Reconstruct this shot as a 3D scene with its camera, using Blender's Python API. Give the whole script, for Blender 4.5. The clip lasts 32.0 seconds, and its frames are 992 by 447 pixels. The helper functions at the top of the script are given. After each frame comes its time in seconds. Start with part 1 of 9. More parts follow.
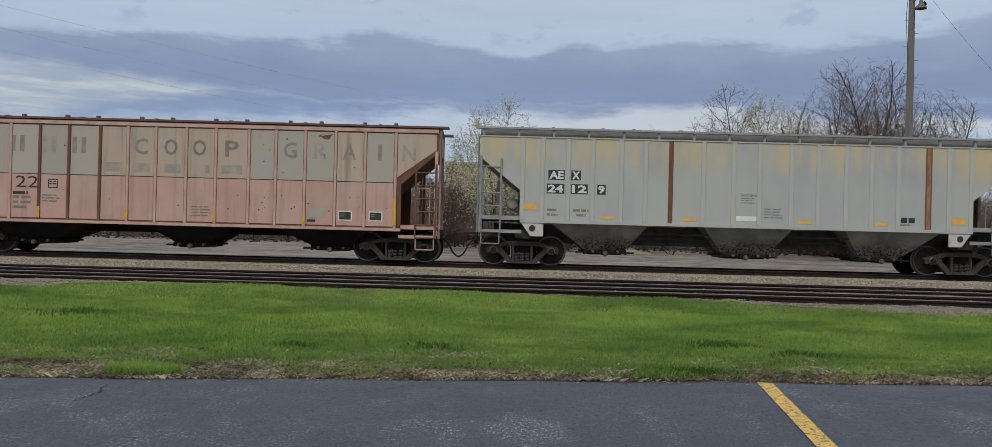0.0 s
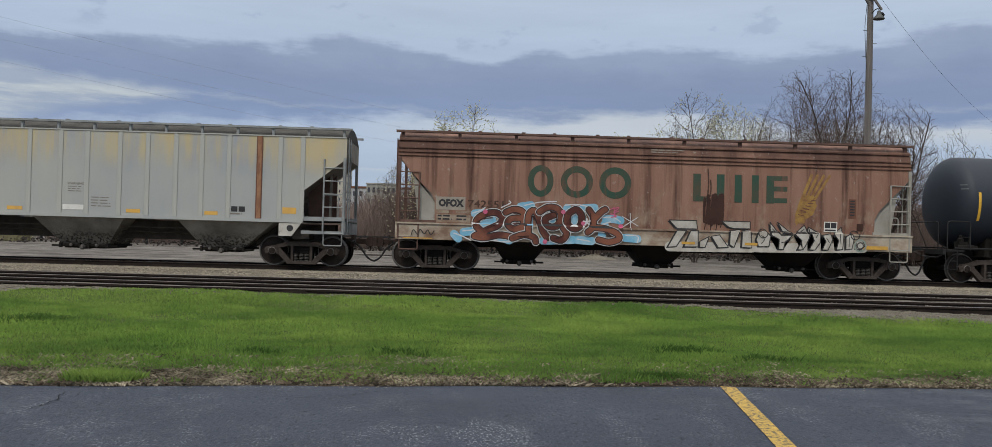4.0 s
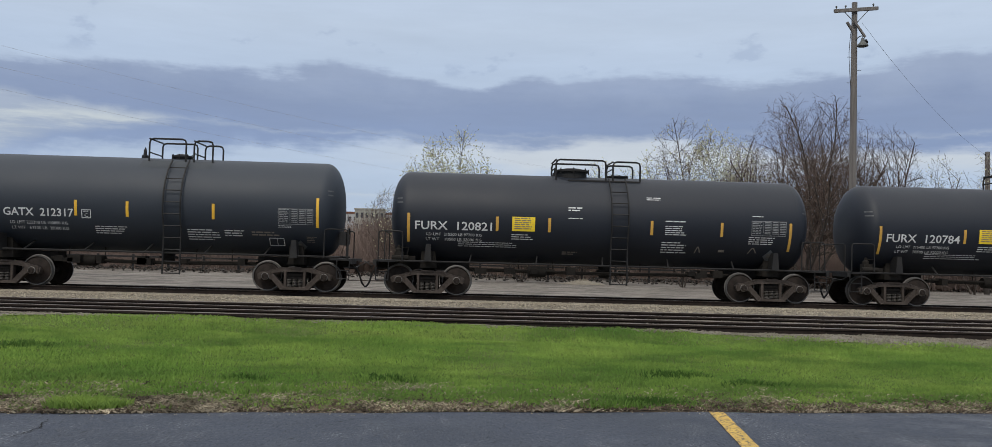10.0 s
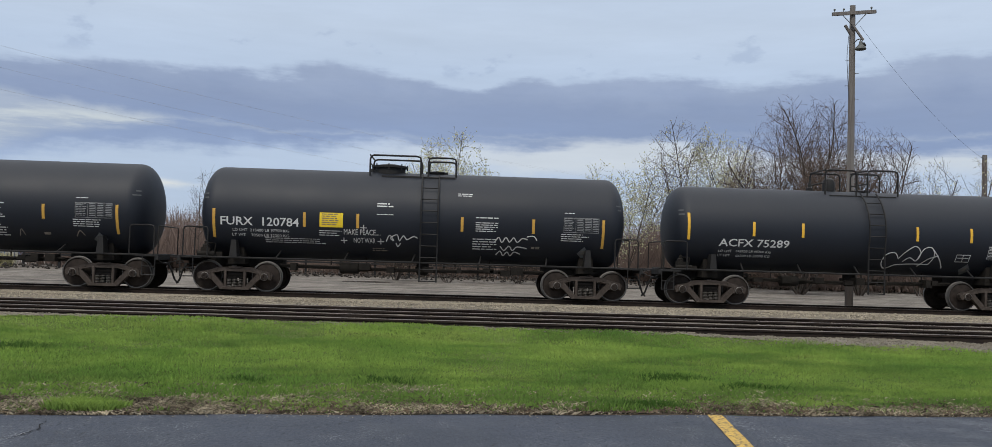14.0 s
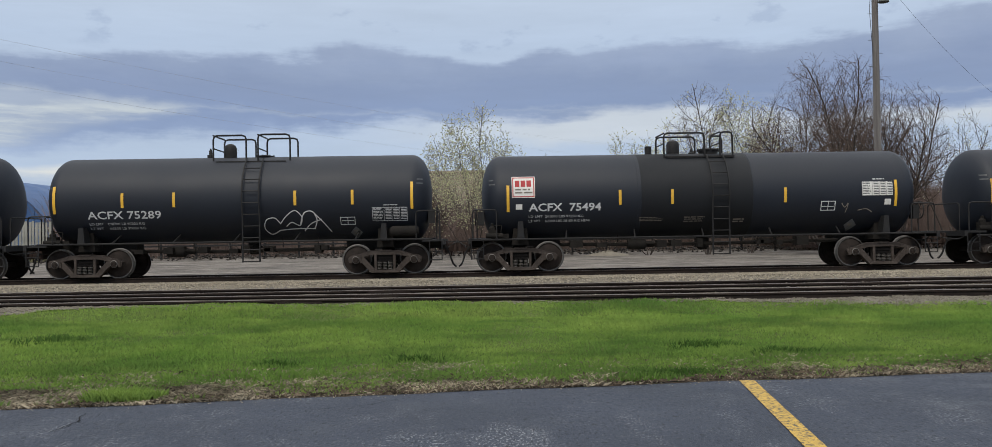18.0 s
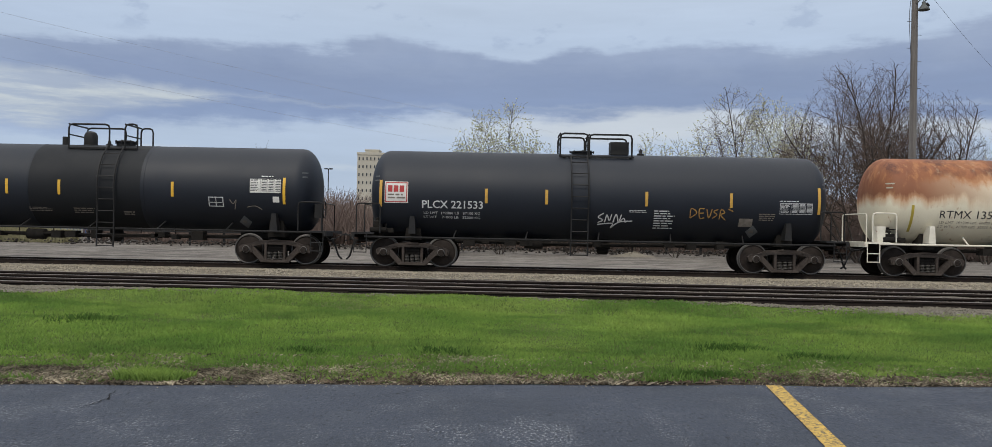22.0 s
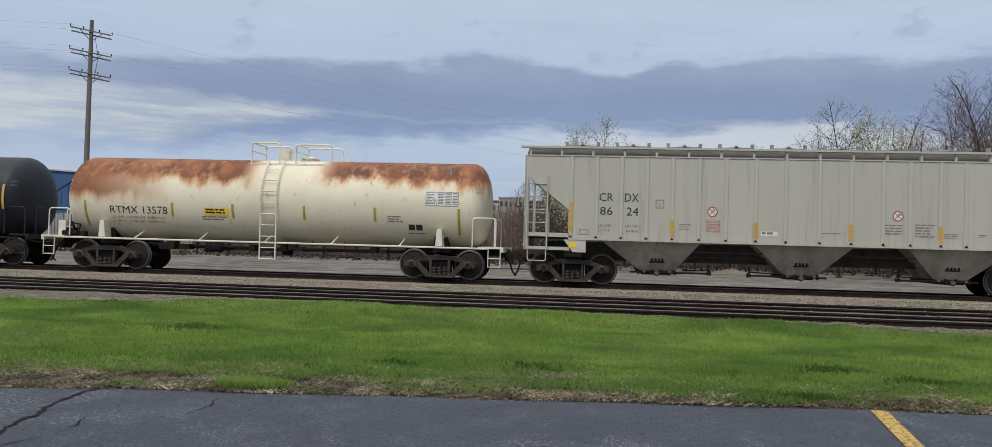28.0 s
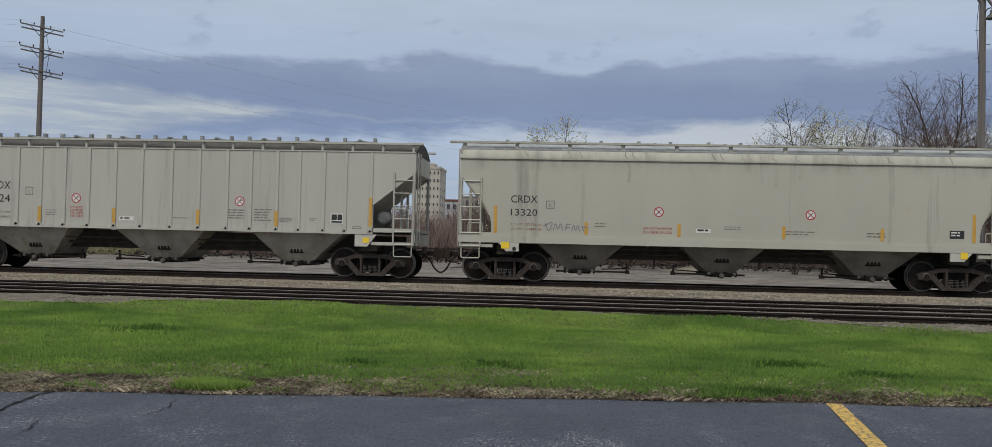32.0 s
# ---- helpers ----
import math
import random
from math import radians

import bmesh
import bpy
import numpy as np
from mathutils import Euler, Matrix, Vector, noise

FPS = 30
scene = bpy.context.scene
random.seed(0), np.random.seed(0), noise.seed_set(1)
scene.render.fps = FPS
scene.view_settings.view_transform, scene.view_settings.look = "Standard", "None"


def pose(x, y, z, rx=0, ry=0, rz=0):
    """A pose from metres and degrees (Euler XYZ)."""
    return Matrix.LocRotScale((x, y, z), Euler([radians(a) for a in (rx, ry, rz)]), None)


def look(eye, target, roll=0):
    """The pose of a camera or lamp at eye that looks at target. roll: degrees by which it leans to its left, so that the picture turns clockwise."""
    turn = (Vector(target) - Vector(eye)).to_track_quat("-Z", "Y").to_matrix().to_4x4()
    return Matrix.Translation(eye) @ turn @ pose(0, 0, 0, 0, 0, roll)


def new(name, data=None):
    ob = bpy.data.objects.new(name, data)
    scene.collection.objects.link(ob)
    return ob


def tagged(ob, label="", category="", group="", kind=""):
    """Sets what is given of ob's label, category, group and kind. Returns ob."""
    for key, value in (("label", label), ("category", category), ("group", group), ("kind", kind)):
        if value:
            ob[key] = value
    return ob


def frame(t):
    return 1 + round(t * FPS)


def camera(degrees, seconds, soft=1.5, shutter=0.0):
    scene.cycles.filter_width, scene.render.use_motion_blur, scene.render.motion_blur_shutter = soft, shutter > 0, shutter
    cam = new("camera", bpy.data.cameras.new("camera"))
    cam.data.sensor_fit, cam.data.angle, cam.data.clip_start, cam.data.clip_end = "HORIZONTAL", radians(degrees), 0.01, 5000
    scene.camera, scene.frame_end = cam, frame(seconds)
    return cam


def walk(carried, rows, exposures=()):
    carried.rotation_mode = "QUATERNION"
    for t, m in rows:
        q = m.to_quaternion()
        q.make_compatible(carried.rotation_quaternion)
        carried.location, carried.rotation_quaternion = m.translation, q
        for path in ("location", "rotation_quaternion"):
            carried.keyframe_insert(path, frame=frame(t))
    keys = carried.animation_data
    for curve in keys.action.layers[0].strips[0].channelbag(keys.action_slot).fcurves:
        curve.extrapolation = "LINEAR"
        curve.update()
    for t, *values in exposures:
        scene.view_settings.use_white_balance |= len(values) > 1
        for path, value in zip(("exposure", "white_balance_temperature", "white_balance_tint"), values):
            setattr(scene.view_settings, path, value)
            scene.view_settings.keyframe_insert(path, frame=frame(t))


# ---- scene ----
TRACK_Y, RAIL_Z = 28.63, 0.40      # middle of the train's track, top of its rails

# camera: held in the hand, standing on the parking lot
EYE_ROWS = [
    (0, 0.019, 0.001, 1.6, 0.291, 0.167, -1.486),
    (0.5, 0.014, -0.004, 1.603, 0.228, 0.079, -1.6),
    (1, 0.015, -0.011, 1.6, -0.127, 0.014, -1.735),
    (1.5, 0.015, -0.011, 1.601, -0.461, -0.021, -1.783),
    (2, 0.015, -0.014, 1.601, -0.649, -0.062, -1.843),
    (2.5, 0.011, -0.007, 1.6, -0.816, -0.144, -1.846),
    (3, 0.01, 0.003, 1.595, -0.821, -0.094, -1.878),
    (3.5, 0.01, 0.001, 1.595, -1.406, 0.241, -1.737),
    (5.5, 0.017, 0.001, 1.592, -2.662, 1.345, -1.401),
    (6, 0.018, 0, 1.594, -2.983, 1.539, -1.323),
    (6.5, 0.013, -0.001, 1.598, -3.196, 1.627, -1.355),
    (7, 0.012, -0.003, 1.598, -3.372, 1.703, -1.393),
    (7.5, 0.009, -0.007, 1.599, -3.366, 1.83, -1.406),
    (8, 0.008, 0.001, 1.6, -3.271, 1.944, -1.485),
    (8.5, 0.011, 0.002, 1.598, -3.139, 1.958, -1.482),
    (9, 0.016, -0.004, 1.593, -2.93, 2.151, -1.433),
    (9.5, 0.019, -0.001, 1.593, -2.793, 2.236, -1.439),
    (10, 0.015, -0.005, 1.594, -2.71, 2.254, -1.51),
    (10.5, 0.013, -0.006, 1.596, -2.712, 2.303, -1.549),
    (11, 0.007, -0.004, 1.597, -2.752, 2.266, -1.61),
    (11.5, 0.007, 0.005, 1.597, -2.825, 2.297, -1.542),
    (12, 0.003, 0.005, 1.596, -2.887, 2.29, -1.668),
    (12.5, 0, -0, 1.598, -2.994, 2.306, -1.657),
    (13, -0.002, -0.007, 1.601, -3.123, 2.334, -1.699),
    (13.5, -0.001, -0.012, 1.603, -3.038, 2.369, -1.762),
    (14, -0.001, -0.01, 1.606, -2.874, 2.346, -1.693),
    (14.5, -0.002, -0.007, 1.604, -3.183, 2.007, -1.604),
    (15, -0.003, -0.003, 1.599, -3.474, 1.923, -1.567),
    (15.5, 0.002, 0.007, 1.607, -3.624, 1.74, -1.385),
    (17.5, 0.026, 0.014, 1.626, -2.357, 0.799, 0.335),
    (18, 0.024, 0.008, 1.626, -1.166, 0.619, 0.932),
    (18.5, 0.022, 0.002, 1.623, -0.374, 0.247, 1.222),
    (19, 0.001, -0.013, 1.612, 0.663, 0.597, 0.742),
    (19.5, -0.016, -0.02, 1.595, 0.737, 0.439, 0.008),
    (20, -0.018, -0.013, 1.594, 0.575, 0.296, -0.432),
    (20.5, -0.02, 0.009, 1.601, 0.592, 0.376, -0.74),
    (21, -0.024, 0.006, 1.595, 0.703, 0.26, -0.909),
    (21.5, -0.021, 0.005, 1.598, 0.64, 0.355, -1.073),
    (22, -0.025, 0.009, 1.597, 0.478, 0.431, -1.129),
    (22.5, -0.029, 0.008, 1.603, 0.283, 0.447, -1.12),
    (23, -0.028, 0.005, 1.601, 0.074, 0.53, -1.194),
    (23.5, -0.026, 0.007, 1.6, -0.192, 0.621, -1.177),
    (24, -0.025, 0.016, 1.602, -0.468, 0.678, -1.14),
    (24.5, -0.019, 0.015, 1.602, -0.627, 0.838, -1.117),
    (26.5, -0.005, 0.001, 1.609, 4.757, 1.591, -1.32),
    (27, -0.01, -0.002, 1.607, 5.477, 1.579, -1.432),
    (27.5, -0.005, -0.003, 1.601, 6.094, 1.484, -1.562),
    (28, -0.005, 0.012, 1.604, 6.578, 1.241, -1.604),
    (28.5, -0.008, 0.018, 1.612, 6.83, 1.448, -1.576),
    (29, -0.009, 0.013, 1.612, 6.569, 1.463, -1.435),
    (29.5, -0.004, -0.006, 1.608, 5.744, 1.338, -1.304),
    (30, -0.007, -0.005, 1.606, 5.453, 1.17, -1.318),
    (30.5, -0.006, 0, 1.606, 5.202, 1.204, -1.363),
    (31, -0.011, -0.001, 1.603, 4.808, 1.281, -1.333),
    (31.5, -0.01, 0.008, 1.599, 4.395, 1.235, -1.361),
    (32, -0.009, 0.003, 1.595, 4.044, 1.241, -1.32)]
cam = camera(58.665, 32.0, 0.45)
walk(cam, [(t, pose(x, y, z, 90 + p, r, w)) for t, x, y, z, w, p, r in EYE_ROWS],
     [(0, -.05), (8, 0), (12, .14), (15, .12), (19, .10), (24, .05), (29, 0), (32, -.15)])

# how far the train has rolled, metres
TRAIN_ROWS = [(0, -0.000), (0.5, -2.368), (1, -4.753), (1.5, -7.160), (2, -9.585), (2.5, -12.031), (3, -14.487), (3.5, -16.957), (5.5, -26.910), (6, -29.418), (6.5, -31.954),
              (7, -34.507), (7.5, -37.084), (8, -39.708), (8.5, -42.293), (9, -44.845), (9.5, -47.403), (10, -49.985), (10.5, -52.598), (11, -55.219), (11.5, -57.812), (12, -60.368), (12.5, -62.934), (13, -65.516), (13.5, -68.096), (14, -70.662),
              (14.5, -73.203), (15, -75.740), (15.5, -78.286), (17.5, -88.458), (18, -90.982), (18.5, -93.493), (19, -96.003), (19.5, -98.512), (20, -101.015), (20.5, -103.507),
              (21, -105.967), (21.5, -108.425), (22, -110.901), (22.5, -113.388), (23, -115.867), (23.5, -118.336), (24, -120.798), (24.5, -123.247), (26.5, -133.044), (27, -135.471), (27.5, -137.861),
              (28, -140.232), (28.5, -142.555), (29, -144.871), (29.5, -147.305), (30, -149.717), (30.5, -152.078), (31, -154.393), (31.5, -156.697), (32, -159.013)]


# ---- light ----
def make_world():
    w = bpy.data.worlds.new("overcast_sky")
    w.use_nodes = True
    n, l = w.node_tree.nodes, w.node_tree.links
    n.clear()
    out, bg = n.new("ShaderNodeOutputWorld"), n.new("ShaderNodeBackground")
    sky = n.new("ShaderNodeTexSky")
    sky.sky_type, sky.sun_disc = "NISHITA", False
    sky.sun_elevation, sky.sun_rotation = radians(48), radians(200)
    co = n.new("ShaderNodeTexCoord")
    sep = n.new("ShaderNodeSeparateXYZ")
    l.new(co.outputs["Generated"], sep.inputs[0])

    def math_node(op, a, b=0.0, c=0.0):
        m = n.new("ShaderNodeMath")
        m.operation = op
        for i, v in enumerate((a, b, c)):
            if isinstance(v, (int, float)):
                m.inputs[i].default_value = v
            else:
                l.new(v, m.inputs[i])
        return m.outputs[0]

    def smooth(v, a, b, high=1.0):
        m = n.new("ShaderNodeMapRange")
        m.interpolation_type = "SMOOTHSTEP"
        m.inputs["From Min"].default_value, m.inputs["From Max"].default_value, m.inputs["To Max"].default_value = a, b, high
        l.new(v, m.inputs[0])
        return m.outputs[0]

    def ramp_of(v, stops):
        node = n.new("ShaderNodeValToRGB")
        e = node.color_ramp.elements
        while len(e) < len(stops):
            e.new(0.5)
        for k, (p, c) in enumerate(stops):
            e[k].position, e[k].color = p, ((c, c, c, 1) if isinstance(c, float) else (*c, 1))
        l.new(v, node.inputs[0])
        return node.outputs[0]

    def over(a, colour, fac):
        mx = n.new("ShaderNodeMix")
        mx.data_type = "RGBA"
        l.new(a, mx.inputs["A"]), l.new(fac, mx.inputs["Factor"])
        if isinstance(colour, tuple):
            mx.inputs["B"].default_value = (*colour, 1)
        else:
            l.new(colour, mx.inputs["B"])
        return mx.outputs["Result"]

    # direction of view, stretched upwards: billows along the edge of the cloud bank
    def rim_noise(scale, detail, rough, shift, tall):
        cb, mp, t = n.new("ShaderNodeCombineXYZ"), n.new("ShaderNodeMapping"), n.new("ShaderNodeTexNoise")
        l.new(sep.outputs[0], cb.inputs[0]), l.new(sep.outputs[1], cb.inputs[1]), l.new(math_node("MULTIPLY", sep.outputs[2], tall), cb.inputs[2])
        mp.inputs["Location"].default_value = shift
        l.new(cb.outputs[0], mp.inputs[0])
        t.inputs["Scale"].default_value, t.inputs["Detail"].default_value, t.inputs["Roughness"].default_value = scale, detail, rough
        l.new(mp.outputs[0], t.inputs[0])
        return math_node("SUBTRACT", t.outputs["Fac"], 0.5)

    z = sep.outputs[2]
    # bearing in degrees from straight ahead, as 0 to 1 over the half circle in front
    az = math_node("MULTIPLY_ADD", math_node("ARCTAN2", sep.outputs[0], sep.outputs[1]), 1 / math.pi, 0.5)

    def bearings(rows):
        return [(.5 + d / 180, v) for d, v in rows]
    big, puff, wisp = rim_noise(5.0, 4, .5, (3.3, .7, 0), 3.0), rim_noise(15.0, 8, .58, (1, 4, 2), 2.2), rim_noise(6.0, 9, .64, (5, 2, 1), 9.0)
    torn = math_node("ADD", math_node("MULTIPLY", puff, .034), math_node("ADD", math_node("MULTIPLY", wisp, .030), math_node("MULTIPLY", big, .016)))
    height = math_node("ADD", z, torn)
    clear = ramp_of(z, [(0.0, (.43, .515, .65)), (.07, (.42, .515, .665)), (.13, (.45, .54, .69)), (.205, (.455, .55, .70)), (.25, (.50, .59, .725)), (.33, (.49, .58, .715)), (.65, (1.0, 1.02, 1.06)), (1.0, (1.7, 1.7, 1.7))])
    # a pale band low on one side, under the cloud bank
    strip = math_node("MULTIPLY", math_node("MULTIPLY", smooth(height, .088, .112), smooth(az, .44, .53)), math_node("SUBTRACT", 1.0, smooth(z, .145, .165)))
    sky_colour = over(clear, (.60, .63, .655), math_node("MULTIPLY", strip, .65))
    # the dark cloud bank, its upper edge crisp, its underside softer
    top_edge = ramp_of(az, bearings([(-60, .175), (-36, .178), (-32, .176), (-28.7, .190), (-23, .196), (-15, .197), (-11, .198), (-8.3, .212), (-4, .200), (1, .187), (4.4, .202), (10.5, .208), (20, .202), (24, .206), (29, .218), (50, .21)]))
    low_edge = ramp_of(az, bearings([(-60, .085), (-30, .088), (-23, .098), (-19, .107), (-11, .119), (-3.7, .130), (4.5, .129), (10.5, .135), (16, .128), (30, .122), (60, .11)]))
    bank = math_node("MULTIPLY", math_node("SUBTRACT", 1.0, smooth(math_node("SUBTRACT", height, top_edge), -.010, .004)), smooth(math_node("SUBTRACT", height, low_edge), -.010, .008))
    fade = smooth(az, .27, .37)
    bank = math_node("MULTIPLY", bank, math_node("MULTIPLY_ADD", fade, .62, .38))
    bank_colour = ramp_of(math_node("ADD", z, math_node("MULTIPLY", puff, .05)), [(.09, (.30, .385, .575)), (.13, (.225, .295, .47)), (.165, (.238, .300, .455)), (.20, (.305, .370, .515)), (.23, (.36, .43, .575))])
    sky_colour = over(sky_colour, bank_colour, bank)
    # torn cream patches through the bank, towards its thin end
    middle = ramp_of(az, bearings([(-60, .128), (-36, .125), (-28, .126), (-19, .136), (30, .14)]))
    reach = ramp_of(az, bearings([(-60, .05), (-36, .034), (-28, .030), (-23, .020), (-17, .0), (30, .0)]))
    off = math_node("ABSOLUTE", math_node("ADD", math_node("SUBTRACT", z, middle), math_node("MULTIPLY", torn, .9)))
    cream = smooth(math_node("SUBTRACT", reach, off), -.006, .014, .9)
    sky_colour = over(sky_colour, (.57, .62, .645), math_node("MULTIPLY", cream, math_node("MULTIPLY_ADD", smooth(wisp, -.10, .10), .6, .4)))
    # a bright puff low down beside the cream patches
    puff_mid, puff_reach = ramp_of(az, bearings([(-40, .064), (-25, .066), (-20, .072), (-15, .068)])), ramp_of(az, bearings([(-40, .0), (-27, .004), (-23, .013), (-19, .010), (-16, .0)]))
    puff_off = math_node("ABSOLUTE", math_node("ADD", math_node("SUBTRACT", z, puff_mid), math_node("MULTIPLY", torn, .5)))
    sky_colour = over(sky_colour, (.76, .75, .69), smooth(math_node("SUBTRACT", puff_reach, puff_off), -.004, .010, .85))
    # small stray shreds above the bank
    shred = math_node("MULTIPLY", smooth(puff, .10, .20, .40), math_node("MULTIPLY", smooth(z, .19, .21), math_node("SUBTRACT", 1.0, smooth(z, .235, .265))))
    sky_colour = over(sky_colour, (.30, .375, .53), shred)
    # long thin streaks through all of it
    streak = n.new("ShaderNodeCombineXYZ")
    l.new(sep.outputs[0], streak.inputs[0]), l.new(sep.outputs[1], streak.inputs[1])
    l.new(math_node("MULTIPLY", sep.outputs[2], 7.0), streak.inputs[2])
    sn = n.new("ShaderNodeTexNoise")
    sn.inputs["Scale"].default_value, sn.inputs["Detail"].default_value, sn.inputs["Roughness"].default_value = 4.5, 8, .62
    l.new(streak.outputs[0], sn.inputs[0])
    shade = n.new("ShaderNodeVectorMath")
    shade.operation = "SCALE"
    l.new(sky_colour, shade.inputs[0])
    l.new(math_node("MULTIPLY_ADD", sn.outputs["Fac"], .26, .87), shade.inputs["Scale"])
    blend = n.new("ShaderNodeMix")
    blend.data_type = "RGBA"
    blend.inputs["Factor"].default_value = 0.93
    dim = n.new("ShaderNodeVectorMath")
    dim.operation = "SCALE"
    dim.inputs["Scale"].default_value = 0.10
    l.new(sky.outputs[0], dim.inputs[0])
    l.new(dim.outputs[0], blend.inputs["A"]), l.new(shade.outputs[0], blend.inputs["B"])
    l.new(blend.outputs["Result"], bg.inputs[0])
    bg.inputs[1].default_value = 1.0
    l.new(bg.outputs[0], out.inputs[0])
    scene.world = w


make_world()
sun_data = bpy.data.lights.new("sun", "SUN")
sun_data.energy, sun_data.angle, sun_data.color = 1.6, radians(12), (1.0, .94, .84)
sun = new("sun", sun_data)
sun.matrix_world = look((-14, -38, 46), (0, 0, 0))


# ---- materials ----
def material(name, c1, c2=None, scale=3.0, edges=(.35, .65), rough=.65, metal=0.0, bump=0.0, fine=30.0, stretch=(1, 1, 1), grain=.18, vary=0.0, rough2=None, spec=None):
    """Two colours in broad stains, a fine grain over them, relief, and a shift from piece to piece."""
    m = bpy.data.materials.new(name)
    m.use_nodes = True
    n, l = m.node_tree.nodes, m.node_tree.links
    b = n["Principled BSDF"]
    b.inputs["Metallic"].default_value = metal
    b.inputs["Specular IOR Level"].default_value = spec if spec is not None else .5 if rough < .6 else .32 if rough < .7 else .18
    co, mp = n.new("ShaderNodeTexCoord"), n.new("ShaderNodeMapping")
    mp.inputs["Scale"].default_value = stretch
    l.new(co.outputs["Object"], mp.inputs[0])
    t1, t2 = n.new("ShaderNodeTexNoise"), n.new("ShaderNodeTexNoise")
    t1.inputs["Scale"].default_value, t1.inputs["Detail"].default_value, t1.inputs["Roughness"].default_value = scale, 7, .6
    t2.inputs["Scale"].default_value, t2.inputs["Detail"].default_value, t2.inputs["Roughness"].default_value = fine, 4, .7
    l.new(mp.outputs[0], t1.inputs[0]), l.new(co.outputs["Object"], t2.inputs[0])
    r = n.new("ShaderNodeMapRange")
    r.inputs["From Min"].default_value, r.inputs["From Max"].default_value = edges
    l.new(t1.outputs["Fac"], r.inputs[0])
    mix = n.new("ShaderNodeMix")
    mix.data_type = "RGBA"
    mix.inputs["A"].default_value, mix.inputs["B"].default_value = (*c1, 1), (*(c2 or [v * .8 for v in c1]), 1)
    l.new(r.outputs[0], mix.inputs["Factor"])
    hsv = n.new("ShaderNodeHueSaturation")
    v = n.new("ShaderNodeMath")
    v.operation = "MULTIPLY_ADD"
    v.inputs[1].default_value, v.inputs[2].default_value = 2 * grain, 1 - grain
    l.new(t2.outputs["Fac"], v.inputs[0])
    last = v.outputs[0]
    if vary:
        oi, v2 = n.new("ShaderNodeObjectInfo"), n.new("ShaderNodeMath")
        v2.operation = "MULTIPLY_ADD"
        v2.inputs[1].default_value = vary
        l.new(oi.outputs["Random"], v2.inputs[0]), l.new(last, v2.inputs[2])
        last = v2.outputs[0]
    l.new(last, hsv.inputs["Value"]), l.new(mix.outputs["Result"], hsv.inputs["Color"])
    l.new(hsv.outputs[0], b.inputs["Base Color"])
    rr = n.new("ShaderNodeMapRange")
    rr.inputs["To Min"].default_value, rr.inputs["To Max"].default_value = rough, rough2 if rough2 is not None else min(1, rough + .18)
    l.new(r.outputs[0], rr.inputs[0]), l.new(rr.outputs[0], b.inputs["Roughness"])
    if bump:
        bp = n.new("ShaderNodeBump")
        bp.inputs["Strength"].default_value, bp.inputs["Distance"].default_value = min(1, bump), .02
        l.new(t2.outputs["Fac"], bp.inputs["Height"]), l.new(bp.outputs[0], b.inputs["Normal"])
    m["hsv"], m["mix"] = hsv.name, mix.name
    return m


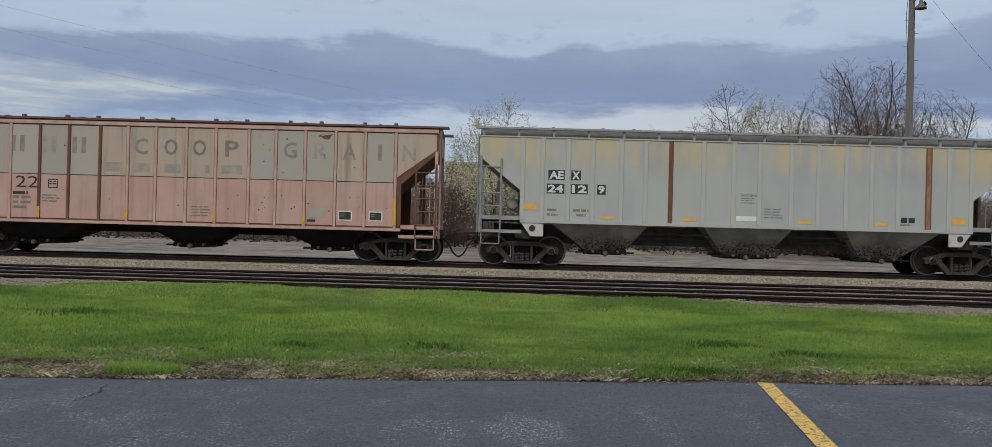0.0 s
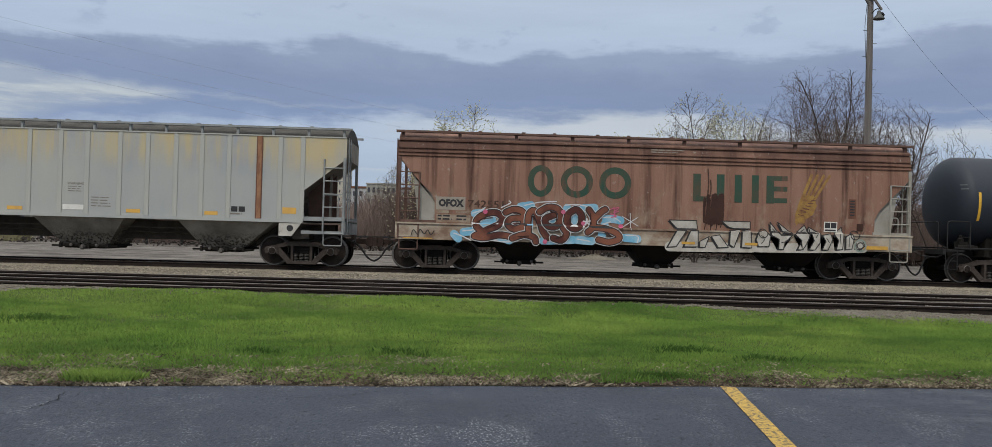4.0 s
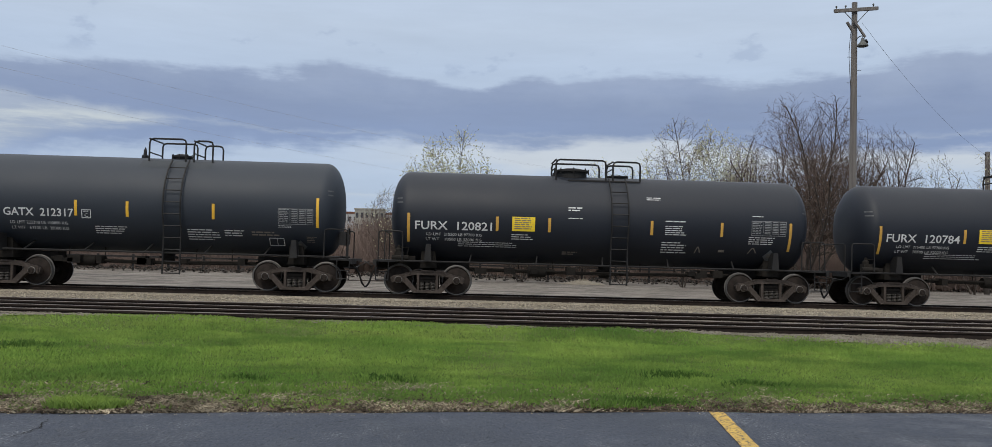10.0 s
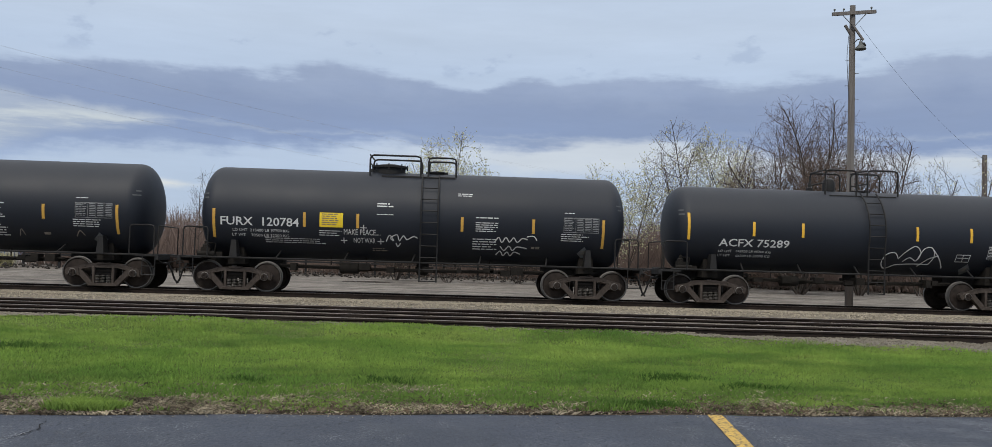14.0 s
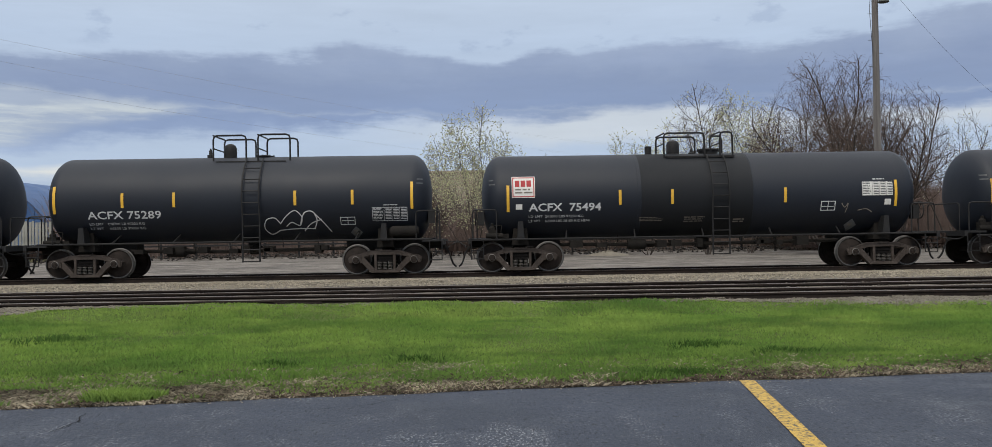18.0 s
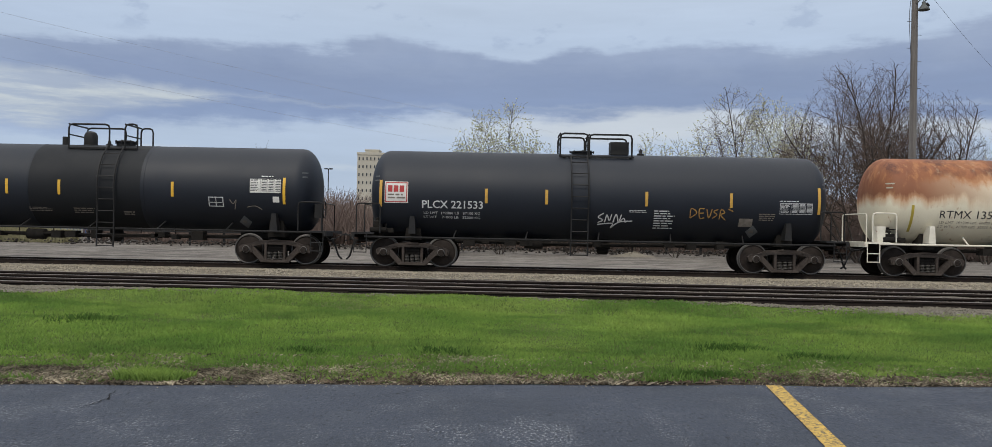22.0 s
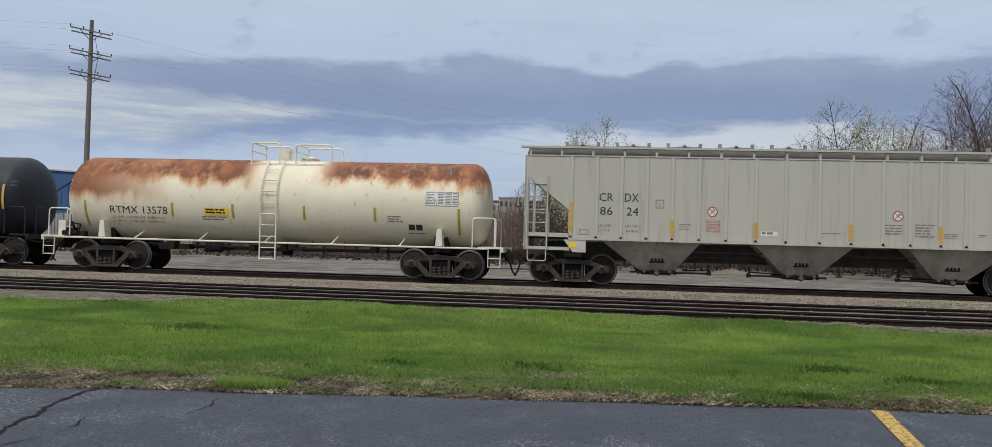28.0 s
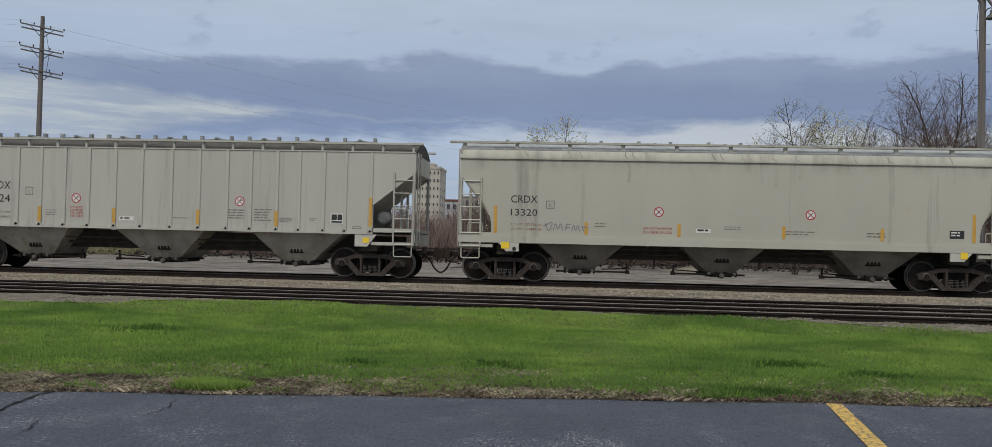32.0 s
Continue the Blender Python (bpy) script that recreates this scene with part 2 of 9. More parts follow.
def stain(m, colour, scale, edges, stretch=(1, 1, 1), z_range=None, z_noise=0.0, amount=1.0, shift=0.0, clean=None):
    """Lays one more stain over a material: a noise mask, held to heights between z_range with a torn border."""
    n, l = m.node_tree.nodes, m.node_tree.links
    hsv, b = n[m["hsv"]], n["Principled BSDF"]
    src = b.inputs["Base Color"].links[0].from_socket
    co, mp, t = n.new("ShaderNodeTexCoord"), n.new("ShaderNodeMapping"), n.new("ShaderNodeTexNoise")
    mp.inputs["Scale"].default_value, mp.inputs["Location"].default_value = stretch, (shift, shift * 2, 0)
    t.inputs["Scale"].default_value, t.inputs["Detail"].default_value, t.inputs["Roughness"].default_value = scale, 8, .62
    l.new(co.outputs["Object"], mp.inputs[0]), l.new(mp.outputs[0], t.inputs[0])
    r = n.new("ShaderNodeMapRange")
    r.inputs["From Min"].default_value, r.inputs["From Max"].default_value = edges
    r.inputs["To Max"].default_value = amount
    l.new(t.outputs["Fac"], r.inputs[0])
    fac = r.outputs[0]
    if z_range:
        sp, a, zr, mu = n.new("ShaderNodeSeparateXYZ"), n.new("ShaderNodeMath"), n.new("ShaderNodeMapRange"), n.new("ShaderNodeMath")
        l.new(co.outputs["Object"], sp.inputs[0])
        a.operation, a.inputs[1].default_value = "MULTIPLY_ADD", z_noise
        l.new(t.outputs["Fac"], a.inputs[0]), l.new(sp.outputs[2], a.inputs[2])
        zr.inputs["From Min"].default_value, zr.inputs["From Max"].default_value = z_range
        l.new(a.outputs[0], zr.inputs[0])
        mu.operation = "MULTIPLY"
        l.new(zr.outputs[0], mu.inputs[0]), l.new(fac, mu.inputs[1])
        fac = mu.outputs[0]
    if clean:
        # a stretch along x that the stain leaves free
        sx, d, ab, cr, m3 = n.new("ShaderNodeSeparateXYZ"), n.new("ShaderNodeMath"), n.new("ShaderNodeMath"), n.new("ShaderNodeMapRange"), n.new("ShaderNodeMath")
        l.new(co.outputs["Object"], sx.inputs[0])
        d.operation, d.inputs[1].default_value = "SUBTRACT", clean[0]
        ab.operation, m3.operation = "ABSOLUTE", "MULTIPLY"
        l.new(sx.outputs[0], d.inputs[0]), l.new(d.outputs[0], ab.inputs[0])
        cr.inputs["From Min"].default_value, cr.inputs["From Max"].default_value = clean[1], clean[2]
        l.new(ab.outputs[0], cr.inputs[0]), l.new(cr.outputs[0], m3.inputs[0]), l.new(fac, m3.inputs[1])
        fac = m3.outputs[0]
    mix = n.new("ShaderNodeMix")
    mix.data_type = "RGBA"
    mix.inputs["B"].default_value = (*colour, 1)
    l.new(fac, mix.inputs["Factor"]), l.new(src, mix.inputs["A"]), l.new(mix.outputs["Result"], b.inputs["Base Color"])
    return m


def chips(m, colour, scale, edges, gate, gate_edges, amount, shift):
    """Small torn flecks that gather in drifts: one fine noise held to where a broad one is high."""
    n, l = m.node_tree.nodes, m.node_tree.links
    b = n["Principled BSDF"]
    src = b.inputs["Base Color"].links[0].from_socket
    co, facs = n.new("ShaderNodeTexCoord"), []
    for sc, (lo, hi), det in ((scale, edges, 6), (gate, gate_edges, 5)):
        mp, t, r = n.new("ShaderNodeMapping"), n.new("ShaderNodeTexNoise"), n.new("ShaderNodeMapRange")
        mp.inputs["Location"].default_value, mp.inputs["Scale"].default_value = (shift, shift * 1.7, shift * .3), (1, .5, 1)
        t.inputs["Scale"].default_value, t.inputs["Detail"].default_value, t.inputs["Roughness"].default_value = sc, det, .65
        r.inputs["From Min"].default_value, r.inputs["From Max"].default_value = lo, hi
        l.new(co.outputs["Object"], mp.inputs[0]), l.new(mp.outputs[0], t.inputs[0]), l.new(t.outputs["Fac"], r.inputs[0])
        facs.append(r.outputs[0])
    mu, k, mix = n.new("ShaderNodeMath"), n.new("ShaderNodeMath"), n.new("ShaderNodeMix")
    mu.operation = k.operation = "MULTIPLY"
    l.new(facs[0], mu.inputs[0]), l.new(facs[1], mu.inputs[1]), l.new(mu.outputs[0], k.inputs[0])
    k.inputs[1].default_value = amount
    mix.data_type = "RGBA"
    mix.inputs["B"].default_value = (*colour, 1)
    l.new(k.outputs[0], mix.inputs["Factor"]), l.new(src, mix.inputs["A"]), l.new(mix.outputs["Result"], b.inputs["Base Color"])


def leafy(m, share=.4, low=.72, high=1.28):
    """Lets light through thin blades: part of the surface scatters to its far side."""
    n, l = m.node_tree.nodes, m.node_tree.links
    b, out = n["Principled BSDF"], n["Material Output"]
    tr, mx = n.new("ShaderNodeBsdfTranslucent"), n.new("ShaderNodeMixShader")
    # no two blades quite alike
    ge, ra, sc = n.new("ShaderNodeNewGeometry"), n.new("ShaderNodeMapRange"), n.new("ShaderNodeVectorMath")
    ra.inputs["To Min"].default_value, ra.inputs["To Max"].default_value = low, high
    sc.operation = "SCALE"
    l.new(ge.outputs["Random Per Island"], ra.inputs[0]), l.new(b.inputs["Base Color"].links[0].from_socket, sc.inputs[0]), l.new(ra.outputs[0], sc.inputs["Scale"])
    l.new(sc.outputs[0], b.inputs["Base Color"]), l.new(sc.outputs[0], tr.inputs["Color"])
    mx.inputs[0].default_value = share
    l.new(b.outputs[0], mx.inputs[1]), l.new(tr.outputs[0], mx.inputs[2]), l.new(mx.outputs[0], out.inputs["Surface"])


TUFT = material("dark_tuft_grass", (.045, .100, .018), (.090, .160, .035), 1.5, (.36, .66), .75, grain=.4)
ASPHALT = material("asphalt", (.0280, .0345, .0500), (.050, .0595, .0830), .7, (.35, .72), .62, 0, 1.0, 30, grain=.45, rough2=.82, spec=.3)
stain(ASPHALT, (.055, .064, .082), 1.1, (.50, .70), amount=.6)
stain(ASPHALT, (.010, .012, .018), 40, (.54, .62), stretch=(1, .3, 1), amount=.75, shift=11)
stain(ASPHALT, (.110, .122, .142), 46, (.57, .65), stretch=(1, .3, 1), amount=.6, shift=17)
stain(ASPHALT, (.008, .009, .013), 16, (.62, .66), stretch=(1, .4, 1), amount=.85, shift=15)
chips(ASPHALT, (.22, .228, .245), 50, (.54, .61), 1.5, (.535, .645), .85, 3)
chips(ASPHALT, (.27, .277, .29), 42, (.54, .61), 1.1, (.56, .66), .9, 20)
stain(ASPHALT, (.12, .13, .15), 2.0, (.50, .66), stretch=(.7, 1.1, 1), amount=.4, shift=20, clean=(-4, 7.7, 8.6))
YELLOW_LINE = material("road_paint", (.52, .34, .075), (.36, .25, .08), 9, (.4, .7), .7, 0, .3, 50, grain=.25)
stain(YELLOW_LINE, (.07, .066, .062), 24, (.52, .58), amount=.85)
stain(YELLOW_LINE, (.10, .09, .075), 60, (.56, .62), amount=.7, shift=4)
CRACK = material("crack", (.012, .012, .013), rough=.95)
SOIL = material("lawn_soil", (.060, .095, .018), (.10, .12, .04), 1.3, (.4, .7), .95, 0, .8, 40, grain=.35)
DIRT = material("bare_dirt", (.030, .022, .016), (.095, .073, .052), 5, (.38, .66), .95, 0, .9, 45, grain=.5)
CLOD = material("soil_clod", (.026, .019, .013), (.140, .106, .072), 4, (.38, .66), .95, 0, .5, 45, grain=.5)
UNDER = material("soiled_centre_sill", (.050, .044, .038), (.095, .084, .070), 3, (.35, .7), .85, 0, .3, 35, grain=.3)
GRAVEL = material("yard_gravel", (.112, .099, .087), (.192, .173, .152), .22, (.38, .66), .95, 0, 1.0, 5, grain=.55)
stain(GRAVEL, (.25, .235, .21), .9, (.53, .66), stretch=(.35, 1, 1), amount=.7, shift=4)
stain(GRAVEL, (.055, .047, .040), 2.2, (.52, .62), stretch=(.5, 1, 1), amount=.7, shift=9)
stain(GRAVEL, (.040, .036, .033), .5, (.52, .60), stretch=(.25, 1.2, 1), amount=.75)
stain(GRAVEL, (.27, .25, .22), 1.6, (.55, .63), stretch=(.6, 1, 1), amount=.6, shift=14)
stain(GRAVEL, (.050, .043, .037), 1.1, (.54, .60), stretch=(.4, 1, 1), amount=.65, shift=19)
BALLAST = material("ballast", (.150, .133, .105), (.215, .193, .155), 1.1, (.35, .7), .95, 0, .9, 25, grain=.45)
OLD_BED = material("dark_track_bed", (.088, .075, .060), (.165, .145, .118), 1.6, (.4, .7), .95, 0, .9, 25, grain=.45)
TRACK_STONE = material("soiled_track_stone", (.075, .062, .050), (.26, .235, .195), 7, (.50, .66), .9, 0, .3, 30, grain=.4)
STONE = material("ballast_stone", (.195, .168, .124), (.335, .298, .232), 1.5, (.3, .7), .9, 0, .3, 30, grain=.4)
TIE = material("creosoted_tie", (.055, .045, .04), (.11, .095, .08), 5, (.4, .7), .9, 0, .6, 30, stretch=(4, .6, 4), grain=.3, vary=.25)
SHOULDER = material("shoulder_gravel", (.115, .103, .083), (.20, .182, .152), 3.2, (.35, .7), .95, 0, 1.0, 34, grain=.7)
RAIL = material("rusty_rail", (.020, .015, .013), (.038, .028, .023), 6, (.4, .7), .75, .2, .4, 40)
RAIL_HEAD = material("worn_rail_head", (.10, .086, .076), (.17, .15, .135), 8, (.4, .7), .36, .8, .1, 60)

TANK_BLACK = material("black_tank_paint", (.0055, .0084, .0150), (.0080, .0116, .0195), .8, (.3, .75), .54, 0, .06, 55, grain=.15, rough2=.64, spec=.42)
TANK_GREY = material("charcoal_tank_paint", (.0140, .0200, .0300), (.0175, .0240, .0345), .8, (.3, .75), .58, 0, .05, 55, grain=.12, rough2=.66, spec=.46)
PRINT_SOFT = material("worn_grey_print", (.30, .31, .315), (.20, .205, .21), 10, rough=.6)
BLACK_STEEL = material("black_steel", (.012, .012, .013), (.022, .021, .020), 4, (.35, .7), .6, .1, .2, 40)
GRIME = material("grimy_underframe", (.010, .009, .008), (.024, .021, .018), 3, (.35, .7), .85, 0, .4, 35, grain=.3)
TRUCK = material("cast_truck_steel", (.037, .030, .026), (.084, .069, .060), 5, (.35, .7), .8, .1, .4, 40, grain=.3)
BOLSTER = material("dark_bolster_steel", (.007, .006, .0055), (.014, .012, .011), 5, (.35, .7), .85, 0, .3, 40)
WHEEL = material("wheel_steel", (.020, .016, .014), (.052, .041, .035), 4, (.35, .7), .7, .3, .2, 50)
RIM = material("wheel_rim", (.115, .110, .104), (.17, .16, .15), 7, (.4, .7), .5, .6, .1, 60)
SPRING = material("spring_steel", (.085, .077, .071), (.12, .11, .10), 8, rough=.6, metal=.2)
WHITE_TANK = material("cream_tank_paint", (.69, .64, .50), (.61, .56, .43), .9, (.35, .75), .62, 0, .08, 45, grain=.1)
stain(WHITE_TANK, (.46, .20, .065), 1.0, (.22, .42), stretch=(1.0, .8, .42), z_range=(3.70, 3.93), z_noise=1.8, amount=.8, shift=1.2, clean=(.55, .7, 1.7))
stain(WHITE_TANK, (.165, .056, .027), 1.0, (.22, .40), stretch=(1.0, .8, .42), z_range=(3.84, 4.02), z_noise=1.7, amount=.96, shift=1.2, clean=(.55, 1.0, 1.6))
stain(WHITE_TANK, (.43, .19, .065), 1.1, (.15, .35), stretch=(1.6, .8, .32), z_range=(2.75, 3.05), z_noise=1.2, amount=.8, shift=2.2, clean=(9, 12.0, 15.0))
stain(WHITE_TANK, (.180, .062, .029), 1.1, (.15, .35), stretch=(1.6, .8, .32), z_range=(2.98, 3.18), z_noise=1.2, amount=.92, shift=2.2, clean=(9, 12.4, 15.2))
stain(WHITE_TANK, (.095, .038, .026), 1.6, (.45, .56), stretch=(.8, .8, .4), z_range=(3.70, 3.9), z_noise=1.0, amount=.85, shift=4.4, clean=(.55, 1.2, 2.0))
stain(WHITE_TANK, (.26, .11, .05), 2.2, (.48, .58), stretch=(2.2, 1.2, .18), z_range=(2.7, 3.2), z_noise=.5, amount=.6, shift=6, clean=(0, 6.3, 7.0))
stain(WHITE_TANK, (.30, .14, .06), 6, (.62, .70), stretch=(1, 1, .5), amount=.6, shift=2)
stain(WHITE_TANK, (.33, .130, .055), 1.9, (.47, .62), stretch=(1.2, 1, .45), z_range=(3.62, 3.85), z_noise=1.0, amount=.55, shift=8.5, clean=(.55, 1.0, 1.6))
stain(WHITE_TANK, (.55, .40, .25), 2.4, (.58, .68), stretch=(1.6, 1, .40), z_range=(3.55, 3.75), z_noise=.8, amount=.28, shift=12)
stain(WHITE_TANK, (.40, .18, .07), 3.2, (.54, .64), stretch=(1.4, 1, .25), z_range=(3.05, 3.45), z_noise=.6, amount=.5, shift=15, clean=(.4, 1.4, 2.6))
CREAM_STEEL = material("cream_steel", (.70, .67, .57), (.58, .54, .45), 4, (.35, .7), .55)
stain(CREAM_STEEL, (.22, .09, .04), 6, (.62, .72), amount=.7)
GREY_HOPPER = material("grey_hopper_paint", (.435, .428, .372), (.375, .366, .318), .5, (.3, .75), .55, 0, .08, 40, stretch=(1.6, 1, .35), grain=.1)
stain(GREY_HOPPER, (.14, .135, .12), 1.3, (.56, .78), stretch=(2.2, 1, .16), amount=.55)
stain(GREY_HOPPER, (.24, .225, .19), 3.0, (.55, .72), stretch=(2.5, 1, .2), z_range=(2.2, 1.5), amount=.5, shift=6)
GREY_HOPPER_B = material("pale_grey_hopper_paint", (.425, .415, .345), (.375, .365, .305), .5, (.3, .75), .5, 0, .06, 40, stretch=(1.4, 1, .35), grain=.08)
stain(GREY_HOPPER_B, (.085, .09, .085), 1.0, (.60, .78), stretch=(1.5, 1, .10), amount=.7)
stain(GREY_HOPPER_B, (.42, .30, .10), .8, (.66, .80), stretch=(1, 1, .8), amount=.5, shift=5)
stain(GREY_HOPPER_B, (.19, .178, .145), 1.6, (.40, .66), stretch=(1.6, 1, .45), z_range=(3.55, 3.95), z_noise=.35, amount=.55, shift=9)
stain(GREY_HOPPER_B, (.45, .30, .09), 1.2, (.56, .68), stretch=(1, 1, 1.2), z_range=(3.1, 3.8), amount=.5, shift=14, clean=(1.5, 7.0, 8.6))
BLUE_GREY_HOPPER = material("faded_grey_hopper_paint", (.395, .398, .355), (.325, .342, .338), .45, (.3, .7), .6, 0, .08, 40, stretch=(1.2, 1, .5), grain=.1)
stain(BLUE_GREY_HOPPER, (.265, .285, .325), .45, (.44, .60), stretch=(1, 1, .6), z_range=(2.9, 3.6), z_noise=.6, amount=.6, shift=7.5)
stain(BLUE_GREY_HOPPER, (.50, .40, .20), .7, (.40, .66), stretch=(1.0, 1, .6), z_range=(3.55, 4.5), z_noise=1.2, amount=.85, shift=2.0)
stain(BLUE_GREY_HOPPER, (.50, .40, .20), .7, (.30, .60), stretch=(.9, 1, .7), z_range=(3.3, 4.1), z_noise=1.2, amount=.7, shift=5.0, clean=(-.4, 6.6, 7.6))
stain(BLUE_GREY_HOPPER, (.48, .385, .19), 1.6, (.42, .60), stretch=(2.4, 1, .16), z_range=(3.35, 4.0), z_noise=1.0, amount=.6, shift=11)
RUST_HOPPER = material("rusted_hopper_paint", (.196, .102, .072), (.290, .170, .124), .7, (.3, .7), .75, 0, .3, 30, stretch=(2.2, 1, .25), grain=.25)
stain(RUST_HOPPER, (.050, .024, .020), 1.2, (.50, .68), stretch=(2.8, 1, .14), amount=.85, shift=1)
stain(RUST_HOPPER, (.075, .042, .034), .8, (.25, .55), stretch=(1, 1, .8), z_range=(3.70, 4.05), z_noise=.5, amount=.8, shift=3)
stain(RUST_HOPPER, (.33, .255, .19), 2.6, (.52, .70), stretch=(1, 1, .55), z_range=(2.8, 1.8), amount=.8, shift=6)
stain(RUST_HOPPER, (.36, .33, .29), 9, (.62, .70), stretch=(1, 1, .6), amount=.5, shift=9)
BARE_GREY = material("weathered_grey_plate", (.34, .33, .29), (.25, .235, .20), 1.6, (.35, .7), .65, 0, .2, 35, grain=.15)
stain(BARE_GREY, (.14, .07, .04), 3, (.60, .72), amount=.6)
SILL_PALE = material("faded_side_sill", (.42, .37, .295), (.31, .255, .19), 2.2, (.35, .7), .7, 0, .2, 35)
stain(SILL_PALE, (.16, .085, .055), 2.4, (.42, .62), stretch=(.6, 1, 1), amount=.8)
PINK = material("faded_pink_panel", (.445, .28, .237), (.39, .253, .213), 1.5, (.3, .7), .7, 0, .1, 35, grain=.14, vary=.10)
stain(PINK, (.14, .07, .05), 7, (.68, .75), amount=.85)
stain(PINK, (.27, .19, .155), 1.4, (.50, .68), stretch=(3.5, 1, .14), amount=.65, shift=5)
stain(PINK, (.40, .33, .28), .9, (.50, .66), stretch=(1, 1, .7), amount=.6, shift=14)
TAN = material("faded_tan_panel", (.385, .305, .235), (.325, .292, .245), .5, (.35, .65), .7, 0, .1, 35, grain=.12, vary=.14)
stain(TAN, (.13, .065, .045), 9, (.70, .76), amount=.85)
stain(TAN, (.20, .165, .13), 1.4, (.52, .68), stretch=(3.5, 1, .14), amount=.6, shift=5)
stain(TAN, (.42, .30, .235), .8, (.50, .64), stretch=(1, 1, .6), amount=.7, shift=21)
TEAL_PATCH = material("primer_panel", (.31, .30, .262), (.335, .305, .25), .8, (.35, .65), .7, 0, .1, 35, grain=.12, vary=.12)
BROWN_RIB = material("rusty_rib", (.17, .085, .055), (.11, .05, .038), 4, (.35, .7), .8, 0, .2, 35, stretch=(1, 1, .3))
PINK_RIB = material("pink_rib", (.47, .315, .26), (.34, .20, .155), 3, (.45, .72), .7, 0, .2, 35, stretch=(1, 1, .4))
ORANGE_RIB = material("orange_rust_rib", (.36, .20, .11), (.16, .07, .05), 3, (.4, .65), .75, 0, .2, 35, stretch=(1, 1, .4))
ROOF_BROWN = material("rusted_roof", (.10, .06, .05), (.16, .10, .08), 2, (.35, .7), .85, 0, .3, 30)
ROOF_GREY = material("grey_roof_steel", (.30, .315, .31), (.20, .21, .21), 2.5, (.35, .7), .6, .2, .2, 40)
BAY_DIRT_SHADE = material("dirty_hopper_bay", (.29, .272, .232), (.16, .147, .125), 1.5, (.35, .7), .8, 0, .3, 30, grain=.25)
# darker towards the outlet: grime together with shade put into the colour
stain(BAY_DIRT_SHADE, (.030, .027, .024), 1.6, (.38, .60), z_range=(1.25, .60), amount=.75, shift=3)
stain(BAY_DIRT_SHADE, (.010, .009, .008), 15, (.50, .56), z_range=(1.50, 1.18), z_noise=.8, amount=.85)
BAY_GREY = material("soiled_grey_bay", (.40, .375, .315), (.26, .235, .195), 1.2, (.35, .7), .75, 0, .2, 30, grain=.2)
# shade under the car painted in with the soiling, stronger lower down
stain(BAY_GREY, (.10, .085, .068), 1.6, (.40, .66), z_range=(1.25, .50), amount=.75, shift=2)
stain(BAY_GREY, (.16, .09, .05), 5, (.58, .68), stretch=(1, 1, .4), amount=.6, shift=7)
BAY_SOILED = material("sooty_grey_bay", (.23, .21, .175), (.12, .108, .09), 1.3, (.35, .7), .8, 0, .2, 30, grain=.25)
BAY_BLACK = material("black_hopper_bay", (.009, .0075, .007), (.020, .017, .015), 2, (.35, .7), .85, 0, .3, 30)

WHITE = material("white_lettering", (.60, .61, .61), (.48, .49, .49), 12, rough=.6)
BLACK = material("black_lettering", (.022, .022, .024), (.04, .04, .042), 12, rough=.6)
FADED = material("faded_lettering", (.155, .14, .12), (.23, .20, .17), 8, rough=.7)
GHOST = material("ghost_lettering", (.245, .235, .205), (.345, .30, .245), 5, (.35, .65), rough=.75)
WORN = material("worn_lettering", (.19, .178, .155), (.27, .24, .20), 4, (.35, .65), rough=.75)
GREEN = material("faded_green_paint", (.033, .072, .052), (.070, .070, .048), 1.6, (.42, .72), rough=.75)
stain(GREEN, (.13, .072, .052), 2.4, (.50, .64), stretch=(2, 1, .4), amount=.75)
WHEAT = material("wheat_yellow_paint", (.33, .20, .06), (.20, .105, .05), 4, (.40, .66), rough=.75, grain=.3)
RED = material("red_paint", (.42, .045, .045), (.35, .05, .05), 10, rough=.6)
REFLECT = material("yellow_reflector", (.72, .42, .03), (.62, .36, .04), 12, rough=.4)
ORANGE_TAPE = material("orange_reflector", (.56, .32, .045), (.45, .26, .055), 9, rough=.5)
OLIVE_TAPE = material("dull_yellow_reflector", (.40, .31, .03), (.32, .25, .04), 9, rough=.5)
YELLOW_SIGN = material("yellow_placard", (.80, .58, .02), (.74, .52, .03), 9, rough=.45)
PLACARD = material("grey_placard", (.13, .14, .145), (.10, .105, .11), 9, rough=.5)
SIGN_WHITE = material("white_sign", (.68, .67, .63), (.58, .57, .53), 6, rough=.5)
CYAN = material("spray_cyan", (.15, .38, .53), (.34, .50, .58), 3, (.45, .7), rough=.55)
SPRAY_WHITE = material("spray_white", (.62, .62, .62), (.50, .50, .50), 8, rough=.55)
SPRAY_BROWN = material("spray_brown", (.075, .022, .016), (.21, .080, .048), 1.1, (.42, .60), rough=.6)
SPRAY_SILVER = material("spray_silver", (.47, .45, .40), (.31, .285, .24), 2.5, (.4, .65), rough=.55, grain=.25)
SPRAY_DARK = material("spray_dark_brown", (.035, .012, .010), (.05, .018, .013), 6, rough=.6)
DARK_PAINT = material("dark_paint_out", (.040, .021, .017), (.062, .032, .025), 3, rough=.7)
DARK_NUMBER = material("faded_dark_number", (.060, .036, .028), (.11, .065, .048), 6, (.4, .65), rough=.75)
CURL_GREEN = material("spray_grey_green", (.20, .26, .22), (.28, .30, .26), 6, rough=.6)
GRIME_RUN = material("grime_run", (.19, .185, .155), (.33, .32, .27), 3, (.35, .65), rough=.7, stretch=(1, 1, .5))
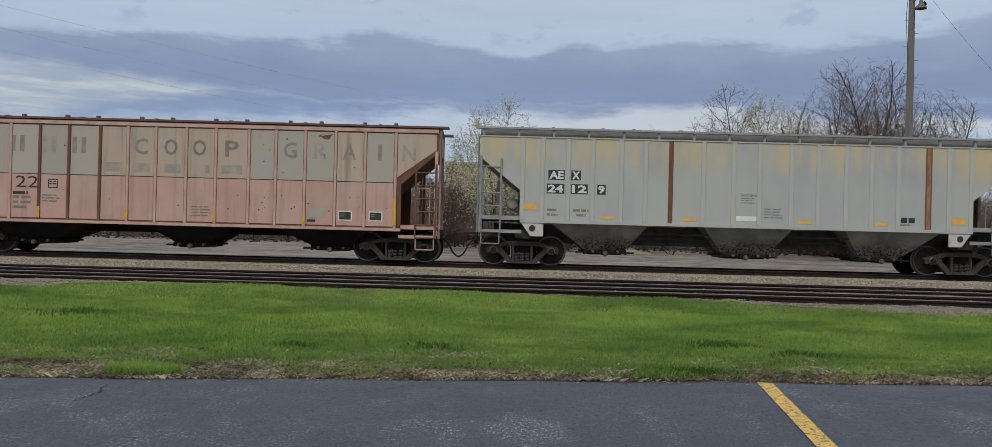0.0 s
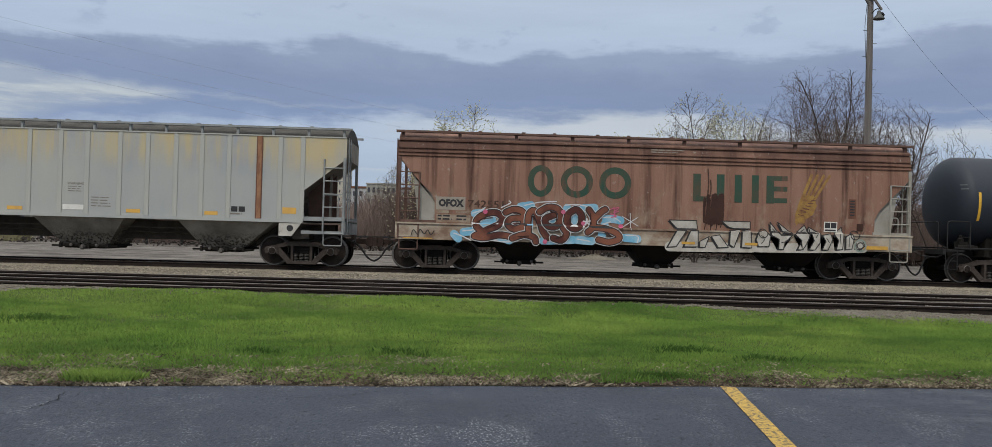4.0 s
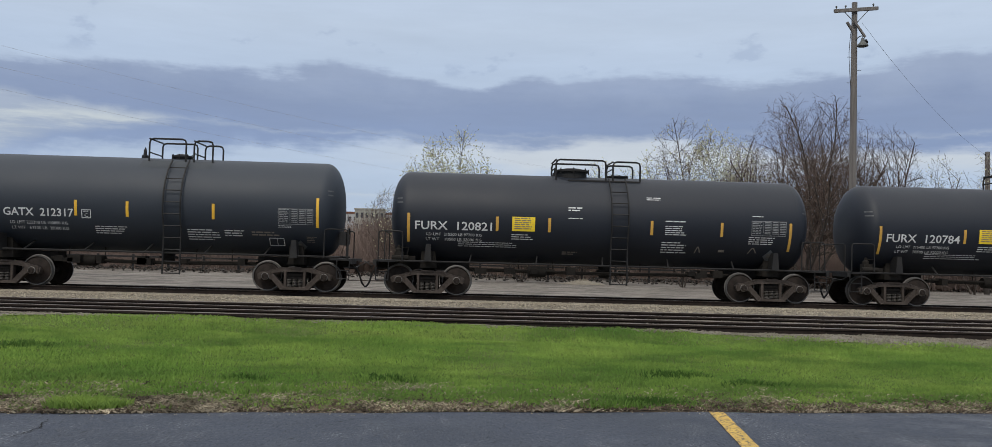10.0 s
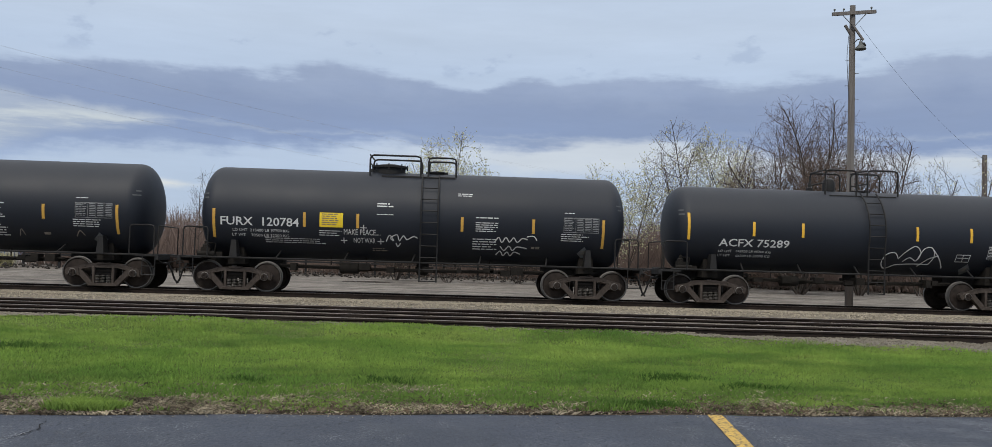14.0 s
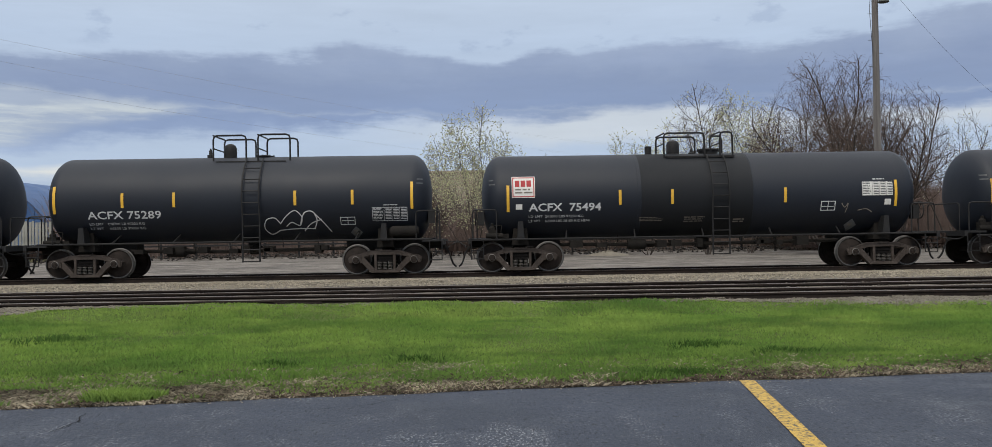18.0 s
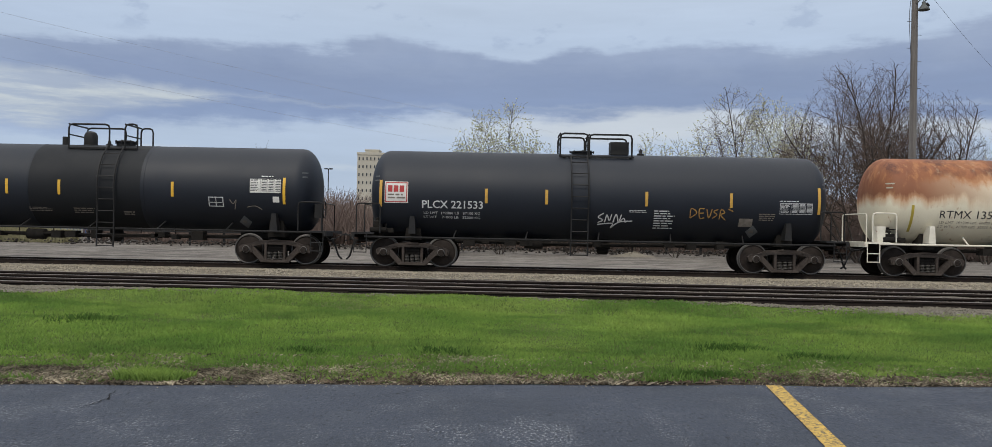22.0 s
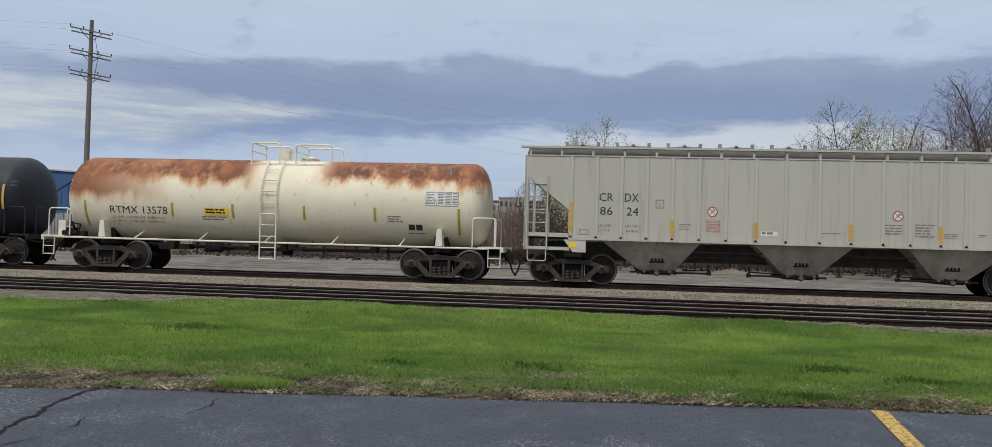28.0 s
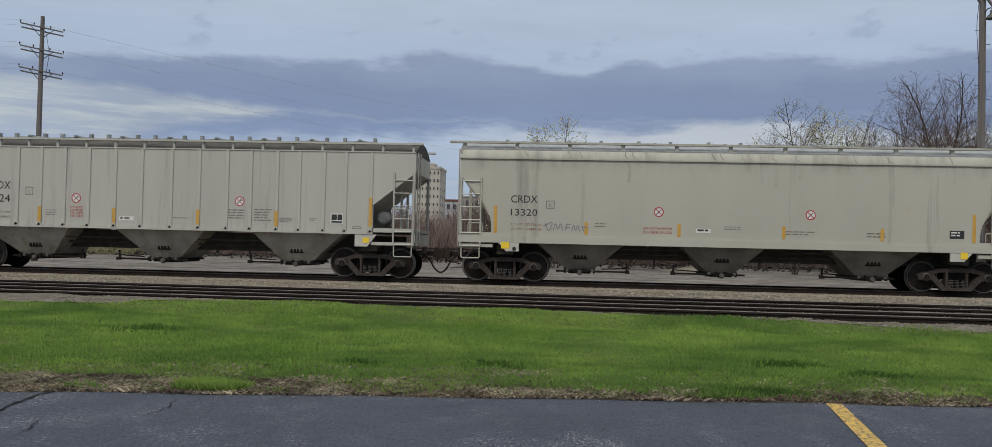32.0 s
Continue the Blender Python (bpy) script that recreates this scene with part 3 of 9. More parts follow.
GRIME_SOFT = material("faint_grime_run", (.335, .325, .272), (.395, .385, .322), 3, (.35, .65), rough=.6, stretch=(1, 1, .5))
SPRAY_BLACK = material("spray_black", (.02, .02, .022), (.035, .033, .033), 8, rough=.6)
SPRAY_PINK = material("spray_pink", (.55, .10, .20), (.5, .14, .22), 8, rough=.6)
SPRAY_PURPLE = material("spray_purple", (.15, .155, .22), (.22, .22, .26), 8, rough=.6)

BARK = material("grey_bark", (.052, .043, .037), (.085, .071, .061), 3, (.35, .7), .95, 0, .3, 20)
PALE_TWIG = material("pale_twig", (.115, .098, .088), (.16, .14, .125), .6, (.35, .7), .95)
TWIG = material("brown_twig", (.090, .066, .055), (.130, .098, .081), .6, (.35, .7), .95)
BUD = material("pale_bud", (.80, .77, .58), (.66, .68, .38), .8, (.35, .7), .8)
BRUSH = material("dry_brush", (.125, .092, .080), (.235, .178, .152), .25, (.35, .7), .95, grain=.3)
POLE = material("weathered_pole_wood", (.115, .105, .098), (.19, .176, .166), 2, (.35, .7), .9, 0, .4, 30, stretch=(5, 5, .3))
stain(POLE, (.022, .018, .016), 2, (.10, .40), stretch=(1, 1, .3), z_range=(3.6, 1.6), z_noise=1.5, amount=.85)
CABLE = material("dark_cable", (.05, .05, .055), rough=.6)
LINE = material("bare_aluminium_line", (.30, .31, .33), rough=.5)
GALVANISED = material("galvanised_steel", (.075, .08, .078), (.12, .125, .12), 6, rough=.6, metal=.3)
BEIGE_WALL = material("beige_masonry", (.47, .405, .29), (.41, .35, .25), .12, (.35, .7), .85, 0, .2, 4)
CREAM_WALL = material("cream_stone", (.45, .42, .35), (.38, .355, .30), .1, (.35, .7), .85, 0, .2, 3)
BLUE_WALL = material("blue_metal_siding", (.028, .078, .195), (.036, .090, .210), .2, (.35, .7), .5)
BLUE_SIGN = material("blue_sign", (.035, .045, .20), (.045, .06, .24), .6, (.35, .7), .5)
FENCE_GREY = material("weathered_fence", (.20, .20, .175), (.36, .35, .31), .9, (.3, .7), .85, grain=.3)
DRY_STRAW = material("dry_straw", (.20, .19, .105), (.33, .30, .18), .5, (.35, .7), .9, grain=.3)
GREY_WALL = material("grey_metal_siding", (.42, .43, .44), (.34, .35, .36), .15, (.35, .7), .6)
DARK_GLASS = material("window_glass", (.03, .035, .045), (.05, .055, .065), .4, rough=.12)
STRAW = material("dead_grass", (.090, .076, .055), (.43, .375, .275), 2, (.35, .7), .9, grain=.45)
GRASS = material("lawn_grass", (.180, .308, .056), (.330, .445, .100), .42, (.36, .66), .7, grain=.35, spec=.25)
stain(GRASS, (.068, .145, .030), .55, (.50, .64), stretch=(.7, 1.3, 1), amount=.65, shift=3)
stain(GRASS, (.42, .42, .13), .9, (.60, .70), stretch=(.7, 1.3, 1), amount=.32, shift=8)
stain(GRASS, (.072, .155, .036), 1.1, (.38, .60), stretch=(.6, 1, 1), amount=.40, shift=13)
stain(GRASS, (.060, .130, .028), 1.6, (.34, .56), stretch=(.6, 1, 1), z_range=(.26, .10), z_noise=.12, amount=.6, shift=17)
leafy(BUD, .5), leafy(GRASS, .36, .78, 1.22), leafy(TUFT, .3), leafy(STRAW, .15, .25, 1.8)
RUBBLE = material("yard_rubble", (.020, .017, .015), (.060, .054, .048), .6, (.42, .62), .95, 0, .5, 8, grain=.4)
COUPLER = material("rusty_coupler", (.030, .021, .018), (.060, .041, .034), 7, (.35, .7), .85, .1, .4, 40)
PUDDLE = material("wet_mud", (.030, .027, .025), (.040, .036, .033), 2, rough=.08, rough2=.2)
PRINT_GREY = material("worn_white_print", (.10, .103, .107), (.065, .068, .07), 10, rough=.6)
ROOF_DARK = material("soiled_roof_steel", (.050, .047, .042), (.095, .090, .080), 2.5, (.35, .7), .85, .1, .2, 40)
PRINT_TAN = material("worn_brown_print", (.36, .335, .27), (.30, .28, .23), 10, rough=.6)
YELLOW_PATCH = material("yellow_orange_patch", (.62, .36, .07), (.52, .31, .09), 7, (.4, .7), rough=.55)
GREY_PATCH = material("worn_grey_patch", (.040, .046, .052), (.055, .060, .066), 2, rough=.7)
TANK_MID = material("fresh_black_tank_paint", (.0055, .0068, .0090), (.0075, .0090, .0115), .8, (.3, .75), .6, 0, .06, 55, grain=.15)
PLATE_PALE = material("soiled_pale_plate", (.50, .485, .435), (.40, .385, .34), 4, (.35, .7), .6)
stain(PLATE_PALE, (.14, .11, .085), 7, (.56, .68), amount=.6)
GREY_RIB = material("faded_grey_rib", (.395, .395, .35), (.345, .355, .34), 2, (.3, .7), .6, 0, .08, 40, stretch=(1, 1, .4), grain=.1)


# ---- mesh helpers ----
def part(name, bm, material_, parent=None, label="", smooth=True, mats=()):
    me = bpy.data.meshes.new(name)
    bm.to_mesh(me)
    bm.free()
    for m in (material_, *mats):
        me.materials.append(m)
    if smooth:
        me.shade_smooth()
        me.set_sharp_from_angle(angle=radians(32))
    return place(name, me, parent, label)


def place(name, me, parent=None, label="", at=None):
    ob = new(name, me)
    ob.parent = parent
    if at is not None:
        ob.matrix_basis = at
    if label:
        ob["label"] = label
    return ob


def raw(name, verts, faces, material_, parent=None, label=""):
    me = bpy.data.meshes.new(name)
    me.from_pydata(verts, [], faces)
    me.materials.append(material_)
    return place(name, me, parent, label)


def box(bm, x0, x1, y0, y1, z0, z1, turn=None, mi=0):
    vs = [bm.verts.new((x, y, z)) for x in (x0, x1) for y in (y0, y1) for z in (z0, z1)]
    for f in ((0, 1, 3, 2), (4, 6, 7, 5), (0, 4, 5, 1), (2, 3, 7, 6), (0, 2, 6, 4), (1, 5, 7, 3)):
        bm.faces.new([vs[i] for i in f]).material_index = mi
    if turn:
        bmesh.ops.transform(bm, matrix=turn, verts=vs)
    return vs


def prism(bm, pts, y0, y1, mi=0):
    """A polygon in x and z, drawn out from y0 to y1."""
    a, b = [bm.verts.new((x, y0, z)) for x, z in pts], [bm.verts.new((x, y1, z)) for x, z in pts]
    n = len(pts)
    bm.faces.new(a).material_index = mi
    bm.faces.new(b[::-1]).material_index = mi
    for i in range(n):
        bm.faces.new((a[i], b[i], b[(i + 1) % n], a[(i + 1) % n])).material_index = mi


def rod(bm, p, q, r, r2=None, seg=8, mi=0):
    p, q = Vector(p), Vector(q)
    d = q - p
    u = d.orthogonal().normalized()
    v = d.cross(u).normalized()
    r2 = r if r2 is None else r2
    rings = [[bm.verts.new(c + (u * math.cos(k * math.tau / seg) + v * math.sin(k * math.tau / seg)) * rr) for k in range(seg)] for c, rr in ((p, r), (q, r2))]
    for k in range(seg):
        bm.faces.new((rings[0][k], rings[0][(k + 1) % seg], rings[1][(k + 1) % seg], rings[1][k])).material_index = mi
    bm.faces.new(rings[0][::-1]).material_index = mi
    bm.faces.new(rings[1]).material_index = mi


def pipe(bm, pts, r, seg=6, round_=0.0):
    """A bent pipe through pts, its corners rounded."""
    pts = [Vector(p) for p in pts]
    path = [pts[0]]
    for a, b, c in zip(pts, pts[1:], pts[2:]):
        if round_:
            s, e = b + (a - b).normalized() * round_, b + (c - b).normalized() * round_
            path += [s, (s + e + 2 * b) / 4, e]
        else:
            path.append(b)
    path.append(pts[-1])
    rings = []
    for i, c in enumerate(path):
        d = (path[min(i + 1, len(path) - 1)] - path[max(i - 1, 0)]).normalized()
        u = d.cross(Vector((0.13, 0.97, 0.2))).normalized()
        v = d.cross(u)
        rings.append([bm.verts.new(c + (u * math.cos(k * math.tau / seg) + v * math.sin(k * math.tau / seg)) * r) for k in range(seg)])
    for a, b in zip(rings, rings[1:]):
        for k in range(seg):
            bm.faces.new((a[k], a[(k + 1) % seg], b[(k + 1) % seg], b[k]))
    bm.faces.new(rings[0][::-1]), bm.faces.new(rings[-1])


def revolve(bm, profile, axis, at=(0, 0, 0), seg=32, mats=None):
    """profile: (distance along the axis, radius). axis 'x', 'y' or 'z'."""
    rings = []
    for d, r in profile:
        ring = []
        for k in range(seg):
            a = k * math.tau / seg
            c, s = r * math.cos(a), r * math.sin(a)
            p = {"x": (d, c, s), "y": (c, d, s), "z": (c, s, d)}[axis]
            ring.append(bm.verts.new(Vector(p) + Vector(at)))
        rings.append(ring)
    for i, (a, b) in enumerate(zip(rings, rings[1:])):
        for k in range(seg):
            f = bm.faces.new((a[k], a[(k + 1) % seg], b[(k + 1) % seg], b[k]))
            f.material_index = mats[i] if mats else 0
    bm.faces.new(rings[0]), bm.faces.new(rings[-1])


def fresh():
    return bmesh.new()


def finish(bm):
    bmesh.ops.recalc_face_normals(bm, faces=bm.faces)
    return bm


# ---- lettering and painted marks on a car's side ----
class Side:
    """Marks on the camera's side of a car. bulge(z) gives how far the side stands out from the car's middle line at a height."""

    def __init__(self, car, bulge, curved=False):
        self.car, self.bulge, self.curved = car, bulge, curved

    def lay(self, name, bm, mat, off, label="", parent=None):
        if self.curved:
            zs = [v.co.z for v in bm.verts]
            if zs:
                z = min(zs) + .05
                while z < max(zs):
                    bmesh.ops.bisect_plane(bm, geom=bm.verts[:] + bm.edges[:] + bm.faces[:], plane_co=(0, 0, z), plane_no=(0, 0, 1))
                    z += .05
        for v in bm.verts:
            v.co.y = -self.bulge(v.co.z) - off - v.co.y
        bmesh.ops.recalc_face_normals(bm, faces=bm.faces)
        return part(name, bm, mat, parent or self.car, label, smooth=False)

    def text(self, s, x, z, w, h, mat, off=.008, bold=.0, label="", name="lettering"):
        cu = bpy.data.curves.new("t", "FONT")
        cu.body, cu.size, cu.resolution_u, cu.offset = s, 1.0, 2, bold
        ob = new("t", cu)
        me = bpy.data.meshes.new_from_object(ob)
        bpy.data.objects.remove(ob)
        bpy.data.curves.remove(cu)
        bm = fresh()
        bm.from_mesh(me)
        bpy.data.meshes.remove(me)
        xs, ys = [v.co.x for v in bm.verts], [v.co.y for v in bm.verts]
        kx, ky = w / (max(xs) - min(xs)), h / (max(ys) - min(ys))
        x0, y0 = min(xs), min(ys)
        for v in bm.verts:
            v.co = ((v.co.x - x0) * kx + x, 0, (v.co.y - y0) * ky + z)
        if h < .2:
            return self.lay(name, bm, mat, off, label)
        # large marks: every letter by itself
        left = set(bm.faces)
        while left:
            todo, island = [left.pop()], []
            while todo:
                f = todo.pop()
                island.append(f)
                for e in f.edges:
                    for g in e.link_faces:
                        if g in left:
                            left.discard(g)
                            todo.append(g)
            one, seen = fresh(), {}
            for f in island:
                for v in f.verts:
                    if v not in seen:
                        seen[v] = one.verts.new(v.co)
                one.faces.new([seen[v] for v in f.verts])
            self.lay("letter", one, mat, off, label)
        bm.free()

    def rect(self, name, x0, x1, z0, z1, mat, off=.006, label="", lean=0.0):
        bm = fresh()
        bm.faces.new([bm.verts.new((x + lean * (z - z0), 0, z)) for x, z in ((x0, z0), (x1, z0), (x1, z1), (x0, z1))])
        return self.lay(name, bm, mat, off, label)

    def patch(self, name, pts, mat, off=.006, label=""):
        """A painted area with the given outline."""
        bm = fresh()
        bm.faces.new([bm.verts.new((x, 0, z)) for x, z in pts])
        bmesh.ops.triangulate(bm, faces=bm.faces[:])
        return self.lay(name, bm, mat, off, label)

    def frame_rect(self, name, x0, x1, z0, z1, t, mat, off=.008, label=""):
        bm = fresh()
        for a, b, c, d in ((x0, x1, z0, z0 + t), (x0, x1, z1 - t, z1), (x0, x0 + t, z0 + t, z1 - t), (x1 - t, x1, z0 + t, z1 - t)):
            bm.faces.new([bm.verts.new(p) for p in ((a, 0, c), (b, 0, c), (b, 0, d), (a, 0, d))])
        return self.lay(name, bm, mat, off, label)

    def bars(self, x0, x1, z0, z1, rows, mat, seed=1, off=.008, fill=.55, name="small_print", label="", columns=None):
        """Print too small to read: rows of word-long bars."""
        rnd = random.Random(seed)
        bm = fresh()
        step = (z1 - z0) / rows
        for i in range(rows):
            zt = z1 - i * step
            zb = zt - step * fill
            x, end = x0, x1 - rnd.random() * .3 * (x1 - x0)
            if columns:
                w = (x1 - x0) / columns
                spans = [(x0 + k * w + .1 * w, x0 + (k + 1) * w - .1 * w) for k in range(columns)]
            else:
                spans = []
                while x < end:
                    w = min(rnd.uniform(.6, 2.6) * step * 1.5, max(.02, end - x))
                    spans.append((x, x + w))
                    x += w + step * .45
            for a, b in spans:
                bm.faces.new([bm.verts.new(p) for p in ((a, 0, zb), (b, 0, zb), (b, 0, zt), (a, 0, zt))])
        return self.lay(name, bm, mat, off, label)

    def ring(self, name, x, z, r, t, mat, off=.008, rz=None, label="", seg=28):
        bm = fresh()
        rz = rz or r
        a = [bm.verts.new((x + r * math.cos(k * math.tau / seg), 0, z + rz * math.sin(k * math.tau / seg))) for k in range(seg)]
        b = [bm.verts.new((x + (r - t) * math.cos(k * math.tau / seg), 0, z + (rz - t) * math.sin(k * math.tau / seg))) for k in range(seg)]
        for k in range(seg):
            bm.faces.new((a[k], a[(k + 1) % seg], b[(k + 1) % seg], b[k]))
        return self.lay(name, bm, mat, off, label)

    def disc(self, name, x, z, r, mat, off=.007, label="", seg=20):
        bm = fresh()
        bm.faces.new([bm.verts.new((x + r * math.cos(k * math.tau / seg), 0, z + r * math.sin(k * math.tau / seg))) for k in range(seg)])
        return self.lay(name, bm, mat, off, label)

    def strokes(self, name, lines, width, mat, off=.008, label="", close=False):
        """Sprayed or brushed lines through given points, rounded."""
        bm = fresh()
        for li, pts in enumerate(lines):
            p = [Vector((a, b)) for a, b in pts]
            if len(p) > 2:
                q = []
                for i in range(len(p) - 1):
                    p0, p1, p2, p3 = p[max(i - 1, 0)], p[i], p[i + 1], p[min(i + 2, len(p) - 1)]
                    for s in (0, .25, .5, .75):
                        q.append(.5 * ((2 * p1) + (p2 - p0) * s + (2 * p0 - 5 * p1 + 4 * p2 - p3) * s * s + (3 * p1 - p0 - 3 * p2 + p3) * s ** 3))
                p = q + [p[-1]]
            prev = None
            for i, c in enumerate(p):
                d = p[min(i + 1, len(p) - 1)] - p[max(i - 1, 0)]
                d = d.normalized() if d.length > 1e-6 else Vector((1, 0))
                nrm = Vector((-d.y, d.x)) * width / 2
                lift = li * .0004 + i * .00002
                cur = (bm.verts.new((c.x + nrm.x, lift, c.y + nrm.y)), bm.verts.new((c.x - nrm.x, lift, c.y - nrm.y)))
                if prev:
                    bm.faces.new((prev[0], prev[1], cur[1], cur[0]))
                prev = cur
            for e_, c in enumerate((p[0], p[-1])):
                bm.faces.new([bm.verts.new((c.x + .5 * width * math.cos(k * math.tau / 10), li * .0004 - .0001 - e_ * .00005, c.y + .5 * width * math.sin(k * math.tau / 10))) for k in range(10)])
        return self.lay(name, bm, mat, off, label)


    def each(self, name, lines, width, mat, off=.008, label=""):
        """Brushed lines, each one by itself."""
        for k, line in enumerate(lines):
            self.strokes(name, [line], width, mat, off + k * .0002, label)


# ---- trucks (the four-wheeled undercarriages) ----
def truck_meshes():
    made = {}
    # a wheelset: two wheels, their axle, bearing caps with bolts
    bm = fresh()
    wheel = [(0, .10), (.0, .17), (.015, .18), (.055, .395), (.025, .425), (.02, .452), (.03, .457), (.125, .462), (.135, .49), (.155, .488), (.16, .40), (.12, .36), (.15, .17), (.17, .16), (.17, .09)]
    mats = [0, 0, 0, 0, 1, 1, 1, 1, 1, 0, 0, 0, 0, 0]
    revolve(bm, [(-.80 + d, r) for d, r in wheel], "y", seg=36, mats=mats)
    revolve(bm, [(.80 - d, r) for d, r in wheel], "y", seg=36, mats=mats)
    revolve(bm, [(-.80, .085), (.80, .085)], "y", seg=12)
    for s in (-1, 1):
        revolve(bm, [(s * .80, .10), (s * .98, .10), (s * 1.07, .115), (s * 1.14, .115), (s * 1.15, .10)], "y", seg=14, mats=[0, 0, 1, 1])
        for k in range(3):
            a = k * math.tau / 3 + .4
            revolve(bm, [(s * 1.14, .026), (s * 1.185, .026)], "y", (.06 * math.cos(a), 0, .06 * math.sin(a)), seg=6)
    made["wheelset"] = part("wheelset", finish(bm), WHEEL, mats=(RIM,))
    # a cast side frame
    bm = fresh()
    top = [(-1.13, .40), (-1.15, .52), (-1.04, .59), (-.84, .62), (-.48, .74), (.48, .74), (.84, .62), (1.04, .59), (1.15, .52), (1.13, .40), (1.05, .37), (1.01, .49), (.80, .50), (.66, .555), (.42, .62), (-.42, .62), (-.66, .555), (-.80, .50), (-1.01, .49), (-1.05, .37)]
    prism(bm, top, -.10, .10)
    for s in (-1, 1):
        prism(bm, [(s * .70, .58), (s * .88, .52), (s * .43, .05), (s * .28, .05), (s * .33, .17)], -.095, .095)
        prism(bm, [(s * .255, .64), (s * .335, .64), (s * .325, .10), (s * .245, .10)], -.11, .11)
        prism(bm, [(s * .70, .36), (s * .73, .58), (s * 1.08, .58), (s * 1.11, .36), (s * 1.03, .36), (s * 1.0, .48), (s * .80, .48), (s * .78, .36)], -.13, .13)
        box(bm, s * .90 - .10, s * .90 + .10, -.15, .15, .43, .54)
        box(bm, s * .56 - .03, s * .56 + .03, -.115, .115, .62, .69)
    prism(bm, [(-.45, .05), (.45, .05), (.34, .145), (-.34, .145)], -.14, .14)
    box(bm, -.20, .20, -.12, .12, .70, .76)
    bmesh.ops.bevel(bm, geom=bm.edges[:], offset=.010, segments=1, affect="EDGES")
    made["side_frame"] = part("side_frame", finish(bm), TRUCK)
    # coil springs between bolster and frame
    bm = fresh()
    for x in (-.165, 0, .165):
        for y in (-.09, .09):
            for k in range(5):
                z = .165 + k * .046
                revolve(bm, [(z, .045), (z + .006, .072), (z + .019, .072), (z + .025, .045)], "z", (x, y, 0), seg=10)
            rod(bm, (x, y, .155), (x, y, .40), .045, seg=6, mi=1)
    made["spring_nest"] = part("spring_nest", finish(bm), SPRING, mats=(BOLSTER,))
    bm = fresh()
    box(bm, -.245, .245, -1.06, 1.06, .40, .45), box(bm, -.235, .235, -1.04, 1.04, .49, .54)
    box(bm, -.24, .24, -1.00, 1.00, .40, .60)
    box(bm, -.30, .30, -.80, .80, .42, .70)
    revolve(bm, [(.74, .20), (.84, .20)], "z", seg=16)
    for s in (-1, 1):
        rod(bm, (s * .42, -.80, .36), (s * .42, .80, .36), .05)
        for y in (-.72, .72):
            box(bm, s * .40 - .03, s * .40 + .03, y - .07, y + .07, .30, .56)
    made["bolster"] = part("bolster", finish(bm), BOLSTER)
    for k, ob in list(made.items()):
        made[k] = ob.data
        bpy.data.objects.remove(ob)
    return made


TRUCKS = truck_meshes()
WHEELSETS, CARS = [], []


def add_truck(car, x, base=1.80):
    bol = place("truck", TRUCKS["bolster"], car, "", pose(x, 0, 0))
    for s in (-1, 1):
        place("side_frame", TRUCKS["side_frame"], bol, "", pose(0, s * .99, 0, 0, 0, 0 if s < 0 else 180))
        place("spring_nest", TRUCKS["spring_nest"], bol, "", pose(0, s * .99, 0))
        w = place("wheelset", TRUCKS["wheelset"], bol, "", pose(s * base / 2, 0, .457))
        WHEELSETS.append((w, s * base / 2))


def add_coupler(car, x, s, reach=.62):
    """Coupler, its shank, the air hose and the cut lever at an end of the car. s: which way it points."""
    k = reach / .645
    head = x + s * (reach - .645)
    bm = fresh()
    box(bm, min(x - s * .2, x + s * .45 * k), max(x - s * .2, x + s * .45 * k), -.08, .08, .72, .88)
    prism(bm, [(head + s * .36, .70), (head + s * .46, .64), (head + s * .60, .66), (head + s * .66, .74), (head + s * .66, .90), (head + s * .56, .97), (head + s * .44, .95), (head + s * .36, .88)], -.17, .10)
    revolve(bm, [(.66, .03), (.66, .085), (.94, .085), (.95, .03)], "z", (head + s * .62, -.12, 0), seg=12)
    rod(bm, (head + s * .50, -.06, .50), (head + s * .52, -.06, .66), .025, seg=6)
    box(bm, min(x, x + s * .10), max(x, x + s * .10), -.28, .28, .62, 1.0)
    bmesh.ops.bevel(bm, geom=[e for e in bm.edges if e.calc_length() > .09], offset=.012, segments=1, affect="EDGES")
    part("coupler", finish(bm), COUPLER, car)
    bm = fresh()
    pipe(bm, [(x + s * .10 * k, -.42, .78), (x + s * .30 * k, -.42, .60), (x + s * .45 * k, -.38, .32), (x + s * .56 * k, -.36, .22), (x + s * .645 * k, -.34, .19)], .030, 7, .08)
    part("air_hose", finish(bm), BLACK_STEEL, car)
    bm = fresh()
    revolve(bm, [(-.50, .01), (-.50, .045), (-.34, .045), (-.34, .01)], "y", (x + s * .10 * k, 0, .78), seg=8)
    rod(bm, (x - s * .35, -.42, .80), (x + s * .12 * k, -.42, .78), .026, seg=6)
    part("angle_cock", finish(bm), BLACK_STEEL, car)
    bm = fresh()
    pipe(bm, [(x + s * .06, -1.35, .88), (x + s * .14, -1.20, .80), (x + s * .16, -.30, .84), (x + s * .45, -.12, 1.0)], .016, 5, .05)
    part("cut_lever", finish(bm), BLACK_STEEL, car)


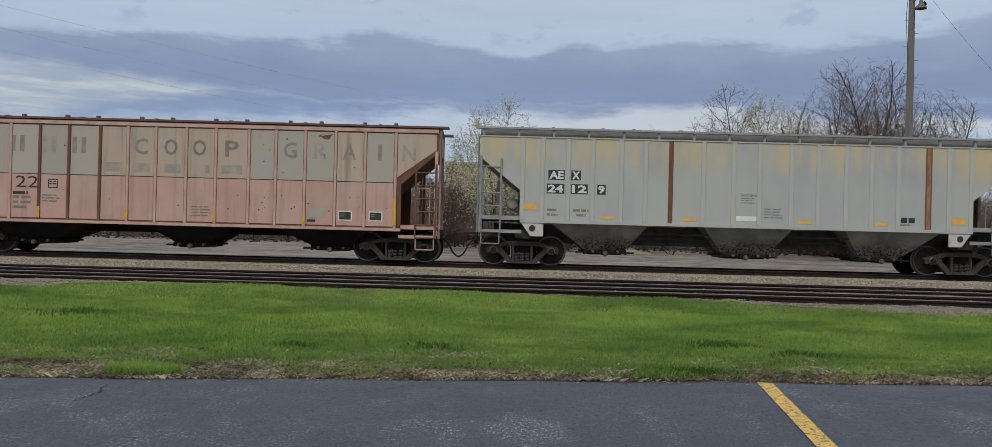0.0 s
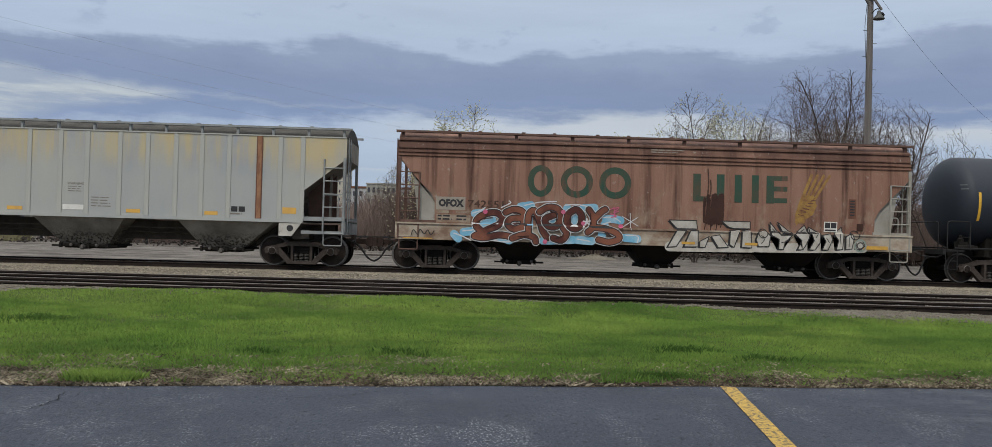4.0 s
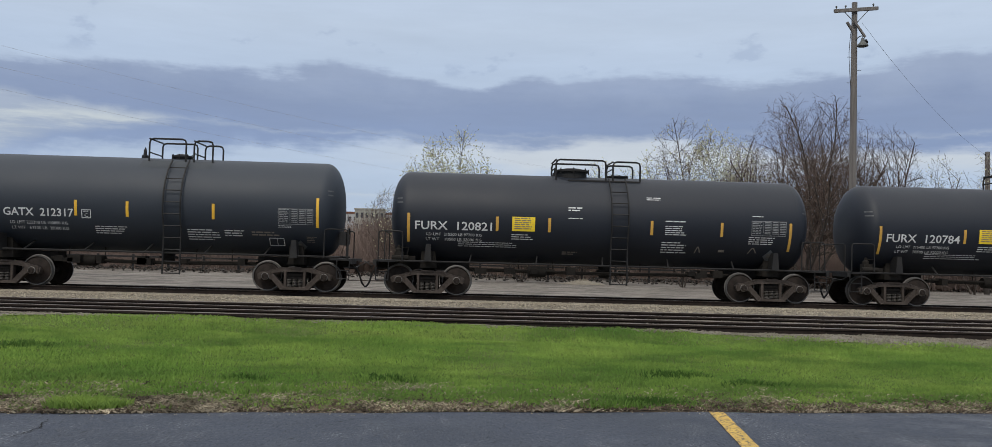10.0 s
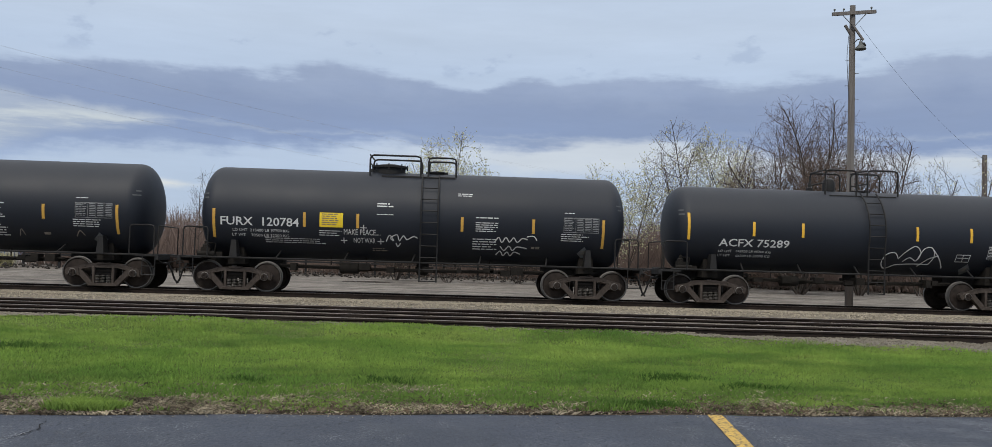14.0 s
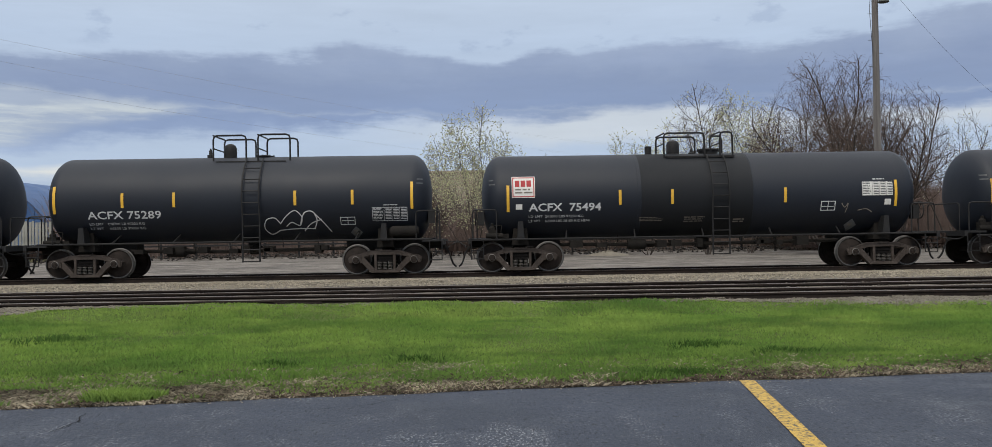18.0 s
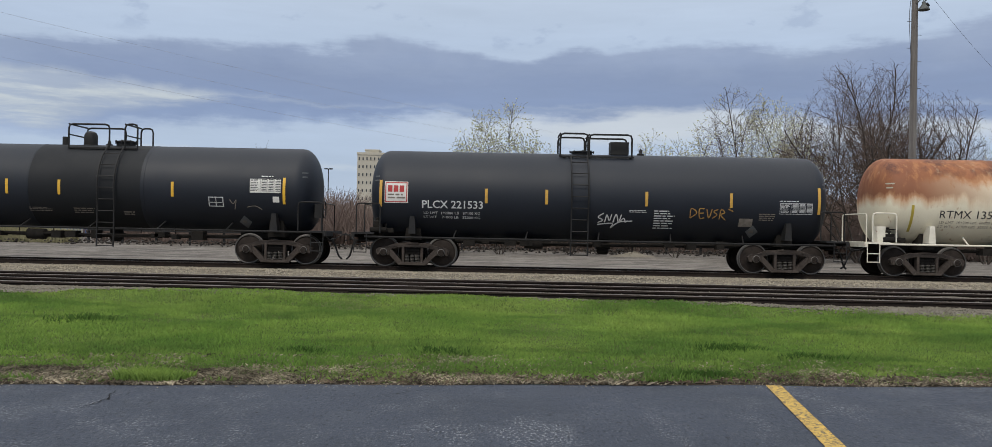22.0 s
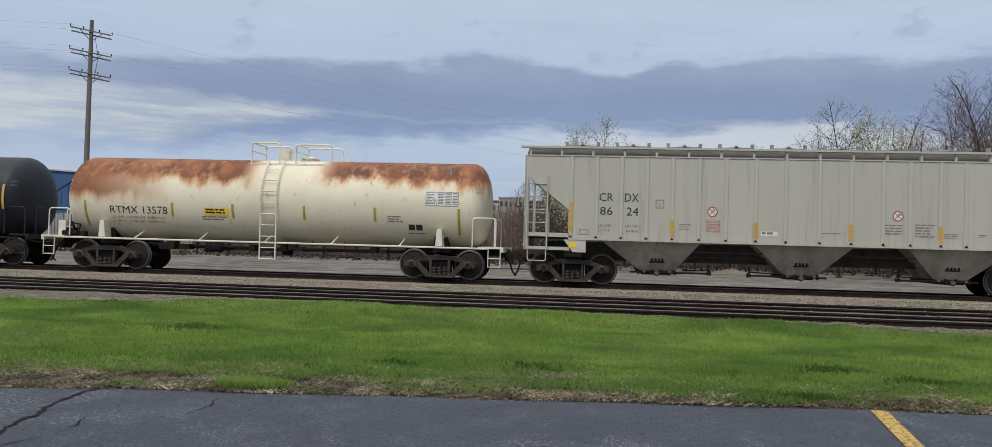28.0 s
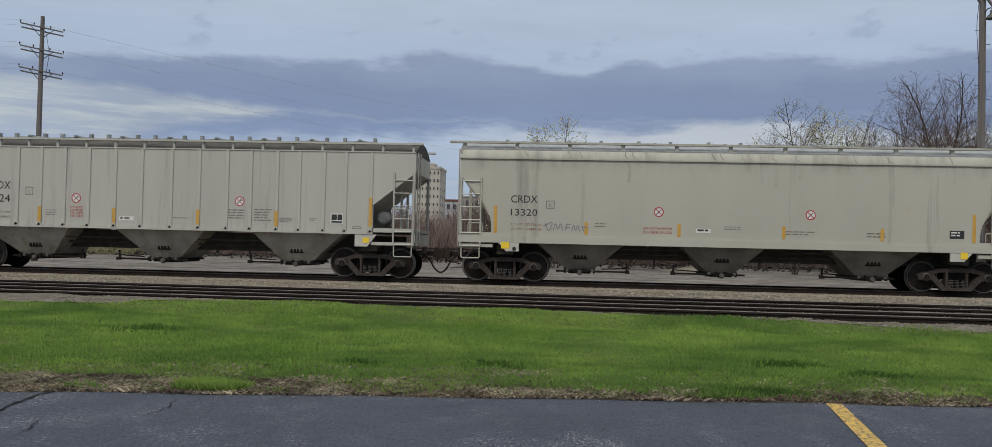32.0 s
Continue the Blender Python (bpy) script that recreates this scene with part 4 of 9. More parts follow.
def ladder(car, pts_of, x0, x1, z0, z1, step, mat, r=.022, name="ladder", label=""):
    """A ladder against a side whose outline in y is pts_of(z)."""
    zs = [z0 + (z1 - z0) * k / 10 for k in range(11)]
    bm = fresh()
    pipe(bm, [(x0, -pts_of(z), z) for z in zs], r * 1.2, 5)
    first = part(name, finish(bm), mat, car, label)
    bm = fresh()
    pipe(bm, [(x1, -pts_of(z), z) for z in zs], r * 1.2, 5)
    part("stile", finish(bm), mat, first)
    bm = fresh()
    rod(bm, (x0, 0, 0), (x1, 0, 0), r * .8, seg=5)
    rung, z = part("rung", finish(bm), mat, first), z0 + .03
    rung.matrix_basis = pose(0, -pts_of(z), z)
    while z + step <= z1:
        z += step
        place("rung", rung.data, first, "", pose(0, -pts_of(z), z))
    return first


def car_root(name, label, category, x, group="cars of the passing freight train"):
    e = new(name)
    e.empty_display_size = .5
    e.matrix_basis = pose(x, TRACK_Y, RAIL_Z)
    tagged(e, label, category, group)
    CARS.append((e, x))
    return e


# ---- tank cars ----
HEAD_R, HEAD_X, HEAD = .80, .95, .60      # how a tank end is dished: roundness at the rim, at the middle, depth


def tank_car(label, x, L, R, zc, tl, tr, paint, steel, dome, lad, rail_z, name="tank_car", head=HEAD, seams=(), taper=0.0, sillx=.75, tape=REFLECT, course=None):
    """L: half length of the tank; tl, tr: truck centres; dome(car): what stands on its top; lad: the ladder's x."""
    car = car_root(name, label, "tank car", x)
    # barrel with dished ends
    bm = fresh()
    prof = []
    for k in range(13):
        a = k / 12 * math.pi / 2
        prof.append((-L + head * (1 - math.sin(a) ** HEAD_X), max(.03, R * max(0.0, math.cos(a)) ** HEAD_R)))
    prof = prof[::-1]
    full = prof + [(-x_, r_) for x_, r_ in prof[::-1]]
    revolve(bm, [(d, r) for d, r in full], "x", (0, 0, zc), seg=72)
    tank = part("tank", finish(bm), paint, car)
    for sx in seams:
        bm = fresh()
        revolve(bm, [(sx - .05, R - .01), (sx - .045, R + .006), (sx + .045, R + .006), (sx + .05, R - .01)], "x", (0, 0, zc), seg=72)
        part("seam_band", finish(bm), paint, car)
    if course:
        # a shell course of another shade
        bm = fresh()
        revolve(bm, [(course[0], R - .02), (course[0] + .01, R + .003), (course[1] - .01, R + .003), (course[1], R - .02)], "x", (0, 0, zc), seg=72)
        part("shell_course", finish(bm), course[2], car, "darker repainted shell course")
    # stub sills, saddles, end platforms
    for s, t in ((-1, tl), (1, tr)):
        end = s * (L + sillx - .35)
        bm = fresh()
        box(bm, min(t - s * 1.3, end), max(t - s * 1.3, end), -.32, .32, .78, 1.06)
        part("stub_sill", finish(bm), GRIME if steel is not CREAM_STEEL else GRIME, car)
        bm = fresh()
        prism(bm, [(t - .26, .84), (t + .26, .84), (t + .20, 1.5), (t - .20, 1.5)], -.95, .95)
        part("saddle", finish(bm), GRIME, car)
        bm = fresh()
        box(bm, min(s * (L - .25), end), max(s * (L - .25), end), -1.38, 1.38, 1.00, 1.06)
        box(bm, end - .05, end + .05, -1.40, 1.40, .90, 1.06)
        part("end_platform", finish(bm), steel, car)
        bm = fresh()
        e2 = s * (L + .12)
        pipe(bm, [(e2 - s * .55, -1.38, 1.05), (e2 - s * .55, -1.38, 1.95), (e2 + s * .18, -1.38, 1.95), (e2 + s * .18, -1.38, 1.05)], .022, 6, .10)
        part("end_handrail", finish(bm), steel, car)
        bm = fresh()
        pipe(bm, [(e2 + s * .05, 1.38, 1.05), (e2 + s * .05, 1.38, 1.95), (e2 + s * .05, -.6, 1.95), (e2 + s * .05, -.6, 1.05)], .020, 6, .10)
        part("end_handrail", finish(bm), steel, car)
        bm = fresh()
        for xx in (end - s * .42, end - s * .04):
            rod(bm, (xx, -1.40, .42), (xx, -1.40, 1.0), .016, seg=5)
        for zz in (.44, .70):
            rod(bm, (end - s * .42, -1.40, zz), (end - s * .04, -1.40, zz), .016, seg=5)
        part("step", finish(bm), steel, car)
        bm = fresh()
        prism(bm, [(t - .115, 1.04), (t + .115, 1.04), (t + .070, 1.58), (t - .070, 1.58)], -R * .985, -R * .70)
        part("jacking_bracket", finish(bm), steel, car)
        if s < 0:
            # hand-brake and valve gear on the platform
            bm = fresh()
            box(bm, -L + .18, -L + .46, -1.20, -.92, 1.06, 1.32), box(bm, -L + .52, -L + .82, -1.15, -.95, 1.06, 1.20)
            revolve(bm, [(1.30, .02), (1.30, .10), (1.40, .10), (1.44, .05), (1.52, .05), (1.53, .01)], "z", (-L + .30, -1.06, 0), seg=10)
            revolve(bm, [(-L + .10, .02), (-L + .10, .08), (-L + .62, .08), (-L + .62, .02)], "x", (0, -1.22, 1.14), seg=10)
            pipe(bm, [(-L + .56, -1.05, 1.18), (-L + .60, -1.05, 1.46), (-L + .36, -1.05, 1.46)], .020, 5, .04)
            part("brake_valve", finish(bm), GRIME, car)
        add_coupler(car, end, s, .35)
        add_truck(car, t)
    # side rails under the barrel with their brackets
    for y in (-1, 1):
        bm = fresh()
        pipe(bm, [(-L - .05, y * 1.36, rail_z), (L + .05, y * 1.36, rail_z)], .030, 6)
        part("side_rail", finish(bm), steel, car)
        n = 5
        for k in range(n):
            xx = -L * .62 + k * L * 1.24 / (n - 1)
            bm = fresh()
            rod(bm, (xx - .05, y * 1.36, rail_z), (xx + .03, y * (math.sqrt(R * R - (zc - rail_z - .26) ** 2) - .02), rail_z + .26), .026, seg=5)
            part("rail_bracket", finish(bm), steel, car)
    # ladder wrapped round the barrel
    def out(z):
        dz = min(abs(z - zc), R + .10)
        return max(math.sqrt(max((R + .12) ** 2 - dz * dz, .01)), 1.40 if z < zc - .3 else .3)
    ladder(car, out, lad - .26, lad + .26, .45, zc + R * .93, .36, steel)
    # pipes, outlet and brake gear below
    bm = fresh()
    revolve(bm, [(zc - R - .38, .14), (zc - R - .30, .20), (zc - R + .05, .20)], "z", (.25, 0, 0), seg=14)
    box(bm, .02, .48, -.20, .20, zc - R - .20, zc - R - .12)
    part("bottom_outlet", finish(bm), GRIME, car)
    bm = fresh()
    for y, z in ((-.75, .86), (-.45, .80), (.6, .84)):
        pipe(bm, [(tl + 1.3, y, z), (-.6, y, z - .05), (.7, y, z - .04), (tr - 1.3, y, z)], .030, 6, .1)
    rnd = random.Random(int(x))
    for k in range(9):
        xx = rnd.uniform(tl + 1.5, tr - 1.5)
        box(bm, xx - rnd.uniform(.05, .22), xx + rnd.uniform(.05, .22), -.95, -.55, rnd.uniform(.68, .8), rnd.uniform(.86, .98))
    for xx in (-2.6, -1.5, 1.3, 2.4):
        rod(bm, (xx, -.6, .88), (xx, -.6, zc - R + .12), .02, seg=5)
    part("brake_pipe", finish(bm), GRIME, car)
    bm = fresh()
    revolve(bm, [(-2.3, .02), (-2.3, .17), (-1.75, .17), (-1.70, .10), (-1.45, .09), (-1.45, .02)], "x", (0, -.62, .80), seg=14)
    part("brake_cylinder", finish(bm), GRIME, car)
    for s in (-1, 1):
        head_marks(car, L, R, zc, s, PRINT_TAN if steel is CREAM_STEEL else PRINT_GREY, seed=int(x) + s)
    dome(car)
    return car, Side(car, lambda z: math.sqrt(max(R * R - (z - zc) ** 2, .05)), True)


def head_marks(car, L, R, zc, s, mat, head=HEAD, low=.50, rows=2, seed=1):
    """Small print on a tank's dished end. s: which end."""
    rnd = random.Random(seed)

    def spot(d, z):
        a = math.asin(max(0.0, 1 - d / head) ** (1 / HEAD_X))
        r = R * math.cos(a) ** HEAD_R + .006
        return (s * (L - d), -math.sqrt(max(r * r - (z - zc) ** 2, .01)), z)
    for k in range(rows):
        z = zc + low - k * .13
        bm = fresh()
        d0, d1 = .22, .22 + rnd.uniform(.12, .20)
        n = 4
        for i in range(n):
            a, b = d0 + (d1 - d0) * i / n, d0 + (d1 - d0) * (i + 1) / n
            bm.faces.new([bm.verts.new(spot(u, v)) for u, v in ((a, z), (b, z), (b, z + .045), (a, z + .045))])
        part("small_print", finish(bm), mat, car, smooth=False)


def tapes(side, long_, short, mat, zl, zs, width=.085):
    for x in long_:
        side.rect("reflector_strip", x - width / 2, x + width / 2, zl[0], zl[1], mat, .007)
    for x in short:
        side.rect("reflector_strip", x - width / 2, x + width / 2, zs[0], zs[1], mat, .007)


def cage(car, x0, x1, z0, z1, y, steel, gap=None, low=.45, name="platform_rail"):
    """Pipe rails round a tank's top fittings: hoops front and back, joined along the ends."""
    for a, b in ([(x0, x1)] if gap is None else [(x0, gap[0]), (gap[1], x1)]):
        for s in (-1, 1):
            bm = fresh()
            pipe(bm, [(a, s * y, z0), (a, s * y, z1), (b, s * y, z1), (b, s * y, z0)], .030, 6, .13)
            part(name, finish(bm), steel, car)
        bm = fresh()
        e = a if abs(a) > abs(b) or a == x0 else b
        pipe(bm, [(e, -y, z1), (e, y, z1)], .026, 6)
        pipe(bm, [(e, -y, z0 + low), (e, y, z0 + low)], .022, 6)
        part(name, finish(bm), steel, car)


def deck(car, x0, x1, z, y, steel):
    bm = fresh()
    for yy in (-y, -y * .72, y * .72, y):
        box(bm, x0, x1, yy - .03, yy + .03, z - .05, z)
    for k in range(int((x1 - x0) / .12)):
        xx = x0 + k * .12
        box(bm, xx, xx + .03, -y, -y * .70, z - .03, z + .004)
        box(bm, xx, xx + .03, y * .70, y, z - .03, z + .004)
    for xx in (x0 + .1, x1 - .1):
        box(bm, xx - .04, xx + .04, -y, y, z - .16, z - .04)
    part("top_platform", finish(bm), steel, car)


def manway(car, x, z, r, h, mat, y=0.0, bolts=8):
    bm = fresh()
    revolve(bm, [(z - .25, r), (z + h * .62, r), (z + h * .62, r * 1.14), (z + h * .80, r * 1.14), (z + h * .86, r * .95), (z + h, r * .45), (z + h, .02)], "z", (x, y, 0), seg=24)
    for k in range(bolts):
        a = k * math.tau / bolts
        rod(bm, (x + r * 1.12 * math.cos(a), y + r * 1.12 * math.sin(a), z + h * .45), (x + r * 1.12 * math.cos(a), y + r * 1.12 * math.sin(a), z + h * .95), .022, seg=5)
    part("manway", finish(bm), mat, car)


def valve(car, x, z, r, h, mat, y=0.0, domed=True):
    bm = fresh()
    p = [(z - .15, r * 1.2), (z + .04, r * 1.2), (z + .05, r), (z + h * .7, r)]
    p += [(z + h * .88, r * .8), (z + h * .97, r * .45), (z + h, .02)] if domed else [(z + h, r), (z + h, .02)]
    revolve(bm, p, "z", (x, y, 0), seg=18)
    part("valve_housing", finish(bm), mat, car)


def vent(car, x, z, h, mat):
    bm = fresh()
    revolve(bm, [(z - .1, .07), (z + h * .2, .07), (z + h * .22, .11), (z + h * .45, .11), (z + h * .5, .06), (z + h * .8, .05), (z + h, .015)], "z", (x, 0, 0), seg=10)
    part("safety_vent", finish(bm), mat, car)


def brake_wheel(car, x, y, z, mat, s):
    bm = fresh()
    n = 18
    ring = [(x + s * .02, y + .27 * math.cos(k * math.tau / n), z + .27 * math.sin(k * math.tau / n)) for k in range(n + 1)]
    pipe(bm, ring, .02, 5)
    for k in range(3):
        a = k * math.tau / 3
        rod(bm, (x, y, z), (x + s * .02, y + .27 * math.cos(a), z + .27 * math.sin(a)), .014, seg=5)
    box(bm, x - s * .16 - .10, x - s * .16 + .10, y - .14, y + .14, z - .28, z + .16)
    part("brake_wheel", finish(bm), mat, car)


def diamond(side, x, z, r, mat=PLACARD, mark=FADED):
    bm = fresh()
    bm.faces.new([bm.verts.new(p) for p in ((x - r, 0, z), (x, 0, z - r), (x + r, 0, z), (x, 0, z + r))])
    side.lay("placard", bm, mat, .03)
    side.bars(x - r * .45, x + r * .45, z - r * .3, z + r * .35, 3, mark, 5, .036)


def data_table(side, x0, x1, z0, z1, ink, seed, back=None, rows=7):
    if back:
        side.rect("notice_panel", x0, x1, z0, z1, back, .005)
    side.frame_rect("table_frame", x0, x1, z0, z1, .012, ink)
    w = x1 - x0
    for f in (.34, .56, .78):
        side.rect("table_line", x0 + f * w - .004, x0 + f * w + .004, z0, z1, ink, .0085)
    side.bars(x0 + .03, x0 + .32 * w, z0 + .03, z1 - .02, rows + 1, ink, seed, .009, .42)
    for k, f in enumerate((.36, .58, .80)):
        side.bars(x0 + f * w, x0 + (f + .20) * w, z0 + .03, z1 - .02, rows + 1, ink, seed + k, .009, .42, columns=1)


# ---- covered hopper cars ----
def along(bm, yz, x0, x1, mi=0):
    """A polygon in y and z, drawn out along x."""
    a, b = [bm.verts.new((x0, y, z)) for y, z in yz], [bm.verts.new((x1, y, z)) for y, z in yz]
    n = len(yz)
    bm.faces.new(a).material_index = mi
    bm.faces.new(b[::-1]).material_index = mi
    for i in range(n):
        bm.faces.new((a[i], b[i], b[(i + 1) % n], a[(i + 1) % n])).material_index = mi


def frustum(bm, t, b):
    """t and b: (x0, x1, y0, y1, z) of the upper and the lower rectangle."""
    q = [[bm.verts.new((x, y, r[4])) for x, y in ((r[0], r[2]), (r[1], r[2]), (r[1], r[3]), (r[0], r[3]))] for r in (t, b)]
    bm.faces.new(q[0]), bm.faces.new(q[1][::-1])
    for i in range(4):
        bm.faces.new((q[0][i], q[1][i], q[1][(i + 1) % 4], q[0][(i + 1) % 4]))


def bay(car, top, bottom, z0, z1, mat, gate_mat, y_top=1.38, y_low=.85, name="hopper_bay", gate=True, handle=0):
    bm = fresh()
    frustum(bm, (top[0], top[1], -y_top, y_top, z1), (bottom[0], bottom[1], -y_low, y_low, z0))
    part(name, finish(bm), mat, car)
    if not gate:
        return
    c, y = (bottom[0] + bottom[1]) / 2, -y_low
    bm = fresh()
    box(bm, bottom[0] - .06, bottom[1] + .06, -y_low - .10, y_low + .10, z0 - .07, z0)
    box(bm, bottom[0] + .08, bottom[1] - .08, -y_low - .04, y_low + .04, z0 - .13, z0 - .07)
    rod(bm, (bottom[0] - .30, y - .06, z0 - .06), (bottom[1] + .30, y - .06, z0 - .06), .03, seg=6)
    for x in (bottom[0] - .02, c - .14, c + .14, bottom[1] + .02):
        box(bm, x - .03, x + .03, y - .15, y - .02, z0 - .12, z0 + .03)
    gate_ = part("outlet_gate", finish(bm), gate_mat, car)
    # the discharge pipe across the car, its cap and the smaller bolts beside it
    bm = fresh()
    rod(bm, (c, -y_low - .22, z0 - .09), (c, y_low + .22, z0 - .09), .065, seg=10)
    part("discharge_pipe", finish(bm), gate_mat, gate_)
    bm = fresh()
    revolve(bm, [(y - .29, .02), (y - .29, .05), (y - .24, .082), (y - .20, .082), (y - .19, .02)], "y", (c, 0, z0 - .09), seg=12)
    part("pipe_cap", finish(bm), SPRING, gate_)
    for x in (c - .38, c + .40):
        bm = fresh()
        revolve(bm, [(y - .20, .01), (y - .19, .045), (y - .12, .05), (y - .05, .05)], "y", (x, 0, z0 - .03), seg=8)
        part("gate_bolt", finish(bm), SPRING, gate_)
    if handle:
        h = bottom[1] + .08 if handle > 0 else bottom[0] - .08
        bm = fresh()
        pipe(bm, [(h, y - .10, z0 - .05), (h + handle * .95, y - .10, z0 - .05), (h + handle * .95, y - .10, z0 + .22)], .028, 6, .03)
        pipe(bm, [(h + handle * .18, y + .02, z0 + .02), (h + handle * .95, y + .02, z0 + .06), (h + handle * 1.02, y + .02, z0 - .03)], .018, 5)
        box(bm, *sorted((h + handle * .90, h + handle * 1.04)), y - .16, y - .06, z0 - .10, z0 + .0)
        part("gate_handle", finish(bm), gate_mat, gate_)


def hopper_ends(car, half, cutx, cut1, cut2, low, top, steel, slope_mat, lad_top, ends=(-1, 1), sill=.42, lad_w=.62, post=True, slope_to=1.30, lad_mat=None, slope_y=1.46, reach=(.62, .62), end_mat=None):
    for s in ends:
        # sloping end sheet
        bm = fresh()
        k = (cut1 - cut2) / (half - cutx)
        xb = cutx - (cut2 - slope_to) / k
        pts = [(s * (half - .03), cut1 + .02), (s * xb, slope_to + .02), (s * (xb - .08), slope_to + .04), (s * (half - .12), cut1 + .06)]
        prism(bm, pts, -slope_y, slope_y)
        part("slope_sheet", finish(bm), slope_mat, car)
        bm = fresh()
        box(bm, min(s * half, s * (half - .06)), max(s * half, s * (half - .06)), -slope_y, slope_y, cut1, top - .02)
        part("end_sheet", finish(bm), end_mat or slope_mat, car)
        # platform, end sill, corner posts
        bm = fresh()
        a, b = sorted((s * (cutx - .05), s * (half + .02)))
        for y in (-1.50, 1.43):
            box(bm, a, b, y, y + .07, low - .02, low + .11)
            box(bm, a, b, y, y + .07, low - sill, low - sill + .10)
        box(bm, *sorted((s * (half - .10), s * (half + .02))), -1.50, 1.50, low - sill, low + .08)
        part("end_sill", finish(bm), steel, car)
        bm = fresh()
        box(bm, a, b, -1.40, 1.40, low - .06, low - .02)
        part("end_platform", finish(bm), GRIME, car)
        for y in (-1, 1):
            if post:
                bm = fresh()
                box(bm, *sorted((s * half, s * (half - .09))), y * 1.46 - .05, y * 1.46 + .05, low - sill, cut1 + .04)
                part("corner_post", finish(bm), steel, car)
                bm = fresh()
                box(bm, *sorted((s * (half - .55), s * (half - .62))), y * .55 - .05, y * .55 + .05, low, cut1 - .45)
                part("end_post", finish(bm), slope_mat, car)
        ladder(car, lambda z: 1.53, *sorted((s * (half - .04), s * (half - .04 - lad_w))), low - sill, lad_top, .40, lad_mat or steel, .024)
        bm = fresh()
        a, b = s * (half - .08), s * (half - .02 - lad_w)
        pipe(bm, [(a, -1.5, low - sill), (a, -1.5, low - sill - .34), (b, -1.5, low - sill - .34), (b, -1.5, low - sill)], .020, 5, .05)
        part("stirrup_step", finish(bm), steel, car)
        # end ladder beside the coupler
        bm = fresh()
        for y in (-1.30, -.85):
            rod(bm, (s * (half + .05), y, low - sill), (s * (half + .05), y, top), .022, seg=5)
        z = low
        while z < top:
            rod(bm, (s * (half + .05), -1.30, z), (s * (half + .05), -.85, z), .016, seg=5)
            z += .40
        part("end_ladder", finish(bm), steel, car)
        bm = fresh()
        pipe(bm, [(s * (half - .70), -1.2, low - .05), (s * (half - .70), -1.2, cut2 - .1), (s * (half - .25), -1.2, cut2 - .1), (s * (half - .25), -1.2, low - .05)], .02, 6, .06)
        part("handrail", finish(bm), steel, car)
        add_coupler(car, s * (half + .05), s, reach[0] if s < 0 else reach[1])


def air_drum(car, x, z, mat, y=-.9):
    bm = fresh()
    revolve(bm, [(y - .01, .02), (y - .01, .14), (y + .05, .20), (y + .75, .20), (y + .82, .14), (y + .82, .02)], "y", (x, 0, z), seg=18)
    part("air_reservoir", finish(bm), mat, car)


def roof(car, half, z_edge, z_mid, mat, name="roof", y=1.5):
    bm = fresh()
    n = 8
    pts = [(-y + 2 * y * k / n, z_edge + (z_mid - z_edge) * (1 - (2 * k / n - 1) ** 2)) for k in range(n + 1)]
    along(bm, pts + [(y, z_edge - .05), (-y, z_edge - .05)], -half, half)
    part(name, finish(bm), mat, car)


def roof_walk(car, half, z0, z1, step, mat, y=-1.30, over=.25, wide=.22, post_w=.05, inset=.04):
    """Long running boards along both roof edges, on short posts."""
    for s in (-1, 1):
        yy = y * -s if s > 0 else y
        bm = fresh()
        box(bm, -half - over, half + over, yy - wide / 2, yy + wide / 2, z1 - .06, z1)
        part("running_board", finish(bm), mat, car)
        n = int(2 * half / step)
        bm = fresh()
        box(bm, -post_w / 2, post_w / 2, -.05, .05, 0, z1 - .06 - z0)
        first = part("roof_post", finish(bm), mat, car)
        me = first.data
        first.matrix_basis = pose(-half + .1, yy - s * inset, z0)
        for k in range(1, n + 1):
            place("roof_post", me, car, "", pose(-half + .1 + k * (2 * half - .2) / n, yy - s * inset, z0))


def hatches(car, xs, z, mat, r=.34):
    bm = fresh()
    revolve(bm, [(0, r), (.10, r), (.12, r * 1.08), (.17, r * 1.08), (.20, r * .7), (.21, .02)], "z", seg=16)
    box(bm, -.05, .05, -r * 1.3, r * 1.3, .17, .22)
    box(bm, -.55, .55, -r * .9, r * .9, .12, .165)
    for x in (-.5, .5):
        box(bm, x - .05, x + .05, -r * 1.1, -r * .6, .10, .27)
    ob = part("roof_hatch", finish(bm), mat, car)
    ob.matrix_basis = pose(xs[0], 0, z)
    for x in xs[1:]:
        place("roof_hatch", ob.data, car, "", pose(x, 0, z))


